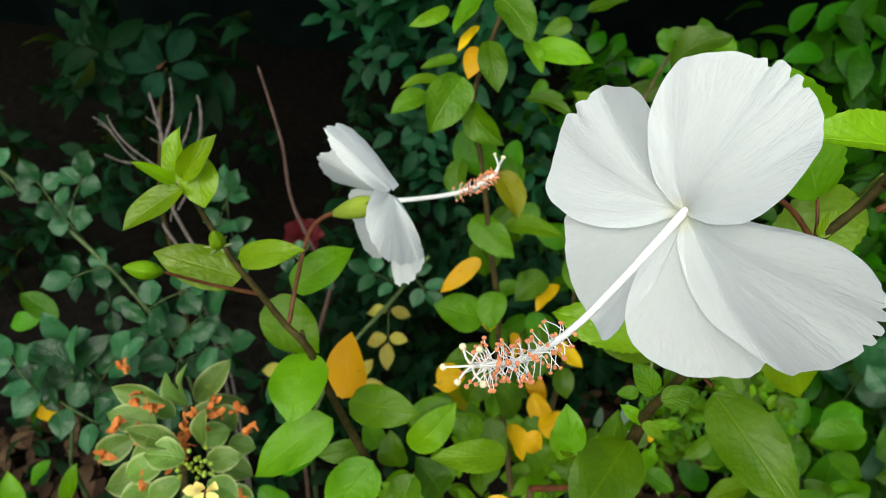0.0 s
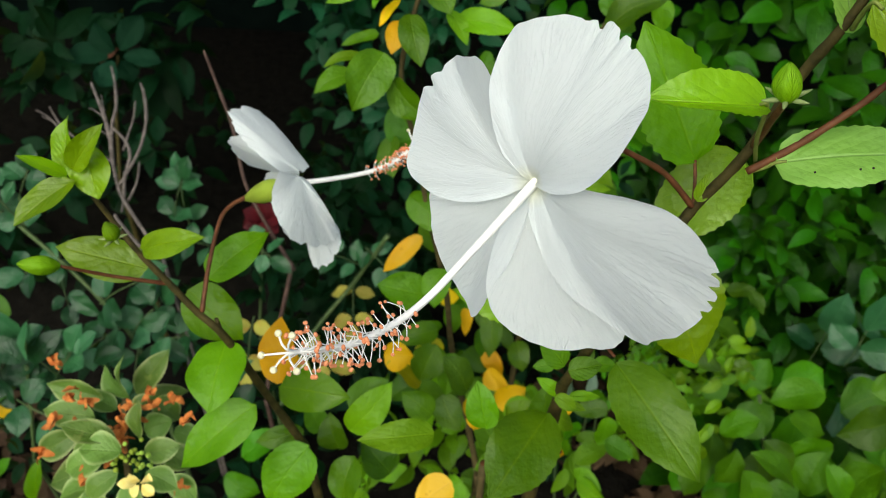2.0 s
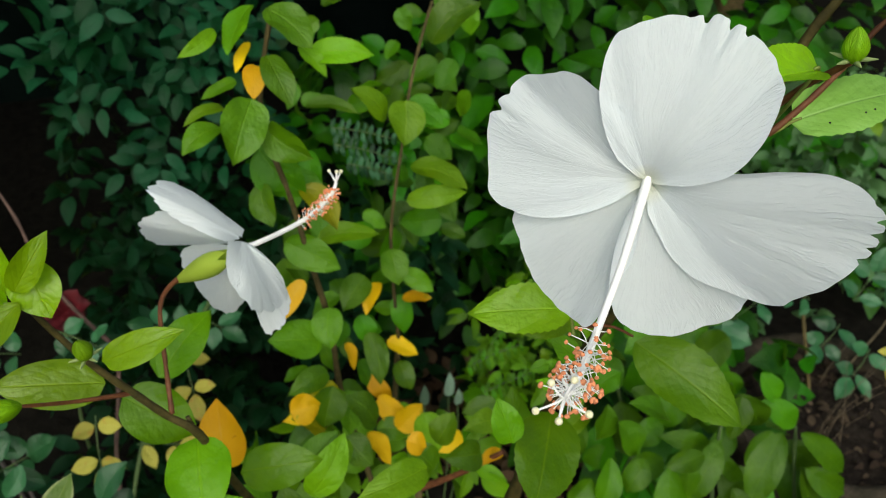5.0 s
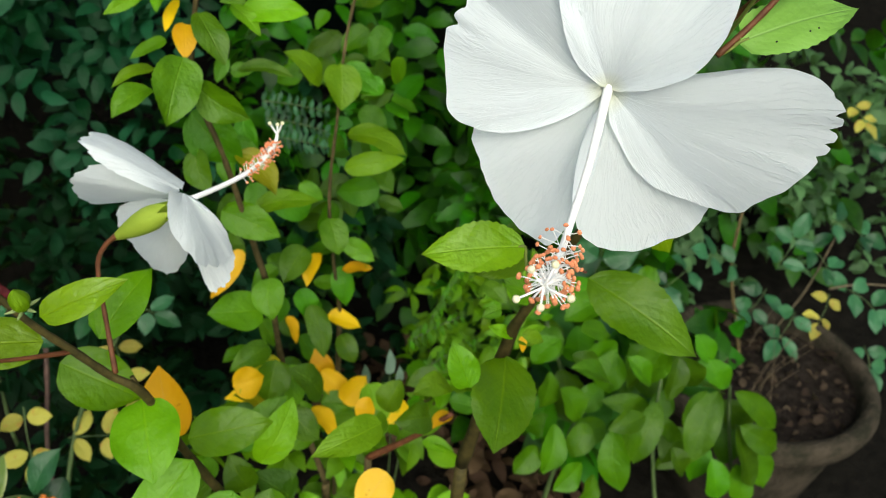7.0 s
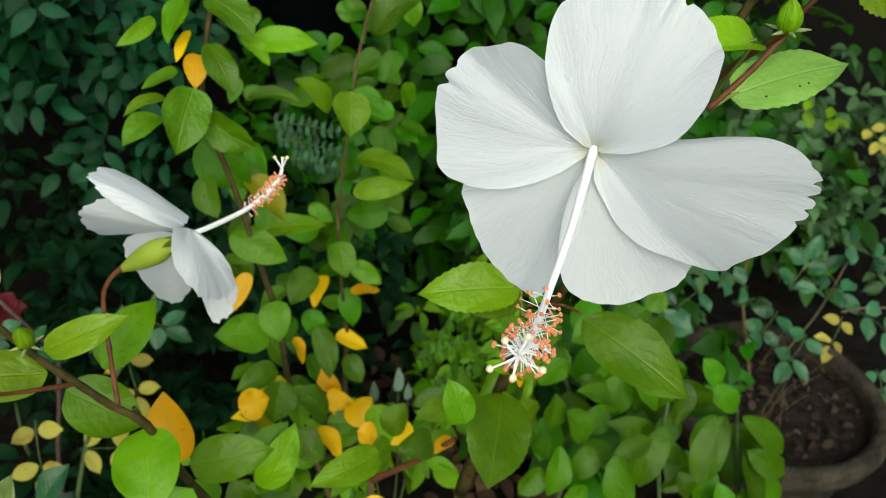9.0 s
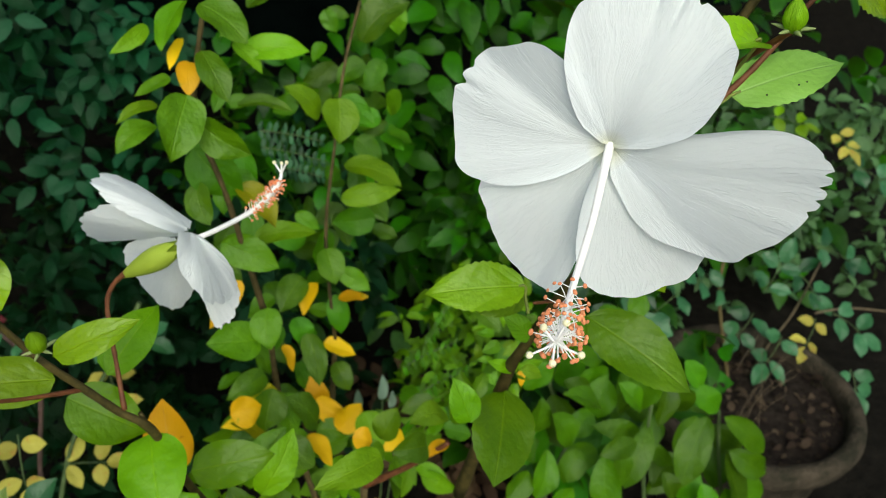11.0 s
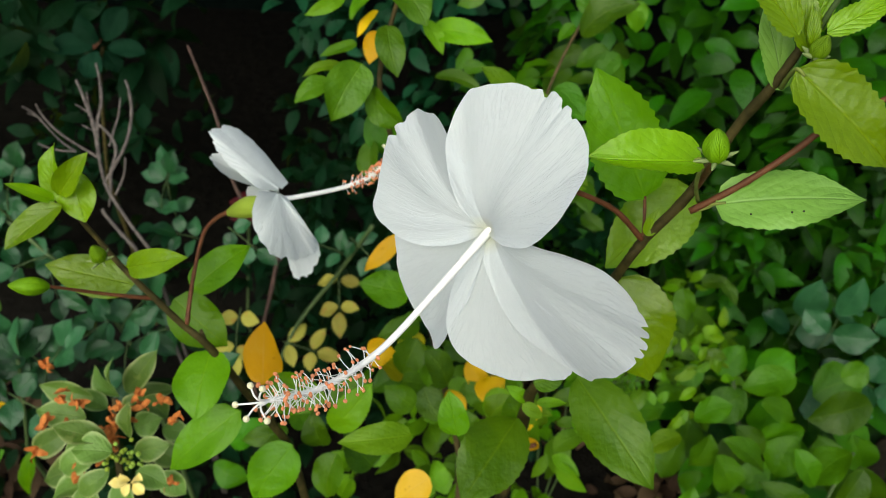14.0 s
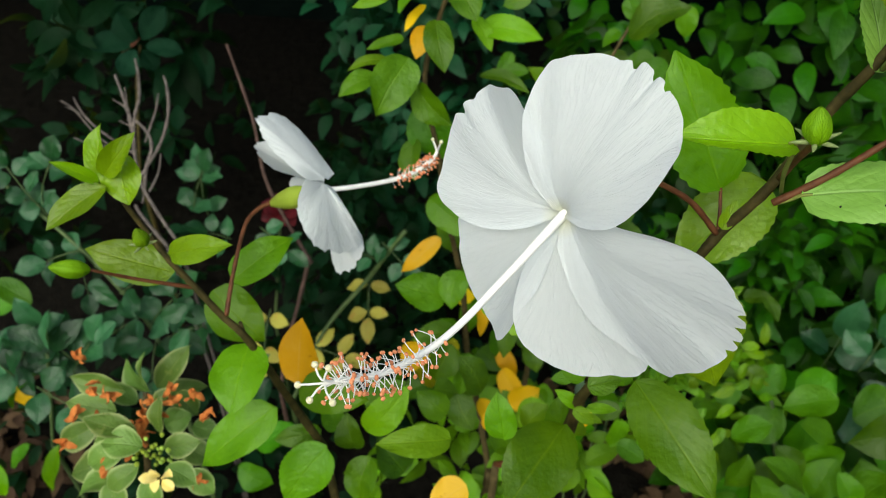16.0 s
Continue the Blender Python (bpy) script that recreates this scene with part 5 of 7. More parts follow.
leaf(ixora, (-0.2447, 0.4898, 0.8441), (-0.2145, 0.4836, 0.8308), 0.0244, IXORA_LEAF, peak=0.46, fold=0.22, point=0.78)
leaf(ixora, (-0.2870, 0.4724, 0.8541), (-0.3222, 0.4648, 0.8378), 0.0268, IXORA_LEAF, peak=0.46, fold=0.22, point=0.78)
leaf(ixora, (-0.2844, 0.4452, 0.8431), (-0.3238, 0.4376, 0.8267), 0.0272, IXORA_LEAF, peak=0.46, fold=0.22, point=0.78)
leaf(ixora, (-0.2332, 0.4647, 0.8375), (-0.2087, 0.4562, 0.8193), 0.0229, IXORA_LEAF, peak=0.46, fold=0.22, point=0.78)
leaf(ixora, (-0.3383, 0.5232, 0.8210), (-0.3768, 0.5126, 0.7982), 0.0269, IXORA_LEAF, peak=0.46, fold=0.22, point=0.78)
leaf(ixora, (-0.2693, 0.5006, 0.8673), (-0.2487, 0.5124, 0.8924), 0.0181, IXORA_LEAF, peak=0.46, fold=0.22, point=0.78)
leaf(ixora, (-0.2852, 0.4315, 0.8610), (-0.2814, 0.4208, 0.8380), 0.0236, IXORA_LEAF, peak=0.46, fold=0.22, point=0.78)
leaf(ixora, (-0.2510, 0.5324, 0.8171), (-0.2242, 0.5306, 0.8133), 0.0217, IXORA_LEAF, peak=0.46, fold=0.22, point=0.78)
withered(ixora, (-0.3275, 0.4775, 0.8887), 0.0096, 1)
withered(ixora, (-0.3361, 0.4653, 0.8625), 0.0109, 2)
withered(ixora, (-0.2845, 0.4753, 0.8839), 0.0084, 3)
withered(ixora, (-0.2696, 0.4811, 0.8963), 0.0096, 4)
withered(ixora, (-0.2677, 0.4746, 0.8824), 0.0120, 5)
withered(ixora, (-0.2670, 0.4707, 0.8740), 0.0096, 6)
withered(ixora, (-0.2407, 0.4850, 0.9047), 0.0095, 7)
withered(ixora, (-0.3227, 0.5001, 0.9370), 0.0083, 8)
withered(ixora, (-0.2955, 0.4869, 0.9088), 0.0095, 9)
withered(ixora, (-0.2121, 0.4813, 0.8969), 0.0084, 10)
withered(ixora, (-0.2202, 0.4536, 0.8374), 0.0085, 11)
withered(ixora, (-0.2529, 0.4793, 0.8925), 0.0072, 12)
withered(ixora, (-0.3111, 0.4736, 0.8802), 0.0132, 13)
withered(ixora, (-0.2804, 0.4655, 0.8630), 0.0121, 14)
withered(ixora, (-0.2238, 0.4886, 0.9124), 0.0107, 15)
withered(ixora, (-0.3030, 0.4561, 0.8428), 0.0121, 16)
withered(ixora, (-0.2575, 0.4835, 0.9015), 0.0107, 17)
withered(ixora, (-0.2390, 0.4687, 0.8698), 0.0096, 18)
withered(ixora, (-0.2452, 0.4902, 0.9159), 0.0084, 19)
withered(ixora, (-0.3144, 0.4886, 0.9125), 0.0107, 20)

rng = random.Random(41)
for _ in range(34):
    c = Vector((-0.2512, 0.4486, 0.8858)) + Vector((rng.gauss(0, 0.008), rng.gauss(0, 0.006), rng.gauss(0, 0.009)))
    v, f = ball_data(c, rng.uniform(0.0014, 0.0024), 7, 5)
    mesh_part("flower_bud", v, f, SEPAL, ixora, [(0.3, 0.4)] * len(v))
c = Vector((-0.2316, 0.4143, 0.8951))
for k in range(5):
    w = 2 * math.pi * k / 5 + 0.5
    d = Vector((math.cos(w), -0.35, math.sin(w) + 0.2))
    leaf(ixora, c + d * 0.002, c + d * 0.0155, 0.0095, CREAM, name="floret_petal", peak=0.55)


# ---- rose bush and dry twigs behind, left ----
rose = thing("rose_bush", (-0.45, 1.25, 0), "rose bush with dusty blue-green compound leaves", "bush")
stem(rose, 'branch', [(-0.7073, 0.9797, 0.8298), (-0.5963, 0.9435, 0.7522), (-0.4987, 0.9058, 0.6713), (-0.4314, 0.8695, 0.5934), (-0.3951, 0.8273, 0.5030)], [0.00324, 0.00295, 0.00265], GREEN_STEM)
leaflets(rose, (-0.5803, 0.9407, 0.7462), (-0.6264, 0.9520, 0.8178), 3, 0.0333, 0.0270, ROSE, seed=0)
leaflets(rose, (-0.5883, 0.9438, 0.7528), (-0.5645, 0.9576, 0.8298), 2, 0.0349, 0.0317, ROSE, seed=1)
leaflets(rose, (-0.5316, 0.9219, 0.7059), (-0.5785, 0.8969, 0.6996), 2, 0.0367, 0.0288, ROSE, seed=2)
leaflets(rose, (-0.4711, 0.8724, 0.6707), (-0.4031, 0.8724, 0.7180), 2, 0.0392, 0.0330, ROSE, seed=3)
leaflets(rose, (-0.4487, 0.8831, 0.6226), (-0.4971, 0.8515, 0.6021), 3, 0.0372, 0.0291, ROSE, seed=4)
leaflets(rose, (-0.4335, 0.8609, 0.6224), (-0.3818, 0.8678, 0.6845), 2, 0.0398, 0.0351, ROSE, seed=5)
leaflets(rose, (-0.5604, 0.9655, 0.6811), (-0.5426, 0.9176, 0.6256), 2, 0.0300, 0.0233, ROSE, seed=6)
leaflets(rose, (-0.6600, 0.9580, 0.7834), (-0.6884, 0.9628, 0.8410), 2, 0.0316, 0.0268, ROSE, seed=7)
leaflets(rose, (-0.4314, 0.8695, 0.5934), (-0.4310, 0.8256, 0.5466), 2, 0.0374, 0.0309, ROSE, seed=8)
leaflets(rose, (-0.4151, 0.8701, 0.5948), (-0.3538, 0.8640, 0.6290), 2, 0.0390, 0.0325, ROSE, seed=9)
leaflets(rose, (-0.4232, 1.0725, 0.6739), (-0.4026, 1.0827, 0.7431), 2, 0.0357, 0.0286, ROSE, seed=10)
leaflets(rose, (-0.5488, 0.7941, 0.6684), (-0.5761, 0.7548, 0.6315), 3, 0.0446, 0.0327, ROSE, seed=11)
leaflets(rose, (-0.5033, 0.7761, 0.6299), (-0.5397, 0.7820, 0.6899), 3, 0.0419, 0.0314, ROSE, seed=12)
leaflets(rose, (-0.5104, 0.7625, 0.6007), (-0.4735, 0.7750, 0.6747), 2, 0.0421, 0.0316, ROSE, seed=13)
leaflets(rose, (-0.5612, 0.7295, 0.6481), (-0.5864, 0.7319, 0.7007), 2, 0.0401, 0.0300, ROSE, seed=14)
leaflets(rose, (-0.5324, 0.7242, 0.6369), (-0.4732, 0.6990, 0.6301), 2, 0.0401, 0.0315, ROSE, seed=15)
stem(rose, 'branch', [(-0.0921, 1.1091, 0.6341), (-0.1529, 1.1140, 0.5263), (-0.2319, 1.0679, 0.4274), (-0.2827, 1.0114, 0.3064)], [0.00349, 0.00373, 0.00381], GREEN_STEM)
leaflets(rose, (-0.1551, 1.1297, 0.5127), (-0.1514, 1.0831, 0.4600), 2, 0.0404, 0.0252, ROSE_YELLOW, seed=40)
leaflets(rose, (-0.1416, 1.1113, 0.5679), (-0.1880, 1.1028, 0.5970), 2, 0.0391, 0.0244, ROSE, seed=41)
leaflets(rose, (-0.1325, 1.1242, 0.5956), (-0.0910, 1.0922, 0.5742), 2, 0.0389, 0.0243, ROSE, seed=42)
leaflets(rose, (-0.2521, 1.0584, 0.4070), (-0.1880, 1.0357, 0.4058), 2, 0.0407, 0.0254, ROSE_YELLOW, seed=43)
leaflets(rose, (-0.2776, 0.9309, 0.6068), (-0.2822, 0.8847, 0.5552), 2, 0.0347, 0.0217, ROSE_YELLOW, seed=44)
leaflets(rose, (-0.4097, 1.0946, 0.6503), (-0.4157, 1.1096, 0.7299), 2, 0.0375, 0.0234, ROSE, seed=45)
leaflets(rose, (-0.3645, 1.0550, 0.6365), (-0.3952, 1.0422, 0.6563), 2, 0.0368, 0.0230, ROSE, seed=46)
leaflets(rose, (-0.3060, 1.0236, 0.6873), (-0.2576, 0.9931, 0.6694), 2, 0.0353, 0.0221, ROSE, seed=47)
twigs = thing("dead_twigs", (-0.5, 1.3, 0), "bare grey dead branching twigs", "twigs")
stem(twigs, 'twig', [(-0.4314, 0.9683, 0.6832), (-0.4526, 0.9776, 0.7066), (-0.4719, 0.9869, 0.7299), (-0.4765, 0.9907, 0.7393)], [0.00292, 0.00279, 0.00244], DEAD, knots=0.3)
stem(twigs, 'twig', [(-0.4116, 0.9687, 0.6844), (-0.4303, 0.9788, 0.7095), (-0.4478, 0.9891, 0.7353), (-0.4620, 0.9984, 0.7585), (-0.4695, 1.0055, 0.7763)], [0.00250, 0.00263, 0.00250], DEAD, knots=0.3)
stem(twigs, 'twig', [(-0.4695, 1.0055, 0.7763), (-0.4744, 1.0186, 0.8089), (-0.4760, 1.0309, 0.8396), (-0.4819, 1.0420, 0.8674), (-0.4896, 1.0511, 0.8903), (-0.4973, 1.0596, 0.9114)], [0.00235, 0.00290, 0.00317, 0.00235, 0.00152], DEAD, knots=0.3)
stem(twigs, 'twig', [(-0.4819, 1.0420, 0.8674), (-0.4922, 1.0448, 0.8744), (-0.5018, 1.0467, 0.8792)], [0.00150, 0.00110, 0.00082], DEAD, knots=0.3)
stem(twigs, 'twig', [(-0.4748, 1.0278, 0.8320), (-0.4717, 1.0386, 0.8589), (-0.4647, 1.0477, 0.8819), (-0.4641, 1.0582, 0.9079), (-0.4676, 1.0684, 0.9334)], [0.00218, 0.00233, 0.00218, 0.00138], DEAD, knots=0.3)
stem(twigs, 'twig', [(-0.4618, 1.0000, 0.7625), (-0.4587, 1.0111, 0.7903), (-0.4498, 1.0216, 0.8164), (-0.4523, 1.0283, 0.8332), (-0.4624, 1.0336, 0.8465), (-0.4711, 1.0364, 0.8536)], [0.00235, 0.00276, 0.00249, 0.00207, 0.00152], DEAD, knots=0.3)
stem(twigs, 'twig', [(-0.4695, 1.0055, 0.7763), (-0.4505, 1.0160, 0.8024), (-0.4324, 1.0287, 0.8343), (-0.4235, 1.0426, 0.8690), (-0.4246, 1.0545, 0.8988), (-0.4289, 1.0604, 0.9134)], [0.00193, 0.00221, 0.00235, 0.00221, 0.00138], DEAD, knots=0.3)
stem(twigs, 'twig', [(-0.4585, 1.0251, 0.8252), (-0.4500, 1.0339, 0.8471), (-0.4416, 1.0422, 0.8680), (-0.4373, 1.0510, 0.8900)], [0.00150, 0.00164, 0.00137], DEAD, knots=0.3)
stem(twigs, 'twig', [(-0.4552, 0.9985, 0.7589), (-0.4413, 1.0093, 0.7857), (-0.4368, 1.0194, 0.8109)], [0.00179, 0.00152, 0.00110], DEAD, knots=0.3)
stem(twigs, 'twig', [(-0.4662, 0.9919, 0.7423), (-0.4628, 0.9984, 0.7584)], [0.00153, 0.00110], DEAD, knots=0.3)
stem(twigs, 'twig', [(-0.4744, 1.0186, 0.8089), (-0.5115, 1.0270, 0.8301), (-0.5337, 1.0333, 0.8457), (-0.5491, 1.0400, 0.8624), (-0.5577, 1.0464, 0.8785)], [0.00165, 0.00151, 0.00165, 0.00138, 0.00096], DEAD, knots=0.3)
stem(twigs, 'twig', [(-0.5065, 1.0216, 0.8165), (-0.5265, 1.0267, 0.8293), (-0.5459, 1.0349, 0.8497), (-0.5612, 1.0412, 0.8656), (-0.5771, 1.0445, 0.8738)], [0.00139, 0.00125, 0.00125, 0.00097, 0.00069], DEAD, knots=0.3)
stem(twigs, 'twig', [(-0.5065, 1.0216, 0.8165), (-0.5356, 1.0222, 0.8180), (-0.5602, 1.0251, 0.8252)], [0.00125, 0.00153, 0.00110], DEAD, knots=0.3)
stem(twigs, 'twig', [(-0.4758, 1.0324, 0.8435), (-0.4855, 1.0343, 0.8483), (-0.4952, 1.0359, 0.8523)], [0.00110, 0.00082], DEAD, knots=0.3)
stem(twigs, 'twig', [(-0.4806, 1.0399, 0.8622), (-0.4822, 1.0459, 0.8772), (-0.4844, 1.0533, 0.8958)], [0.00095, 0.00082], DEAD, knots=0.3)
stem(twigs, 'twig', [(-0.5495, 1.0378, 0.8571), (-0.5590, 1.0398, 0.8619), (-0.5703, 1.0413, 0.8658)], [0.00098, 0.00070], DEAD, knots=0.3)
cane = thing("bare_cane", (-0.3, 1.3, 0), "thin bare reddish-brown cane", "twig")
stem(cane, 'cane_stem', [(-0.2350, 1.0416, 0.6076), (-0.2812, 1.0726, 0.6742), (-0.3128, 1.0993, 0.7315), (-0.3300, 1.1333, 0.8043), (-0.3515, 1.1590, 0.8593), (-0.3726, 1.1823, 0.9093)], [0.00358, 0.00302, 0.00250, 0.00244, 0.00145], CANE, knots=0.35)
stem(cane, 'cane_stem', [(-0.2397, 1.0455, 0.6161), (-0.2534, 1.0167, 0.5542), (-0.2723, 0.9828, 0.4816), (-0.2820, 0.9483, 0.4075)], [0.00356, 0.00371], CANE, knots=0.35)

# ---- compound-leaved shrub, lower right ----
shrub2 = thing("green_shrub", (0.45, 1.0, 0), "shrub with soft oval bright green leaves", "shrub")
leaf(shrub2, (0.4354, 0.6578, 0.6128), (0.3784, 0.6756, 0.6510), 0.0360, DEEP, peak=0.5)
leaf(shrub2, (0.4813, 0.6850, 0.6238), (0.5132, 0.6629, 0.5764), 0.0347, DEEP, peak=0.5)
leaf(shrub2, (0.5645, 0.6976, 0.6035), (0.5179, 0.6779, 0.5611), 0.0570, DEEP, peak=0.5)
leaf(shrub2, (0.5875, 0.7032, 0.5680), (0.6287, 0.6785, 0.5153), 0.0509, DEEP, peak=0.5)
leaf(shrub2, (0.5503, 0.6852, 0.4821), (0.4642, 0.7049, 0.5244), 0.0336, DEEP, peak=0.5)
leaf(shrub2, (0.4837, 0.6318, 0.5569), (0.4220, 0.6317, 0.5568), 0.0310, DEEP, peak=0.5)
leaf(shrub2, (0.4690, 0.6472, 0.5428), (0.4599, 0.6192, 0.4826), 0.0397, DEEP, peak=0.5)
leaf(shrub2, (0.5388, 0.6638, 0.5310), (0.4826, 0.6304, 0.4593), 0.0426, DEEP, peak=0.5)
leaf(shrub2, (0.5461, 0.6705, 0.4980), (0.5863, 0.6451, 0.4436), 0.0255, DEEP, peak=0.5)
leaf(shrub2, (0.6198, 0.6633, 0.4352), (0.5602, 0.6479, 0.4022), 0.0437, DEEP, peak=0.5)
leaf(shrub2, (0.6144, 0.6301, 0.5533), (0.5512, 0.5904, 0.4683), 0.0489, DEEP, peak=0.5)
leaf(shrub2, (0.6015, 0.6511, 0.5510), (0.6412, 0.6400, 0.5274), 0.0249, DEEP, peak=0.5)
leaf(shrub2, (0.6803, 0.6521, 0.5060), (0.7521, 0.6160, 0.4284), 0.0403, DEEP, peak=0.5)
leaf(shrub2, (0.6917, 0.6418, 0.4366), (0.7145, 0.5934, 0.3327), 0.0574, DEEP, peak=0.5)
leaf(shrub2, (0.4689, 0.6890, 0.4904), (0.3981, 0.6842, 0.4800), 0.0412, DEEP, peak=0.5)
leaf(shrub2, (0.4309, 0.6304, 0.5540), (0.4319, 0.5905, 0.4685), 0.0435, DEEP, peak=0.5)
leaf(shrub2, (0.3873, 0.6303, 0.5065), (0.3378, 0.6200, 0.4845), 0.0386, DEEP, peak=0.5)
leaf(shrub2, (0.3633, 0.6739, 0.5527), (0.3348, 0.6458, 0.4925), 0.0388, DEEP, peak=0.5)
leaf(shrub2, (0.4157, 0.7251, 0.6150), (0.4578, 0.7088, 0.5801), 0.0318, DEEP, peak=0.5)
leaf(shrub2, (0.4017, 0.7209, 0.5587), (0.4269, 0.6969, 0.5074), 0.0487, DEEP, peak=0.5)
leaf(shrub2, (0.5251, 0.6056, 0.5009), (0.5392, 0.5847, 0.4560), 0.0323, DEEP, peak=0.5)
leaf(shrub2, (0.4027, 0.6206, 0.4858), (0.3700, 0.6075, 0.4577), 0.0391, DEEP, peak=0.5)
leaf(shrub2, (0.3325, 0.6642, 0.5318), (0.2925, 0.6525, 0.5067), 0.0383, DEEP, peak=0.5)
leaf(shrub2, (0.5900, 0.6949, 0.5741), (0.5611, 0.6684, 0.5172), 0.0417, DEEP, peak=0.5)
leaf(shrub2, (0.6357, 0.7010, 0.5399), (0.6964, 0.6772, 0.4888), 0.0401, DARK, peak=0.5)
leaf(shrub2, (0.6681, 0.6925, 0.4742), (0.6211, 0.6665, 0.4185), 0.0480, DEEP, peak=0.5)
leaf(shrub2, (0.7049, 0.6946, 0.4315), (0.7706, 0.6683, 0.3750), 0.0464, DEEP, peak=0.5)
leaf(shrub2, (0.7429, 0.6961, 0.3874), (0.7210, 0.6600, 0.3098), 0.0530, DARK, peak=0.5)
leaf(shrub2, (0.6940, 0.6339, 0.4433), (0.7641, 0.6072, 0.3859), 0.0429, DEEP, peak=0.5)
leaf(shrub2, (0.7199, 0.6328, 0.3936), (0.7466, 0.5947, 0.3118), 0.0512, DEEP, peak=0.5)
leaf(shrub2, (0.6483, 0.6625, 0.4100), (0.6173, 0.6339, 0.3486), 0.0484, DARK, peak=0.5)
leaf(shrub2, (0.6201, 0.6817, 0.4037), (0.5699, 0.6643, 0.3664), 0.0448, DEEP, peak=0.5)
leaf(shrub2, (0.6229, 0.7296, 0.4592), (0.5833, 0.7104, 0.4179), 0.0414, DEEP, peak=0.5)
leaf(shrub2, (0.6332, 0.6187, 0.4105), (0.6365, 0.5895, 0.3480), 0.0472, DARK, peak=0.5)
leaf(shrub2, (0.6930, 0.6201, 0.3663), (0.7085, 0.5879, 0.2971), 0.0455, DEEP, peak=0.5)
leaf(shrub2, (0.5668, 0.7218, 0.5371), (0.5218, 0.7123, 0.5168), 0.0374, DEEP, peak=0.5)
leaf(shrub2, (0.5532, 0.7156, 0.4765), (0.5038, 0.6947, 0.4316), 0.0434, DARK, peak=0.5)
leaf(shrub2, (0.4992, 0.7503, 0.5036), (0.4533, 0.7370, 0.4749), 0.0396, DEEP, peak=0.5)
leaf(shrub2, (0.4224, 0.6730, 0.5270), (0.3878, 0.6560, 0.4905), 0.0398, DEEP, peak=0.5)
leaf(shrub2, (0.6411, 0.7197, 0.5799), (0.6678, 0.6969, 0.5310), 0.0345, DARK, peak=0.5)
stem(shrub2, 'branch', [(0.5555, 0.6343, 0.3257), (0.5412, 0.6553, 0.4418), (0.5484, 0.6778, 0.5373), (0.5721, 0.7047, 0.5950)], [0.00328, 0.00267, 0.00228], GREEN_STEM)
stem(shrub2, 'branch', [(0.7539, 0.6375, 0.2143), (0.7127, 0.6606, 0.3821), (0.6964, 0.6772, 0.4888)], [0.00362, 0.00296, 0.00244], GREEN_STEM)

# ---- rose in the pot ----
potrose = thing("potted_rose", (0.8, 1.35, 0.2), "thin potted rose with yellowing leaves", "plant")
leaflets(potrose, (1.0244, 1.0007, 0.4015), (0.9364, 1.0029, 0.4537), 2, 0.0515, 0.0304, ROSE, seed=80)
leaflets(potrose, (1.0965, 0.9723, 0.3406), (1.0277, 0.9424, 0.3240), 2, 0.0527, 0.0311, ROSE, seed=81)
leaflets(potrose, (1.1318, 0.9898, 0.3783), (1.1637, 0.9962, 0.4394), 2, 0.0528, 0.0312, ROSE, seed=82)
leaflets(potrose, (1.2199, 0.9130, 0.3318), (1.1620, 0.8766, 0.3012), 2, 0.0385, 0.0229, ROSE_YELLOW, seed=83)
leaflets(potrose, (1.2702, 0.9129, 0.3318), (1.3290, 0.8686, 0.2839), 2, 0.0536, 0.0317, ROSE, seed=84)
leaflets(potrose, (1.1214, 0.9078, 0.3208), (1.0508, 0.8738, 0.2952), 2, 0.0519, 0.0307, ROSE, seed=85)
leaflets(potrose, (1.2557, 0.8205, 0.2518), (1.2462, 0.7844, 0.2218), 2, 0.0527, 0.0312, ROSE, seed=86)
leaflets(potrose, (1.2851, 1.0178, 0.4382), (1.3625, 0.9774, 0.3991), 2, 0.0542, 0.0320, ROSE, seed=87)
leaflets(potrose, (1.2156, 1.0028, 0.4062), (1.2559, 0.9553, 0.3516), 2, 0.0536, 0.0317, ROSE, seed=88)
leaflets(potrose, (0.8677, 0.9751, 0.4650), (0.7814, 0.9485, 0.4554), 2, 0.0481, 0.0284, ROSE, seed=89)
leaflets(potrose, (1.4570, 1.1232, 0.5461), (1.5405, 1.0826, 0.5063), 2, 0.0566, 0.0335, ROSE, seed=90)
leaflets(potrose, (1.2269, 1.1865, 0.6819), (1.3017, 1.1534, 0.6581), 2, 0.0386, 0.0229, LIME, seed=91)
leaflets(potrose, (1.4257, 1.1580, 0.6207), (1.4354, 1.1233, 0.5935), 2, 0.0406, 0.0241, ROSE_YELLOW, seed=92)
stem(potrose, 'branch', [(0.9687, 0.8420, 0.1796), (0.9847, 0.9185, 0.2964), (1.0095, 1.0022, 0.4048), (1.0775, 1.0725, 0.4845)], [0.00427, 0.00375, 0.00328], BUSH_STEM)
stem(potrose, 'branch', [(0.9613, 0.8430, 0.1817), (1.0752, 0.9079, 0.2737), (1.2085, 0.9604, 0.3151), (1.3329, 1.0223, 0.3770)], [0.00256, 0.00238, 0.00210], STRAW)
stem(potrose, 'branch', [(0.9237, 0.8427, 0.1812), (1.0123, 0.9048, 0.2670), (1.1170, 0.9540, 0.3015)], [0.00158, 0.00129, 0.00133], STRAW)
stem(potrose, 'branch', [(1.2207, 0.9182, 0.3431), (1.3216, 0.9119, 0.3294), (1.4628, 0.8925, 0.2879)], [0.00266, 0.00238, 0.00176], STRAW)

# ---- low shrub, right ----
leaf(shrub2, (0.5057, 0.7841, 0.6470), (0.4336, 0.7769, 0.6316), 0.0477, DEEP, peak=0.5)
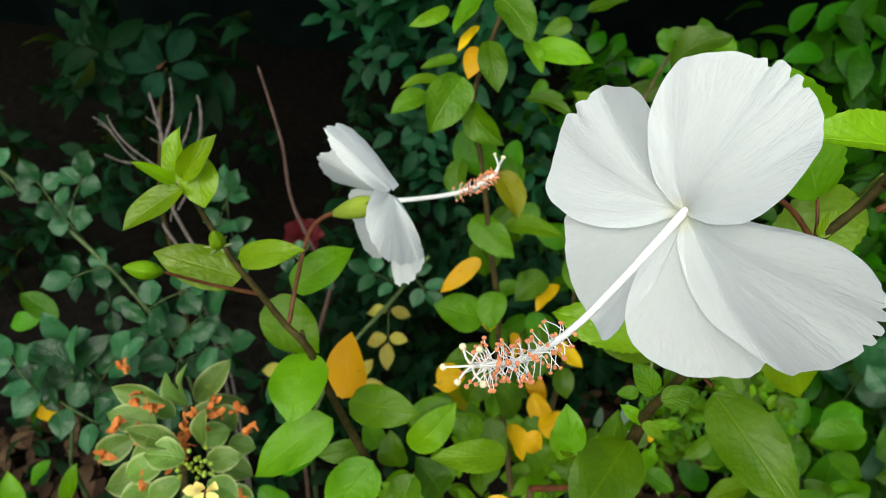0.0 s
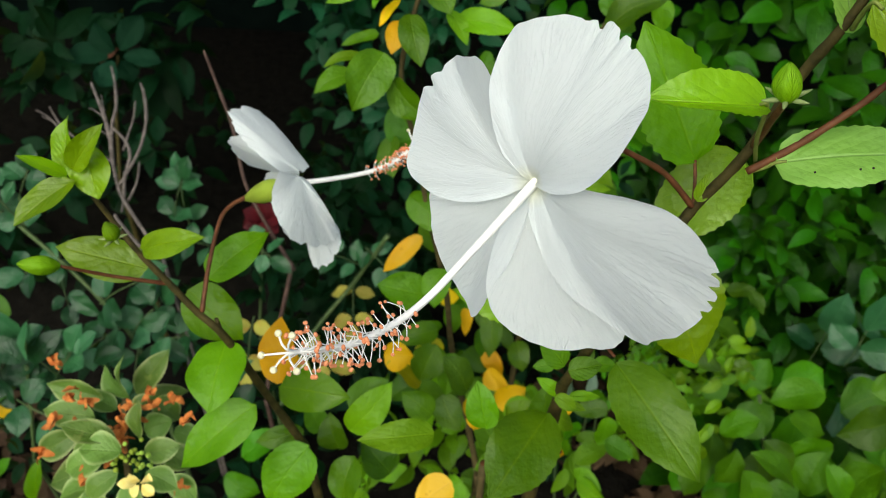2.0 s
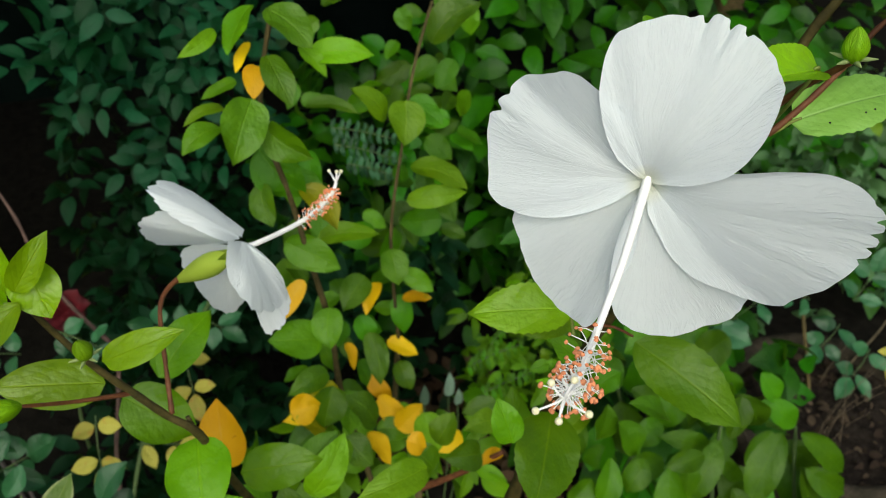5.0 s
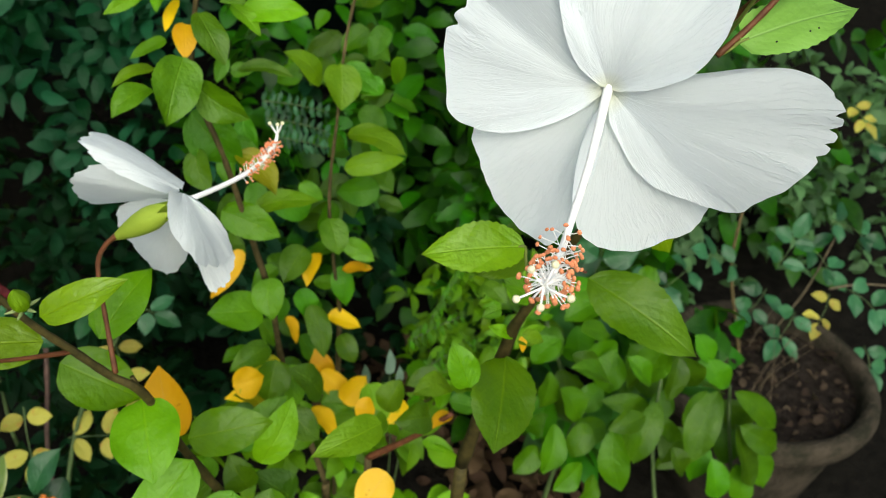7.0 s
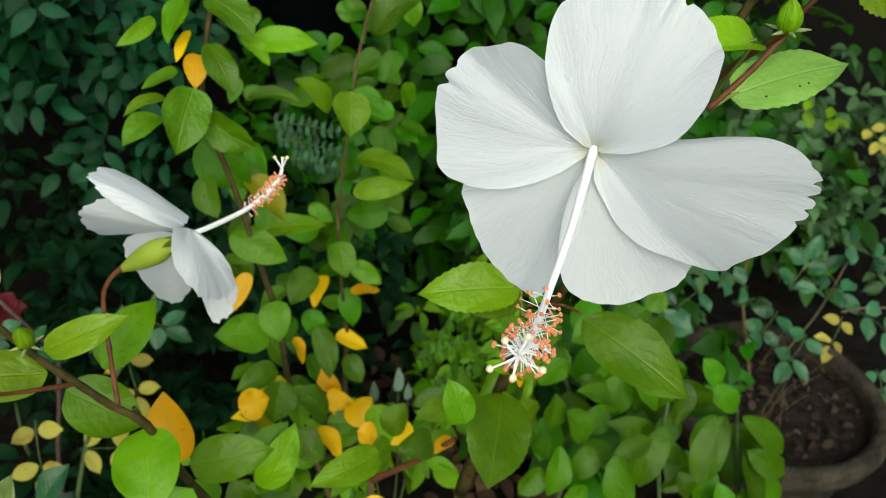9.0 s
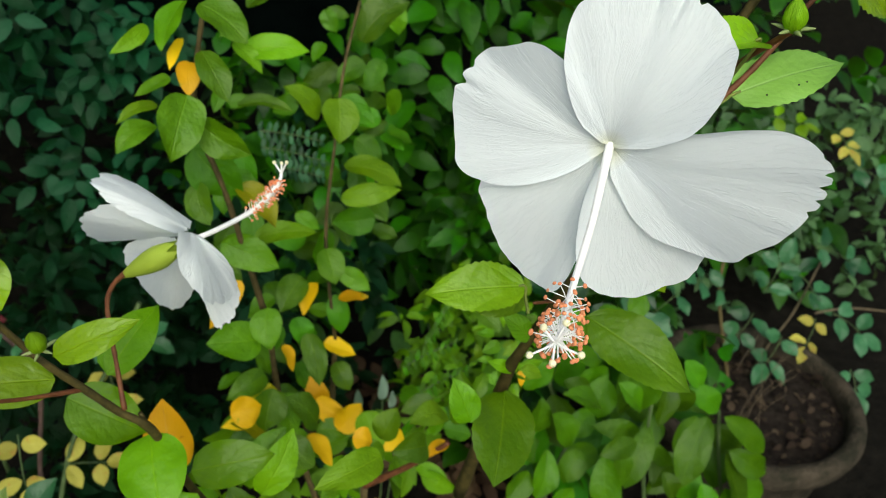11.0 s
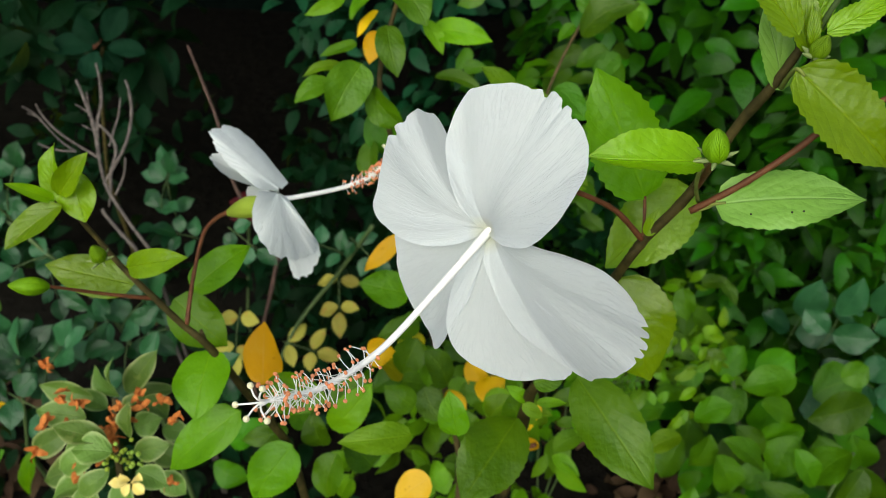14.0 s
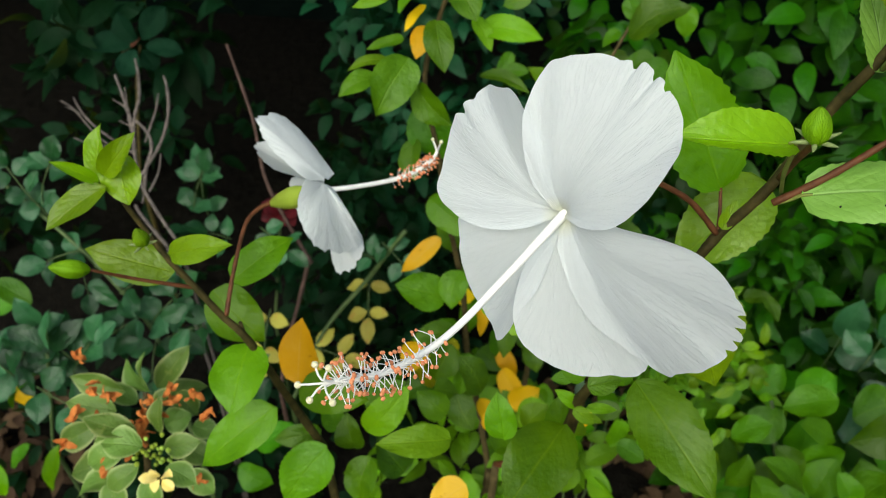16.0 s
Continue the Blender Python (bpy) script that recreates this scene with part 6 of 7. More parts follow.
leaf(shrub2, (0.6239, 0.7852, 0.6020), (0.5378, 0.7735, 0.5769), 0.0616, DEEP, peak=0.5)
leaf(shrub2, (0.5457, 0.7810, 0.5458), (0.4738, 0.7712, 0.5246), 0.0535, DEEP, peak=0.5)
leaf(shrub2, (0.4544, 0.7898, 0.5174), (0.4595, 0.7505, 0.4329), 0.0616, DEEP, peak=0.5)
leaf(shrub2, (0.3738, 0.7275, 0.5256), (0.3995, 0.7481, 0.5698), 0.0472, DEEP, peak=0.5)
leaf(shrub2, (0.5024, 0.7365, 0.4975), (0.5256, 0.7630, 0.5544), 0.0512, DEEP, peak=0.5)
leaf(shrub2, (0.5938, 0.7481, 0.4752), (0.5670, 0.7778, 0.5388), 0.0570, DEEP, peak=0.5)
leaf(shrub2, (0.6508, 0.7705, 0.4759), (0.6258, 0.7930, 0.5240), 0.0496, DEEP, peak=0.5)
leaf(shrub2, (0.3738, 0.7565, 0.5878), (0.4252, 0.7665, 0.6093), 0.0389, DEEP, peak=0.5)
leaf(shrub2, (0.4714, 0.7836, 0.5986), (0.5219, 0.7739, 0.5777), 0.0395, DEEP, peak=0.5)
leaf(shrub2, (0.3743, 0.7734, 0.5295), (0.3487, 0.7463, 0.4713), 0.0409, DEEP, peak=0.5)
leaf(shrub2, (0.4119, 0.7650, 0.4641), (0.3995, 0.7491, 0.4299), 0.0503, DEEP, peak=0.5)
leaf(shrub2, (0.5649, 0.7854, 0.6498), (0.6002, 0.7931, 0.6663), 0.0383, DEEP, peak=0.5)
leaflets(potrose, (0.6493, 0.9899, 0.4969), (0.6672, 1.0001, 0.5661), 1, 0.0656, 0.0487, ROSE, seed=120)
leaflets(potrose, (0.6474, 0.9686, 0.4512), (0.6684, 0.9461, 0.4502), 1, 0.0662, 0.0491, ROSE, seed=121)
leaflets(potrose, (0.7112, 0.9743, 0.4634), (0.7421, 0.9478, 0.4537), 1, 0.0660, 0.0490, ROSE, seed=122)
leaflets(potrose, (0.7486, 1.0335, 0.4720), (0.7579, 1.0401, 0.5334), 1, 0.0679, 0.0504, ROSE, seed=123)
leaflets(potrose, (0.6363, 1.0684, 0.4284), (0.6495, 1.0758, 0.4918), 1, 0.0705, 0.0524, ROSE, seed=124)

# ---- rosette plant, far left, coloured dark for its shade ----
rosette = thing("rosette_plant", (-0.6, 1.6, 0), "blue-green plant with a rosette of broad leaves, shade put into their colour", "plant")
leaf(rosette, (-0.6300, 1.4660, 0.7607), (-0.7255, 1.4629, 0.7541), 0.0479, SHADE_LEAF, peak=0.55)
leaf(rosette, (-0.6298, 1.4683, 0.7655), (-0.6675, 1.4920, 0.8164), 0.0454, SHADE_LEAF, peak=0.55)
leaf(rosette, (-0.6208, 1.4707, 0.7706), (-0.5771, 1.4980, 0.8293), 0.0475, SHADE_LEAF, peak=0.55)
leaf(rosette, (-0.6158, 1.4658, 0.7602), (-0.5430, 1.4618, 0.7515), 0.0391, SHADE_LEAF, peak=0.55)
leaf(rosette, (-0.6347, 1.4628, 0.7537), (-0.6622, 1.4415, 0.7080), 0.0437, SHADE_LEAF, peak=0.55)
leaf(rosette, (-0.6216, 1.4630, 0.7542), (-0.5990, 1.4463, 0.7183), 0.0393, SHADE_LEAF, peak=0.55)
leaf(rosette, (-0.6602, 1.4596, 0.7469), (-0.6229, 1.4720, 0.7734), 0.0217, RUST, peak=0.55)
stem(rosette, 'stalk', [(-0.6294, 1.4755, 0.7573), (-0.6484, 1.4716, 0.6779), (-0.6699, 1.4447, 0.4782)], [0.003, 0.004], BARK)

# ---- fern behind the bush ----
fern = thing("fern", (0.15, 1.2, 0), "dark green fern fronds with narrow leaflets", "fern")
leaf(fern, (0.0886, 1.0248, 0.9265), (0.0953, 1.0299, 0.9375), 0.0066, ROSE, name="leaflet")
leaf(fern, (0.0886, 1.0248, 0.9265), (0.0908, 1.0191, 0.9143), 0.0067, ROSE, name="leaflet")
leaf(fern, (0.0984, 1.0234, 0.9235), (0.1053, 1.0291, 0.9357), 0.0067, ROSE, name="leaflet")
leaf(fern, (0.0984, 1.0234, 0.9235), (0.1004, 1.0171, 0.9101), 0.0067, ROSE, name="leaflet")
leaf(fern, (0.1083, 1.0220, 0.9205), (0.1154, 1.0282, 0.9339), 0.0067, ROSE, name="leaflet")
leaf(fern, (0.1083, 1.0220, 0.9205), (0.1100, 1.0152, 0.9059), 0.0067, ROSE, name="leaflet")
leaf(fern, (0.1182, 1.0206, 0.9175), (0.1253, 1.0267, 0.9307), 0.0067, ROSE, name="leaflet")
leaf(fern, (0.1182, 1.0206, 0.9175), (0.1201, 1.0138, 0.9030), 0.0067, ROSE, name="leaflet")
leaf(fern, (0.1282, 1.0191, 0.9144), (0.1351, 1.0248, 0.9265), 0.0067, ROSE, name="leaflet")
leaf(fern, (0.1282, 1.0191, 0.9144), (0.1303, 1.0129, 0.9010), 0.0068, ROSE, name="leaflet")
leaf(fern, (0.1383, 1.0177, 0.9114), (0.1450, 1.0228, 0.9223), 0.0068, ROSE, name="leaflet")
leaf(fern, (0.1383, 1.0177, 0.9114), (0.1407, 1.0120, 0.8991), 0.0068, ROSE, name="leaflet")
leaf(fern, (0.1485, 1.0163, 0.9082), (0.1550, 1.0209, 0.9181), 0.0068, ROSE, name="leaflet")
leaf(fern, (0.1485, 1.0163, 0.9082), (0.1511, 1.0111, 0.8971), 0.0068, ROSE, name="leaflet")
leaf(fern, (0.1587, 1.0148, 0.9051), (0.1650, 1.0189, 0.9138), 0.0068, ROSE, name="leaflet")
leaf(fern, (0.1587, 1.0148, 0.9051), (0.1616, 1.0101, 0.8951), 0.0068, ROSE, name="leaflet")
leaf(fern, (0.1690, 1.0133, 0.9020), (0.1752, 1.0169, 0.9095), 0.0068, ROSE, name="leaflet")
leaf(fern, (0.1690, 1.0133, 0.9020), (0.1722, 1.0092, 0.8931), 0.0069, ROSE, name="leaflet")
stem(fern, 'frond_rib', [(0.0886, 1.0248, 0.9265), (0.1286, 1.0201, 0.9164), (0.1690, 1.0133, 0.9020)], [0.00136, 0.00105], GREEN_STEM, sides=5, n=3)
leaf(fern, (0.0885, 1.0154, 0.9064), (0.0952, 1.0206, 0.9175), 0.0067, ROSE, name="leaflet")
leaf(fern, (0.0885, 1.0154, 0.9064), (0.0906, 1.0096, 0.8941), 0.0067, ROSE, name="leaflet")
leaf(fern, (0.0978, 1.0138, 0.9030), (0.1047, 1.0195, 0.9152), 0.0067, ROSE, name="leaflet")
leaf(fern, (0.0978, 1.0138, 0.9030), (0.0997, 1.0075, 0.8894), 0.0067, ROSE, name="leaflet")
leaf(fern, (0.1071, 1.0122, 0.8995), (0.1143, 1.0185, 0.9130), 0.0067, ROSE, name="leaflet")
leaf(fern, (0.1071, 1.0122, 0.8995), (0.1089, 1.0053, 0.8847), 0.0067, ROSE, name="leaflet")
leaf(fern, (0.1165, 1.0106, 0.8961), (0.1237, 1.0168, 0.9093), 0.0067, ROSE, name="leaflet")
leaf(fern, (0.1165, 1.0106, 0.8961), (0.1184, 1.0038, 0.8814), 0.0068, ROSE, name="leaflet")
leaf(fern, (0.1260, 1.0089, 0.8926), (0.1330, 1.0146, 0.9047), 0.0068, ROSE, name="leaflet")
leaf(fern, (0.1260, 1.0089, 0.8926), (0.1281, 1.0026, 0.8790), 0.0068, ROSE, name="leaflet")
leaf(fern, (0.1356, 1.0073, 0.8890), (0.1423, 1.0124, 0.9001), 0.0068, ROSE, name="leaflet")
leaf(fern, (0.1356, 1.0073, 0.8890), (0.1379, 1.0015, 0.8766), 0.0068, ROSE, name="leaflet")
leaf(fern, (0.1452, 1.0056, 0.8855), (0.1518, 1.0103, 0.8954), 0.0068, ROSE, name="leaflet")
leaf(fern, (0.1452, 1.0056, 0.8855), (0.1478, 1.0004, 0.8742), 0.0068, ROSE, name="leaflet")
leaf(fern, (0.1549, 1.0040, 0.8819), (0.1613, 1.0081, 0.8907), 0.0068, ROSE, name="leaflet")
leaf(fern, (0.1549, 1.0040, 0.8819), (0.1578, 0.9992, 0.8718), 0.0069, ROSE, name="leaflet")
leaf(fern, (0.1647, 1.0023, 0.8783), (0.1708, 1.0058, 0.8859), 0.0069, ROSE, name="leaflet")
leaf(fern, (0.1647, 1.0023, 0.8783), (0.1678, 0.9981, 0.8693), 0.0069, ROSE, name="leaflet")
stem(fern, 'frond_rib', [(0.0885, 1.0154, 0.9064), (0.1264, 1.0099, 0.8946), (0.1647, 1.0023, 0.8783)], [0.00136, 0.00105], GREEN_STEM, sides=5, n=3)
leaf(fern, (0.1025, 1.0034, 0.8806), (0.1093, 1.0086, 0.8918), 0.0067, ROSE, name="leaflet")
leaf(fern, (0.1025, 1.0034, 0.8806), (0.1047, 0.9975, 0.8680), 0.0067, ROSE, name="leaflet")
leaf(fern, (0.1097, 1.0021, 0.8778), (0.1167, 1.0078, 0.8902), 0.0068, ROSE, name="leaflet")
leaf(fern, (0.1097, 1.0021, 0.8778), (0.1117, 0.9956, 0.8640), 0.0068, ROSE, name="leaflet")
leaf(fern, (0.1169, 1.0008, 0.8750), (0.1241, 1.0071, 0.8886), 0.0068, ROSE, name="leaflet")
leaf(fern, (0.1169, 1.0008, 0.8750), (0.1187, 0.9938, 0.8600), 0.0068, ROSE, name="leaflet")
leaf(fern, (0.1241, 0.9994, 0.8722), (0.1313, 1.0057, 0.8856), 0.0068, ROSE, name="leaflet")
leaf(fern, (0.1241, 0.9994, 0.8722), (0.1260, 0.9925, 0.8574), 0.0068, ROSE, name="leaflet")
leaf(fern, (0.1314, 0.9981, 0.8694), (0.1384, 1.0038, 0.8816), 0.0068, ROSE, name="leaflet")
leaf(fern, (0.1314, 0.9981, 0.8694), (0.1335, 0.9918, 0.8557), 0.0068, ROSE, name="leaflet")
leaf(fern, (0.1387, 0.9968, 0.8665), (0.1455, 1.0020, 0.8776), 0.0068, ROSE, name="leaflet")
leaf(fern, (0.1387, 0.9968, 0.8665), (0.1411, 0.9910, 0.8540), 0.0068, ROSE, name="leaflet")
leaf(fern, (0.1461, 0.9955, 0.8636), (0.1527, 1.0001, 0.8736), 0.0069, ROSE, name="leaflet")
leaf(fern, (0.1461, 0.9955, 0.8636), (0.1487, 0.9902, 0.8523), 0.0069, ROSE, name="leaflet")
leaf(fern, (0.1535, 0.9941, 0.8608), (0.1599, 0.9982, 0.8695), 0.0069, ROSE, name="leaflet")
leaf(fern, (0.1535, 0.9941, 0.8608), (0.1564, 0.9893, 0.8505), 0.0069, ROSE, name="leaflet")
leaf(fern, (0.1609, 0.9928, 0.8579), (0.1671, 0.9963, 0.8655), 0.0069, ROSE, name="leaflet")
leaf(fern, (0.1609, 0.9928, 0.8579), (0.1641, 0.9885, 0.8488), 0.0069, ROSE, name="leaflet")
stem(fern, 'frond_rib', [(0.1025, 1.0034, 0.8806), (0.1318, 0.9991, 0.8714), (0.1609, 0.9928, 0.8579)], [0.00138, 0.00106], GREEN_STEM, sides=5, n=3)
leaf(fern, (0.2721, 0.8784, 0.6126), (0.2795, 0.8842, 0.6251), 0.0075, DARK, name="leaflet")
leaf(fern, (0.2721, 0.8784, 0.6126), (0.2751, 0.8715, 0.5977), 0.0075, DARK, name="leaflet")
leaf(fern, (0.2788, 0.8814, 0.6190), (0.2865, 0.8878, 0.6328), 0.0075, DARK, name="leaflet")
leaf(fern, (0.2788, 0.8814, 0.6190), (0.2817, 0.8738, 0.6028), 0.0075, DARK, name="leaflet")
leaf(fern, (0.2855, 0.8844, 0.6255), (0.2934, 0.8914, 0.6406), 0.0075, DARK, name="leaflet")
leaf(fern, (0.2855, 0.8844, 0.6255), (0.2882, 0.8762, 0.6079), 0.0075, DARK, name="leaflet")
leaf(fern, (0.2922, 0.8874, 0.6319), (0.3001, 0.8943, 0.6467), 0.0075, DARK, name="leaflet")
leaf(fern, (0.2922, 0.8874, 0.6319), (0.2950, 0.8793, 0.6146), 0.0075, DARK, name="leaflet")
leaf(fern, (0.2990, 0.8904, 0.6383), (0.3066, 0.8967, 0.6519), 0.0075, DARK, name="leaflet")
leaf(fern, (0.2990, 0.8904, 0.6383), (0.3020, 0.8830, 0.6224), 0.0075, DARK, name="leaflet")
leaf(fern, (0.3057, 0.8934, 0.6448), (0.3131, 0.8991, 0.6570), 0.0075, DARK, name="leaflet")
leaf(fern, (0.3057, 0.8934, 0.6448), (0.3090, 0.8866, 0.6302), 0.0075, DARK, name="leaflet")
leaf(fern, (0.3125, 0.8964, 0.6512), (0.3197, 0.9015, 0.6621), 0.0075, DARK, name="leaflet")
leaf(fern, (0.3125, 0.8964, 0.6512), (0.3159, 0.8903, 0.6380), 0.0075, DARK, name="leaflet")
leaf(fern, (0.3192, 0.8994, 0.6577), (0.3263, 0.9039, 0.6672), 0.0075, DARK, name="leaflet")
leaf(fern, (0.3192, 0.8994, 0.6577), (0.3229, 0.8939, 0.6459), 0.0075, DARK, name="leaflet")
leaf(fern, (0.3260, 0.9024, 0.6642), (0.3328, 0.9063, 0.6724), 0.0075, DARK, name="leaflet")
leaf(fern, (0.3260, 0.9024, 0.6642), (0.3300, 0.8976, 0.6537), 0.0075, DARK, name="leaflet")
stem(fern, 'frond_rib', [(0.2721, 0.8784, 0.6126), (0.2993, 0.8915, 0.6406), (0.3260, 0.9024, 0.6642)], [0.00153, 0.00115], GREEN_STEM, sides=5, n=3)
leaf(fern, (0.2324, 0.8679, 0.5902), (0.2398, 0.8737, 0.6025), 0.0074, DARK, name="leaflet")
leaf(fern, (0.2324, 0.8679, 0.5902), (0.2353, 0.8610, 0.5753), 0.0074, DARK, name="leaflet")
leaf(fern, (0.2427, 0.8686, 0.5917), (0.2504, 0.8750, 0.6054), 0.0074, DARK, name="leaflet")
leaf(fern, (0.2427, 0.8686, 0.5917), (0.2455, 0.8611, 0.5754), 0.0074, DARK, name="leaflet")
leaf(fern, (0.2531, 0.8694, 0.5932), (0.2610, 0.8764, 0.6083), 0.0074, DARK, name="leaflet")
leaf(fern, (0.2531, 0.8694, 0.5932), (0.2556, 0.8611, 0.5756), 0.0075, DARK, name="leaflet")
leaf(fern, (0.2635, 0.8701, 0.5947), (0.2714, 0.8770, 0.6096), 0.0075, DARK, name="leaflet")
leaf(fern, (0.2635, 0.8701, 0.5947), (0.2662, 0.8620, 0.5773), 0.0075, DARK, name="leaflet")
leaf(fern, (0.2740, 0.8708, 0.5963), (0.2816, 0.8771, 0.6098), 0.0075, DARK, name="leaflet")
leaf(fern, (0.2740, 0.8708, 0.5963), (0.2769, 0.8633, 0.5802), 0.0075, DARK, name="leaflet")
leaf(fern, (0.2845, 0.8715, 0.5978), (0.2920, 0.8772, 0.6100), 0.0075, DARK, name="leaflet")
leaf(fern, (0.2845, 0.8715, 0.5978), (0.2877, 0.8646, 0.5830), 0.0075, DARK, name="leaflet")
leaf(fern, (0.2951, 0.8722, 0.5994), (0.3024, 0.8773, 0.6103), 0.0075, DARK, name="leaflet")
leaf(fern, (0.2951, 0.8722, 0.5994), (0.2985, 0.8660, 0.5859), 0.0075, DARK, name="leaflet")
leaf(fern, (0.3057, 0.8730, 0.6009), (0.3128, 0.8774, 0.6105), 0.0076, DARK, name="leaflet")
leaf(fern, (0.3057, 0.8730, 0.6009), (0.3094, 0.8673, 0.5888), 0.0076, DARK, name="leaflet")
leaf(fern, (0.3165, 0.8737, 0.6025), (0.3233, 0.8775, 0.6107), 0.0076, DARK, name="leaflet")
leaf(fern, (0.3165, 0.8737, 0.6025), (0.3204, 0.8687, 0.5917), 0.0076, DARK, name="leaflet")
stem(fern, 'frond_rib', [(0.2324, 0.8679, 0.5902), (0.2744, 0.8719, 0.5986), (0.3165, 0.8737, 0.6025)], [0.00152, 0.00116], GREEN_STEM, sides=5, n=3)
leaf(fern, (0.2434, 0.8480, 0.5475), (0.2508, 0.8539, 0.5600), 0.0075, DARK, name="leaflet")
leaf(fern, (0.2434, 0.8480, 0.5475), (0.2463, 0.8410, 0.5323), 0.0075, DARK, name="leaflet")
leaf(fern, (0.2538, 0.8487, 0.5489), (0.2615, 0.8552, 0.5628), 0.0075, DARK, name="leaflet")
leaf(fern, (0.2538, 0.8487, 0.5489), (0.2566, 0.8410, 0.5323), 0.0075, DARK, name="leaflet")
leaf(fern, (0.2643, 0.8494, 0.5503), (0.2723, 0.8565, 0.5656), 0.0075, DARK, name="leaflet")
leaf(fern, (0.2643, 0.8494, 0.5503), (0.2669, 0.8410, 0.5323), 0.0075, DARK, name="leaflet")
leaf(fern, (0.2749, 0.8500, 0.5517), (0.2828, 0.8570, 0.5668), 0.0076, DARK, name="leaflet")
leaf(fern, (0.2749, 0.8500, 0.5517), (0.2776, 0.8417, 0.5340), 0.0076, DARK, name="leaflet")
leaf(fern, (0.2855, 0.8507, 0.5532), (0.2932, 0.8571, 0.5669), 0.0076, DARK, name="leaflet")
leaf(fern, (0.2855, 0.8507, 0.5532), (0.2885, 0.8430, 0.5368), 0.0076, DARK, name="leaflet")
leaf(fern, (0.2962, 0.8514, 0.5546), (0.3037, 0.8571, 0.5670), 0.0076, DARK, name="leaflet")
leaf(fern, (0.2962, 0.8514, 0.5546), (0.2994, 0.8443, 0.5395), 0.0076, DARK, name="leaflet")
leaf(fern, (0.3069, 0.8520, 0.5561), (0.3143, 0.8572, 0.5671), 0.0076, DARK, name="leaflet")
leaf(fern, (0.3069, 0.8520, 0.5561), (0.3104, 0.8456, 0.5423), 0.0076, DARK, name="leaflet")
leaf(fern, (0.3177, 0.8527, 0.5575), (0.3249, 0.8572, 0.5672), 0.0076, DARK, name="leaflet")
leaf(fern, (0.3177, 0.8527, 0.5575), (0.3215, 0.8469, 0.5452), 0.0077, DARK, name="leaflet")
leaf(fern, (0.3286, 0.8534, 0.5590), (0.3355, 0.8573, 0.5673), 0.0077, DARK, name="leaflet")
leaf(fern, (0.3286, 0.8534, 0.5590), (0.3326, 0.8483, 0.5480), 0.0077, DARK, name="leaflet")
stem(fern, 'frond_rib', [(0.2434, 0.8480, 0.5475), (0.2859, 0.8518, 0.5555), (0.3286, 0.8534, 0.5590)], [0.00153, 0.00117], GREEN_STEM, sides=5, n=3)

# ---- pale shoots in the shade under the bush ----
sage = thing("pale_shoots", (0.24, 1.0, 0), "pale grey-green pointed shoots in the shade", "plant")
for tip, tall, wide in (((0.252, 0.989, 0.464), 0.062, 0.019), ((0.222, 1.029, 0.407), 0.055, 0.017), ((0.268, 0.985, 0.425), 0.045, 0.014)):
    tip = Vector(tip)
    foot = tip + Vector((0.002, 0.006, -tall))
    leaf(sage, foot, tip, wide, SAGE, roll=0, arch=0.03, fold=0.3, peak=0.4)
    stem(sage, 'stalk', [(0.24, 1.0, -0.02), (foot.x, foot.y, foot.z * 0.5), foot], [0.002, 0.0015], GREEN_STEM, sides=6)

# ---- red flower in the shade ----
redflower = thing("red_flower", (-0.3, 1.4, 0), "dark red flower behind the white one, darkened further in colour for shade", "flower")
leaf(redflower, (-0.3181, 1.1976, 0.5873), (-0.2752, 1.1836, 0.6046), 0.0329, RED_PETAL, name="petal", peak=0.6)
leaf(redflower, (-0.3181, 1.1976, 0.5873), (-0.2896, 1.1723, 0.5803), 0.0330, RED_PETAL, name="petal", peak=0.6)
leaf(redflower, (-0.3181, 1.1976, 0.5873), (-0.3224, 1.1688, 0.5729), 0.0330, RED_PETAL, name="petal", peak=0.6)
leaf(redflower, (-0.3181, 1.1976, 0.5873), (-0.3487, 1.1760, 0.5883), 0.0330, RED_PETAL, name="petal", peak=0.6)
leaf(redflower, (-0.3181, 1.1976, 0.5873), (-0.3484, 1.1883, 0.6145), 0.0329, RED_PETAL, name="petal", peak=0.6)
leaf(redflower, (-0.3181, 1.1976, 0.5873), (-0.3220, 1.1963, 0.6318), 0.0329, RED_PETAL, name="petal", peak=0.6)
leaf(redflower, (-0.3181, 1.1976, 0.5873), (-0.2895, 1.1941, 0.6272), 0.0329, RED_PETAL, name="petal", peak=0.6)
stem(redflower, 'stalk', [(-0.3203, 1.2046, 0.5786), (-0.3283, 1.1884, 0.4966), (-0.3362, 1.1501, 0.3672)], [0.00271, 0.00287], GREEN_STEM)

# ---- low plants, lower left ----
lowplant = thing("low_plant", (-0.4, 0.95, 0), "low plant with broad dull blue-green leaves", "plant")
leaf(lowplant, (-0.5225, 0.7455, 0.6824), (-0.5669, 0.7561, 0.7052), 0.0311, ROSE, peak=0.5)
leaf(lowplant, (-0.5301, 0.7676, 0.6590), (-0.4815, 0.7873, 0.7012), 0.0293, ROSE, peak=0.5)
leaf(lowplant, (-0.5499, 0.7843, 0.6237), (-0.6158, 0.7704, 0.5939), 0.0305, ROSE, peak=0.5)
leaf(lowplant, (-0.5566, 0.8081, 0.6039), (-0.5015, 0.7947, 0.5752), 0.0367, ROSE, peak=0.5)
leaf(lowplant, (-0.5150, 0.7456, 0.6828), (-0.5115, 0.7687, 0.7323), 0.0272, ROSE, peak=0.5)
leaf(lowplant, (-0.5477, 0.7535, 0.6286), (-0.5824, 0.7317, 0.5819), 0.0298, DARK, peak=0.5)
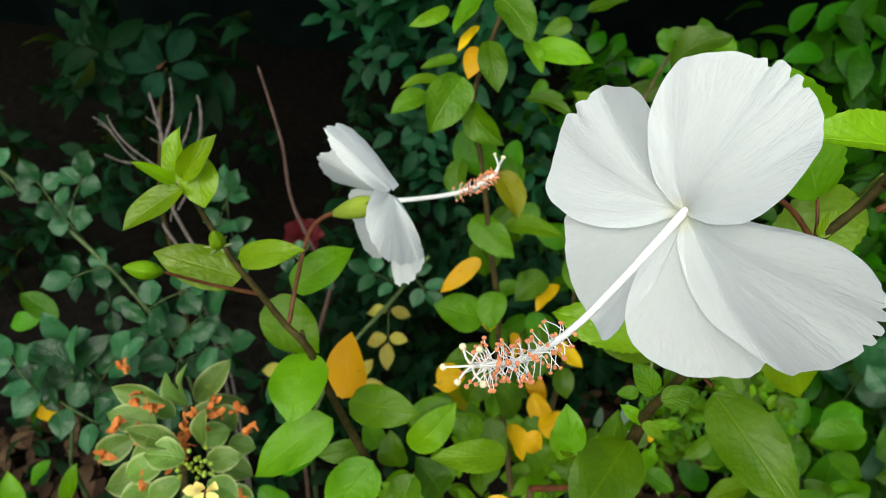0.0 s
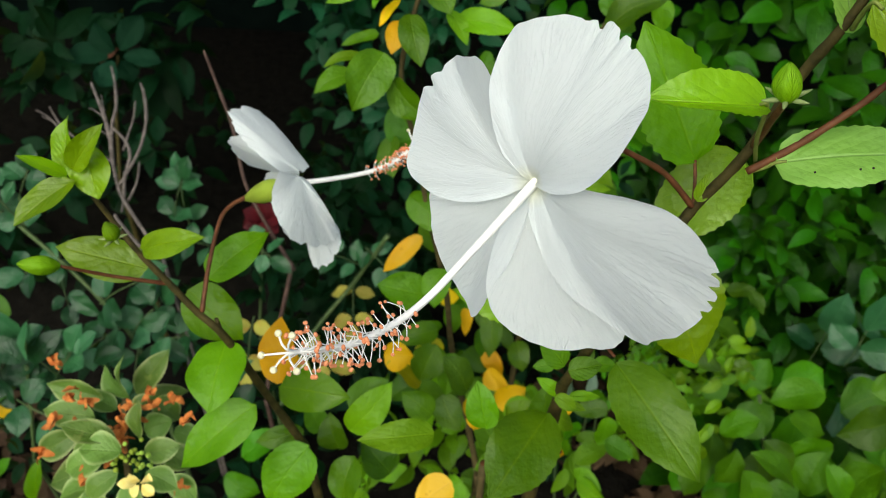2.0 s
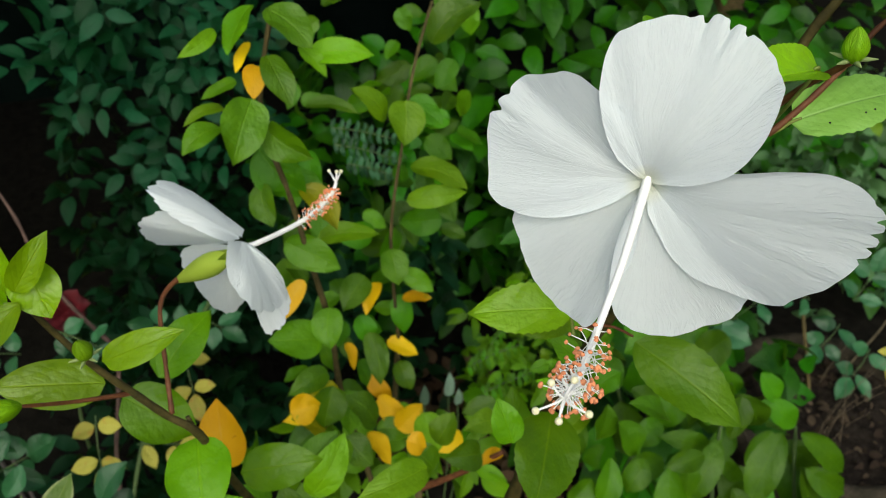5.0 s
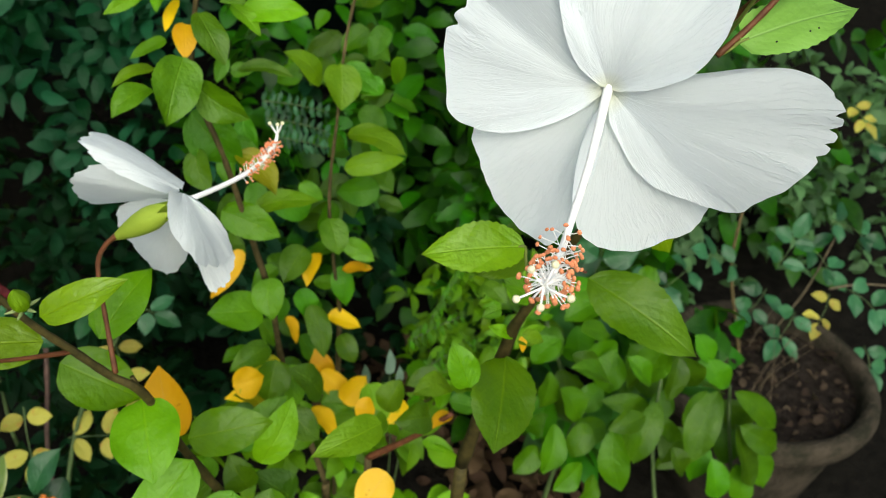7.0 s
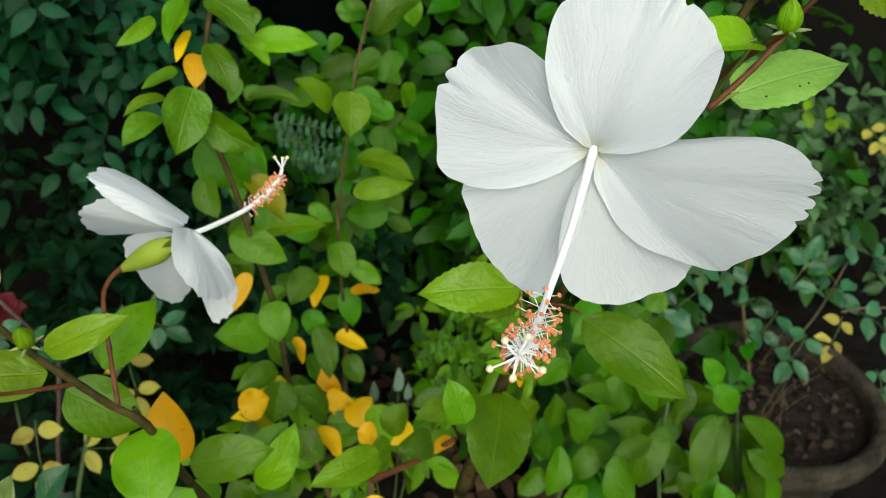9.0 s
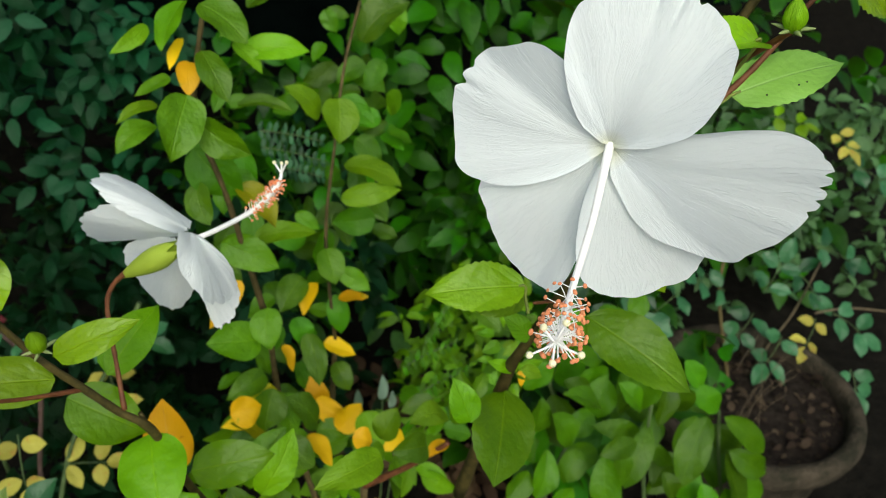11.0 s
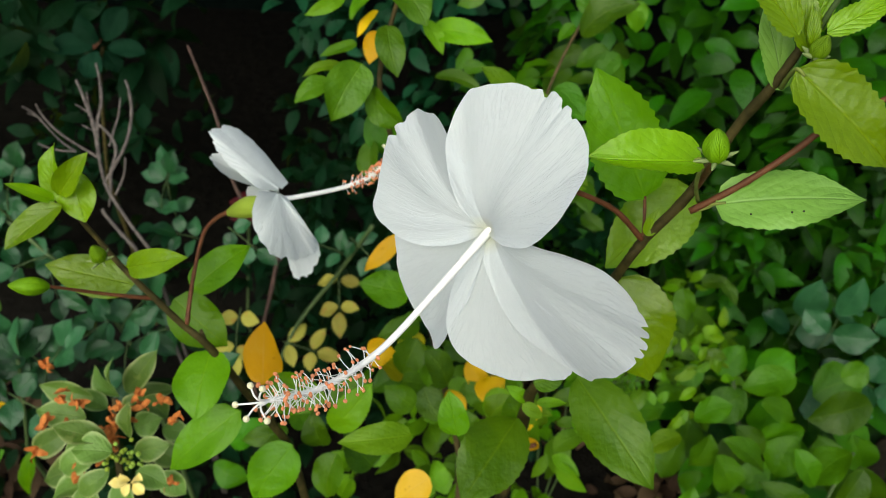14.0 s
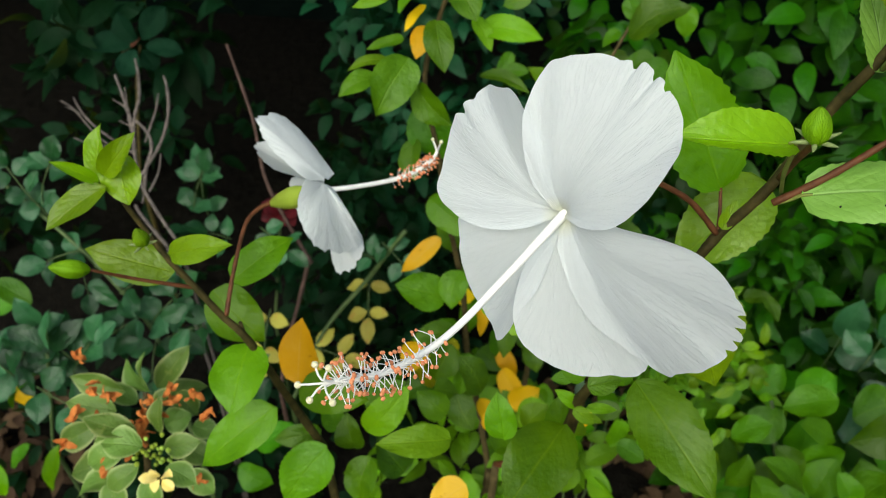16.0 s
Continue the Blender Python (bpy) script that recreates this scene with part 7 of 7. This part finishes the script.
leaf(lowplant, (-0.5643, 0.8171, 0.6940), (-0.6165, 0.8296, 0.7209), 0.0324, DARK, peak=0.5)
leaf(lowplant, (-0.6040, 0.8393, 0.6708), (-0.6452, 0.8332, 0.6576), 0.0268, DARK, peak=0.5)
leaf(lowplant, (-0.4273, 0.7640, 0.7221), (-0.4548, 0.7502, 0.6927), 0.0235, ROSE, peak=0.5)
leaf(lowplant, (-0.4349, 0.7967, 0.7213), (-0.4715, 0.8059, 0.7410), 0.0227, ROSE, peak=0.5)
leaf(lowplant, (-0.4181, 0.7994, 0.6561), (-0.4582, 0.7915, 0.6393), 0.0236, ROSE, peak=0.5)
leaf(lowplant, (-0.4465, 0.8141, 0.6168), (-0.4363, 0.8358, 0.6632), 0.0242, ROSE, peak=0.5)
leaf(lowplant, (-0.3584, 0.7490, 0.6900), (-0.3353, 0.7627, 0.7193), 0.0223, ROSE, peak=0.5)
leaf(lowplant, (-0.3603, 0.7849, 0.6959), (-0.3231, 0.7721, 0.6686), 0.0255, ROSE, peak=0.5)
leaf(lowplant, (-0.5729, 0.7551, 0.5611), (-0.5837, 0.7718, 0.5970), 0.0270, YELLOW, peak=0.5)
leaf(lowplant, (-0.5656, 0.7212, 0.4175), (-0.5526, 0.7524, 0.4845), 0.0333, GREEN, peak=0.5)
leaf(lowplant, (-0.5721, 0.6755, 0.5324), (-0.5465, 0.6902, 0.5640), 0.0257, DARK, peak=0.5)
leaf(lowplant, (-0.6001, 0.6768, 0.4642), (-0.6193, 0.7021, 0.5185), 0.0317, GREEN, peak=0.5)
leaf(lowplant, (-0.3540, 0.8215, 0.7035), (-0.3934, 0.8138, 0.6870), 0.0260, ROSE, peak=0.5)
leaf(lowplant, (-0.3872, 0.8509, 0.6955), (-0.3563, 0.8375, 0.6668), 0.0293, ROSE, peak=0.5)
leaf(lowplant, (-0.2699, 0.7342, 0.6583), (-0.2324, 0.7517, 0.6958), 0.0311, ROSE, peak=0.5)
leaf(lowplant, (-0.2394, 0.7602, 0.6430), (-0.2627, 0.7458, 0.6122), 0.0322, ROSE, peak=0.5)
leaf(lowplant, (-0.2629, 0.7382, 0.5249), (-0.2068, 0.7541, 0.5591), 0.0402, DARK, peak=0.5)
leaf(lowplant, (-0.2954, 0.7468, 0.4724), (-0.2457, 0.7364, 0.4501), 0.0417, DARK, peak=0.5)
stem(lowplant, 'stalk', [(-0.5268, 0.7586, 0.6632), (-0.5405, 0.7540, 0.5825), (-0.5660, 0.7591, 0.4750)], [0.00243, 0.00269], GREEN_STEM)

# ---- broad smooth leaves, lower right ----
broadplant = thing("broad_leaved_shrub", (0.6, 0.95, 0), "low shrub with broad smooth deep green leaves", "shrub")
leaf(broadplant, (0.4786, 0.8380, 0.5970), (0.5315, 0.8502, 0.6232), 0.0571, DARK, peak=0.5, fold=0.08)
leaf(broadplant, (0.4778, 0.8484, 0.5483), (0.4331, 0.8281, 0.5047), 0.0559, DARK, peak=0.5, fold=0.08)
leaf(broadplant, (0.5338, 0.8673, 0.5178), (0.5255, 0.8392, 0.4575), 0.0662, DARK, peak=0.5, fold=0.08)
leaf(broadplant, (0.6083, 0.8904, 0.4964), (0.6824, 0.9041, 0.5257), 0.0706, DARK, peak=0.5, fold=0.08)
leaf(broadplant, (0.5957, 0.8068, 0.5301), (0.6586, 0.7891, 0.4921), 0.0632, DARK, peak=0.5, fold=0.08)
leaf(broadplant, (0.5633, 0.8193, 0.4858), (0.5398, 0.7868, 0.4162), 0.0687, DARK, peak=0.5, fold=0.08)
leaf(broadplant, (0.5020, 0.8306, 0.4390), (0.4655, 0.8051, 0.3843), 0.0654, DARK, peak=0.5, fold=0.08)
leaf(broadplant, (0.4183, 0.8740, 0.4612), (0.4092, 0.8406, 0.3897), 0.0540, DARK, peak=0.5, fold=0.08)
leaf(broadplant, (0.4288, 0.7839, 0.4808), (0.3945, 0.7556, 0.4201), 0.0540, DARK, peak=0.5, fold=0.08)
leaf(broadplant, (0.6549, 0.8015, 0.4478), (0.6296, 0.7767, 0.3946), 0.0656, DARK, peak=0.5, fold=0.08)
leaf(broadplant, (0.4436, 0.8810, 0.5472), (0.4803, 0.9011, 0.5903), 0.0429, DARK, peak=0.5, fold=0.08)
leaf(broadplant, (0.6061, 0.8452, 0.3993), (0.6746, 0.8299, 0.3666), 0.0633, DARK, peak=0.5, fold=0.08)
leaf(broadplant, (0.3660, 0.8319, 0.5838), (0.4046, 0.8401, 0.6015), 0.0328, DARK, peak=0.5, fold=0.08)
leaf(broadplant, (0.3771, 0.8150, 0.4767), (0.3489, 0.7905, 0.4240), 0.0482, DARK, peak=0.5, fold=0.08)
leaf(broadplant, (0.3756, 0.7835, 0.5973), (0.3966, 0.7865, 0.6038), 0.0137, BUSH)
leaf(broadplant, (0.3623, 0.7933, 0.7254), (0.3846, 0.7921, 0.7228), 0.0128, LIME)
leaf(broadplant, (0.3747, 0.8366, 0.6416), (0.3890, 0.8484, 0.6669), 0.0118, LIME)
leaf(broadplant, (0.3246, 0.7716, 0.6062), (0.3373, 0.7785, 0.6211), 0.0132, BUSH)
leaf(broadplant, (0.3942, 0.7923, 0.7097), (0.3659, 0.7948, 0.7152), 0.0123, LIME)
leaf(broadplant, (0.3362, 0.7816, 0.5677), (0.3054, 0.7785, 0.5611), 0.0104, LIME)
leaf(broadplant, (0.4091, 0.7802, 0.5791), (0.4329, 0.7796, 0.5776), 0.0098, BUSH)
leaf(broadplant, (0.3462, 0.7401, 0.6143), (0.3291, 0.7307, 0.5942), 0.0138, LIME)
leaf(broadplant, (0.3846, 0.7797, 0.5697), (0.3609, 0.7810, 0.5725), 0.0111, LIME)
leaf(broadplant, (0.3373, 0.7924, 0.6273), (0.3124, 0.7958, 0.6346), 0.0101, BUSH)
leaf(broadplant, (0.3910, 0.7829, 0.6983), (0.3802, 0.7714, 0.6735), 0.0120, LIME)
leaf(broadplant, (0.3205, 0.7806, 0.6080), (0.3086, 0.7711, 0.5877), 0.0109, LIME)
leaf(broadplant, (0.3640, 0.7642, 0.7177), (0.3914, 0.7588, 0.7062), 0.0134, BUSH)
leaf(broadplant, (0.3739, 0.7830, 0.6233), (0.3532, 0.7753, 0.6068), 0.0146, LIME)
leaf(broadplant, (0.3365, 0.7847, 0.7163), (0.3387, 0.7759, 0.6975), 0.0095, LIME)
leaf(broadplant, (0.3796, 0.7531, 0.6872), (0.3856, 0.7653, 0.7133), 0.0130, BUSH)
leaf(broadplant, (0.3927, 0.8064, 0.7177), (0.3927, 0.8188, 0.7443), 0.0124, LIME)
leaf(broadplant, (0.3061, 0.7946, 0.7251), (0.2909, 0.8012, 0.7393), 0.0117, LIME)
leaf(broadplant, (0.3243, 0.7988, 0.6818), (0.3178, 0.8094, 0.7044), 0.0112, BUSH)
leaf(broadplant, (0.3579, 0.7671, 0.6745), (0.3315, 0.7619, 0.6635), 0.0130, LIME)
leaf(broadplant, (0.3404, 0.8118, 0.6904), (0.3298, 0.8052, 0.6763), 0.0132, LIME)
leaf(broadplant, (0.3621, 0.7670, 0.5972), (0.3527, 0.7563, 0.5742), 0.0145, BUSH)
leaf(broadplant, (0.3654, 0.7855, 0.6843), (0.3923, 0.7863, 0.6859), 0.0107, LIME)
leaf(broadplant, (0.3776, 0.8020, 0.6372), (0.3564, 0.8029, 0.6391), 0.0125, LIME)
leaf(broadplant, (0.3858, 0.7898, 0.6651), (0.3639, 0.7856, 0.6560), 0.0121, BUSH)
leaf(broadplant, (0.3164, 0.8204, 0.6653), (0.3449, 0.8221, 0.6688), 0.0119, LIME)
leaf(broadplant, (0.3281, 0.7995, 0.6868), (0.3014, 0.8003, 0.6884), 0.0093, LIME)
leaf(broadplant, (0.4160, 0.8066, 0.6153), (0.4359, 0.8074, 0.6172), 0.0146, BUSH)
leaf(broadplant, (0.3250, 0.8104, 0.6205), (0.3237, 0.8202, 0.6416), 0.0131, LIME)
leaf(broadplant, (0.3905, 0.7959, 0.6631), (0.4149, 0.7924, 0.6555), 0.0102, LIME)
leaf(broadplant, (0.3331, 0.7898, 0.6816), (0.3054, 0.7926, 0.6876), 0.0143, BUSH)
leaf(broadplant, (0.3030, 0.7374, 0.6572), (0.2914, 0.7268, 0.6344), 0.0132, LIME)
leaf(broadplant, (0.3715, 0.7824, 0.7041), (0.3646, 0.7733, 0.6847), 0.0118, LIME)
leaf(broadplant, (0.3510, 0.7870, 0.6981), (0.3676, 0.7807, 0.6846), 0.0126, BUSH)
stem(broadplant, 'stalk', [(0.4588, 0.8557, 0.5638), (0.4868, 0.8314, 0.4645), (0.5159, 0.8111, 0.3499)], [0.00309, 0.00375], GREEN_STEM)

# ---- dry leaves added where the ground shows brown ----

def fallen_leaves():
    rng = random.Random(29)
    v, uv, f = [], [], []
    # leaf patches stand in for lit brown ground on the near-black soil
    for x, y, r, n in ((0.52, 0.98, 0.16, 160), (0.34, 1.29, 0.16, 160), (-0.89, 1.07, 0.2, 160)):
        for _ in range(n):
            w, q = rng.uniform(0, 6.3), r * math.sqrt(rng.random())
            blades(rng, Vector((x + q * math.cos(w), y + q * math.sin(w), 0.022 + 0.03 * rng.random())), 1, 0.05, v, uv, f, 0.55, up=1.8)
    tagged(mesh_part("fallen_leaves", v, f, DRY_LEAF, None, uv), "dry brown leaves added where lit dry ground shows between the plants", "leaf litter", kind="stuff")


fallen_leaves()


# ---- lower stems, down to the soil ----
stem(shrub, 'branch', [(0.0731, 0.4167, 0.8887), (0.0731, 0.4527, 0.4443), (0.0731, 0.4767, -0.0200)], [0.0055, 0.0072], BARK)
stem(shrub, 'branch', [(-0.1061, 0.4508, 0.9024), (-0.0561, 0.4388, 0.4512), (-0.0061, 0.4308, -0.0200)], [0.0035, 0.0046], BARK)
stem(bush, 'branch', [(0.0578, 0.7478, 0.4981), (0.0578, 0.7838, 0.2490), (0.0578, 0.8078, -0.0200)], [0.0060, 0.0078], BUSH_STEM)
stem(bush, 'branch', [(0.0986, 0.7801, 0.7568), (0.0886, 0.8161, 0.3784), (0.0786, 0.8401, -0.0200)], [0.0035, 0.0046], BUSH_STEM)
stem(bush, 'branch', [(0.0477, 0.5590, 0.7557), (0.0477, 0.5950, 0.3779), (0.0477, 0.6190, -0.0200)], [0.0040, 0.0052], BUSH_STEM)
stem(shrub2, 'branch', [(0.5555, 0.6343, 0.3257), (0.5555, 0.6703, 0.1629), (0.5555, 0.6943, -0.0200)], [0.0030, 0.0039], GREEN_STEM)
stem(shrub2, 'branch', [(0.7539, 0.6375, 0.2143), (0.7539, 0.6735, 0.1072), (0.7539, 0.6975, -0.0200)], [0.0030, 0.0039], GREEN_STEM)
stem(lowplant, 'stalk', [(-0.5660, 0.7591, 0.4750), (-0.5660, 0.7951, 0.2375), (-0.5660, 0.8191, -0.0200)], [0.0030, 0.0039], GREEN_STEM)
stem(rose, 'branch', [(-0.3951, 0.8273, 0.5030), (-0.3951, 0.8633, 0.2515), (-0.3951, 0.8873, -0.0200)], [0.0040, 0.0052], GREEN_STEM)
stem(rose, 'branch', [(-0.2827, 1.0114, 0.3064), (-0.2827, 1.0474, 0.1532), (-0.2827, 1.0714, -0.0200)], [0.0040, 0.0052], GREEN_STEM)
stem(cane, 'cane_stem', [(-0.2820, 0.9483, 0.4075), (-0.2820, 0.9843, 0.2038), (-0.2820, 1.0083, -0.0200)], [0.00360, 0.00468], CANE, knots=0.35)
stem(twigs, 'twig', [(-0.4314, 0.9683, 0.6832), (-0.41, 1.0, 0.3526), (-0.4, 1.02, -0.0200)], [0.00292, 0.00362], DEAD, knots=0.3)
stem(twigs, 'twig', [(-0.4116, 0.9687, 0.6844), (-0.40, 1.0, 0.3526), (-0.395, 1.02, -0.0200)], [0.00251, 0.00335], DEAD, knots=0.3)
stem(redflower, 'stalk', [(-0.3362, 1.1501, 0.3672), (-0.3362, 1.1861, 0.1836), (-0.3362, 1.2101, -0.0200)], [0.0030, 0.0039], GREEN_STEM)
stem(broadplant, 'stalk', [(0.5159, 0.8111, 0.3499), (0.5159, 0.8471, 0.1750), (0.5159, 0.8711, -0.0200)], [0.0040, 0.0052], GREEN_STEM)
stem(rosette, 'stalk', [(-0.6699, 1.4447, 0.4782), (-0.6699, 1.4807, 0.2391), (-0.6699, 1.5047, -0.0200)], [0.0050, 0.0065], BARK)
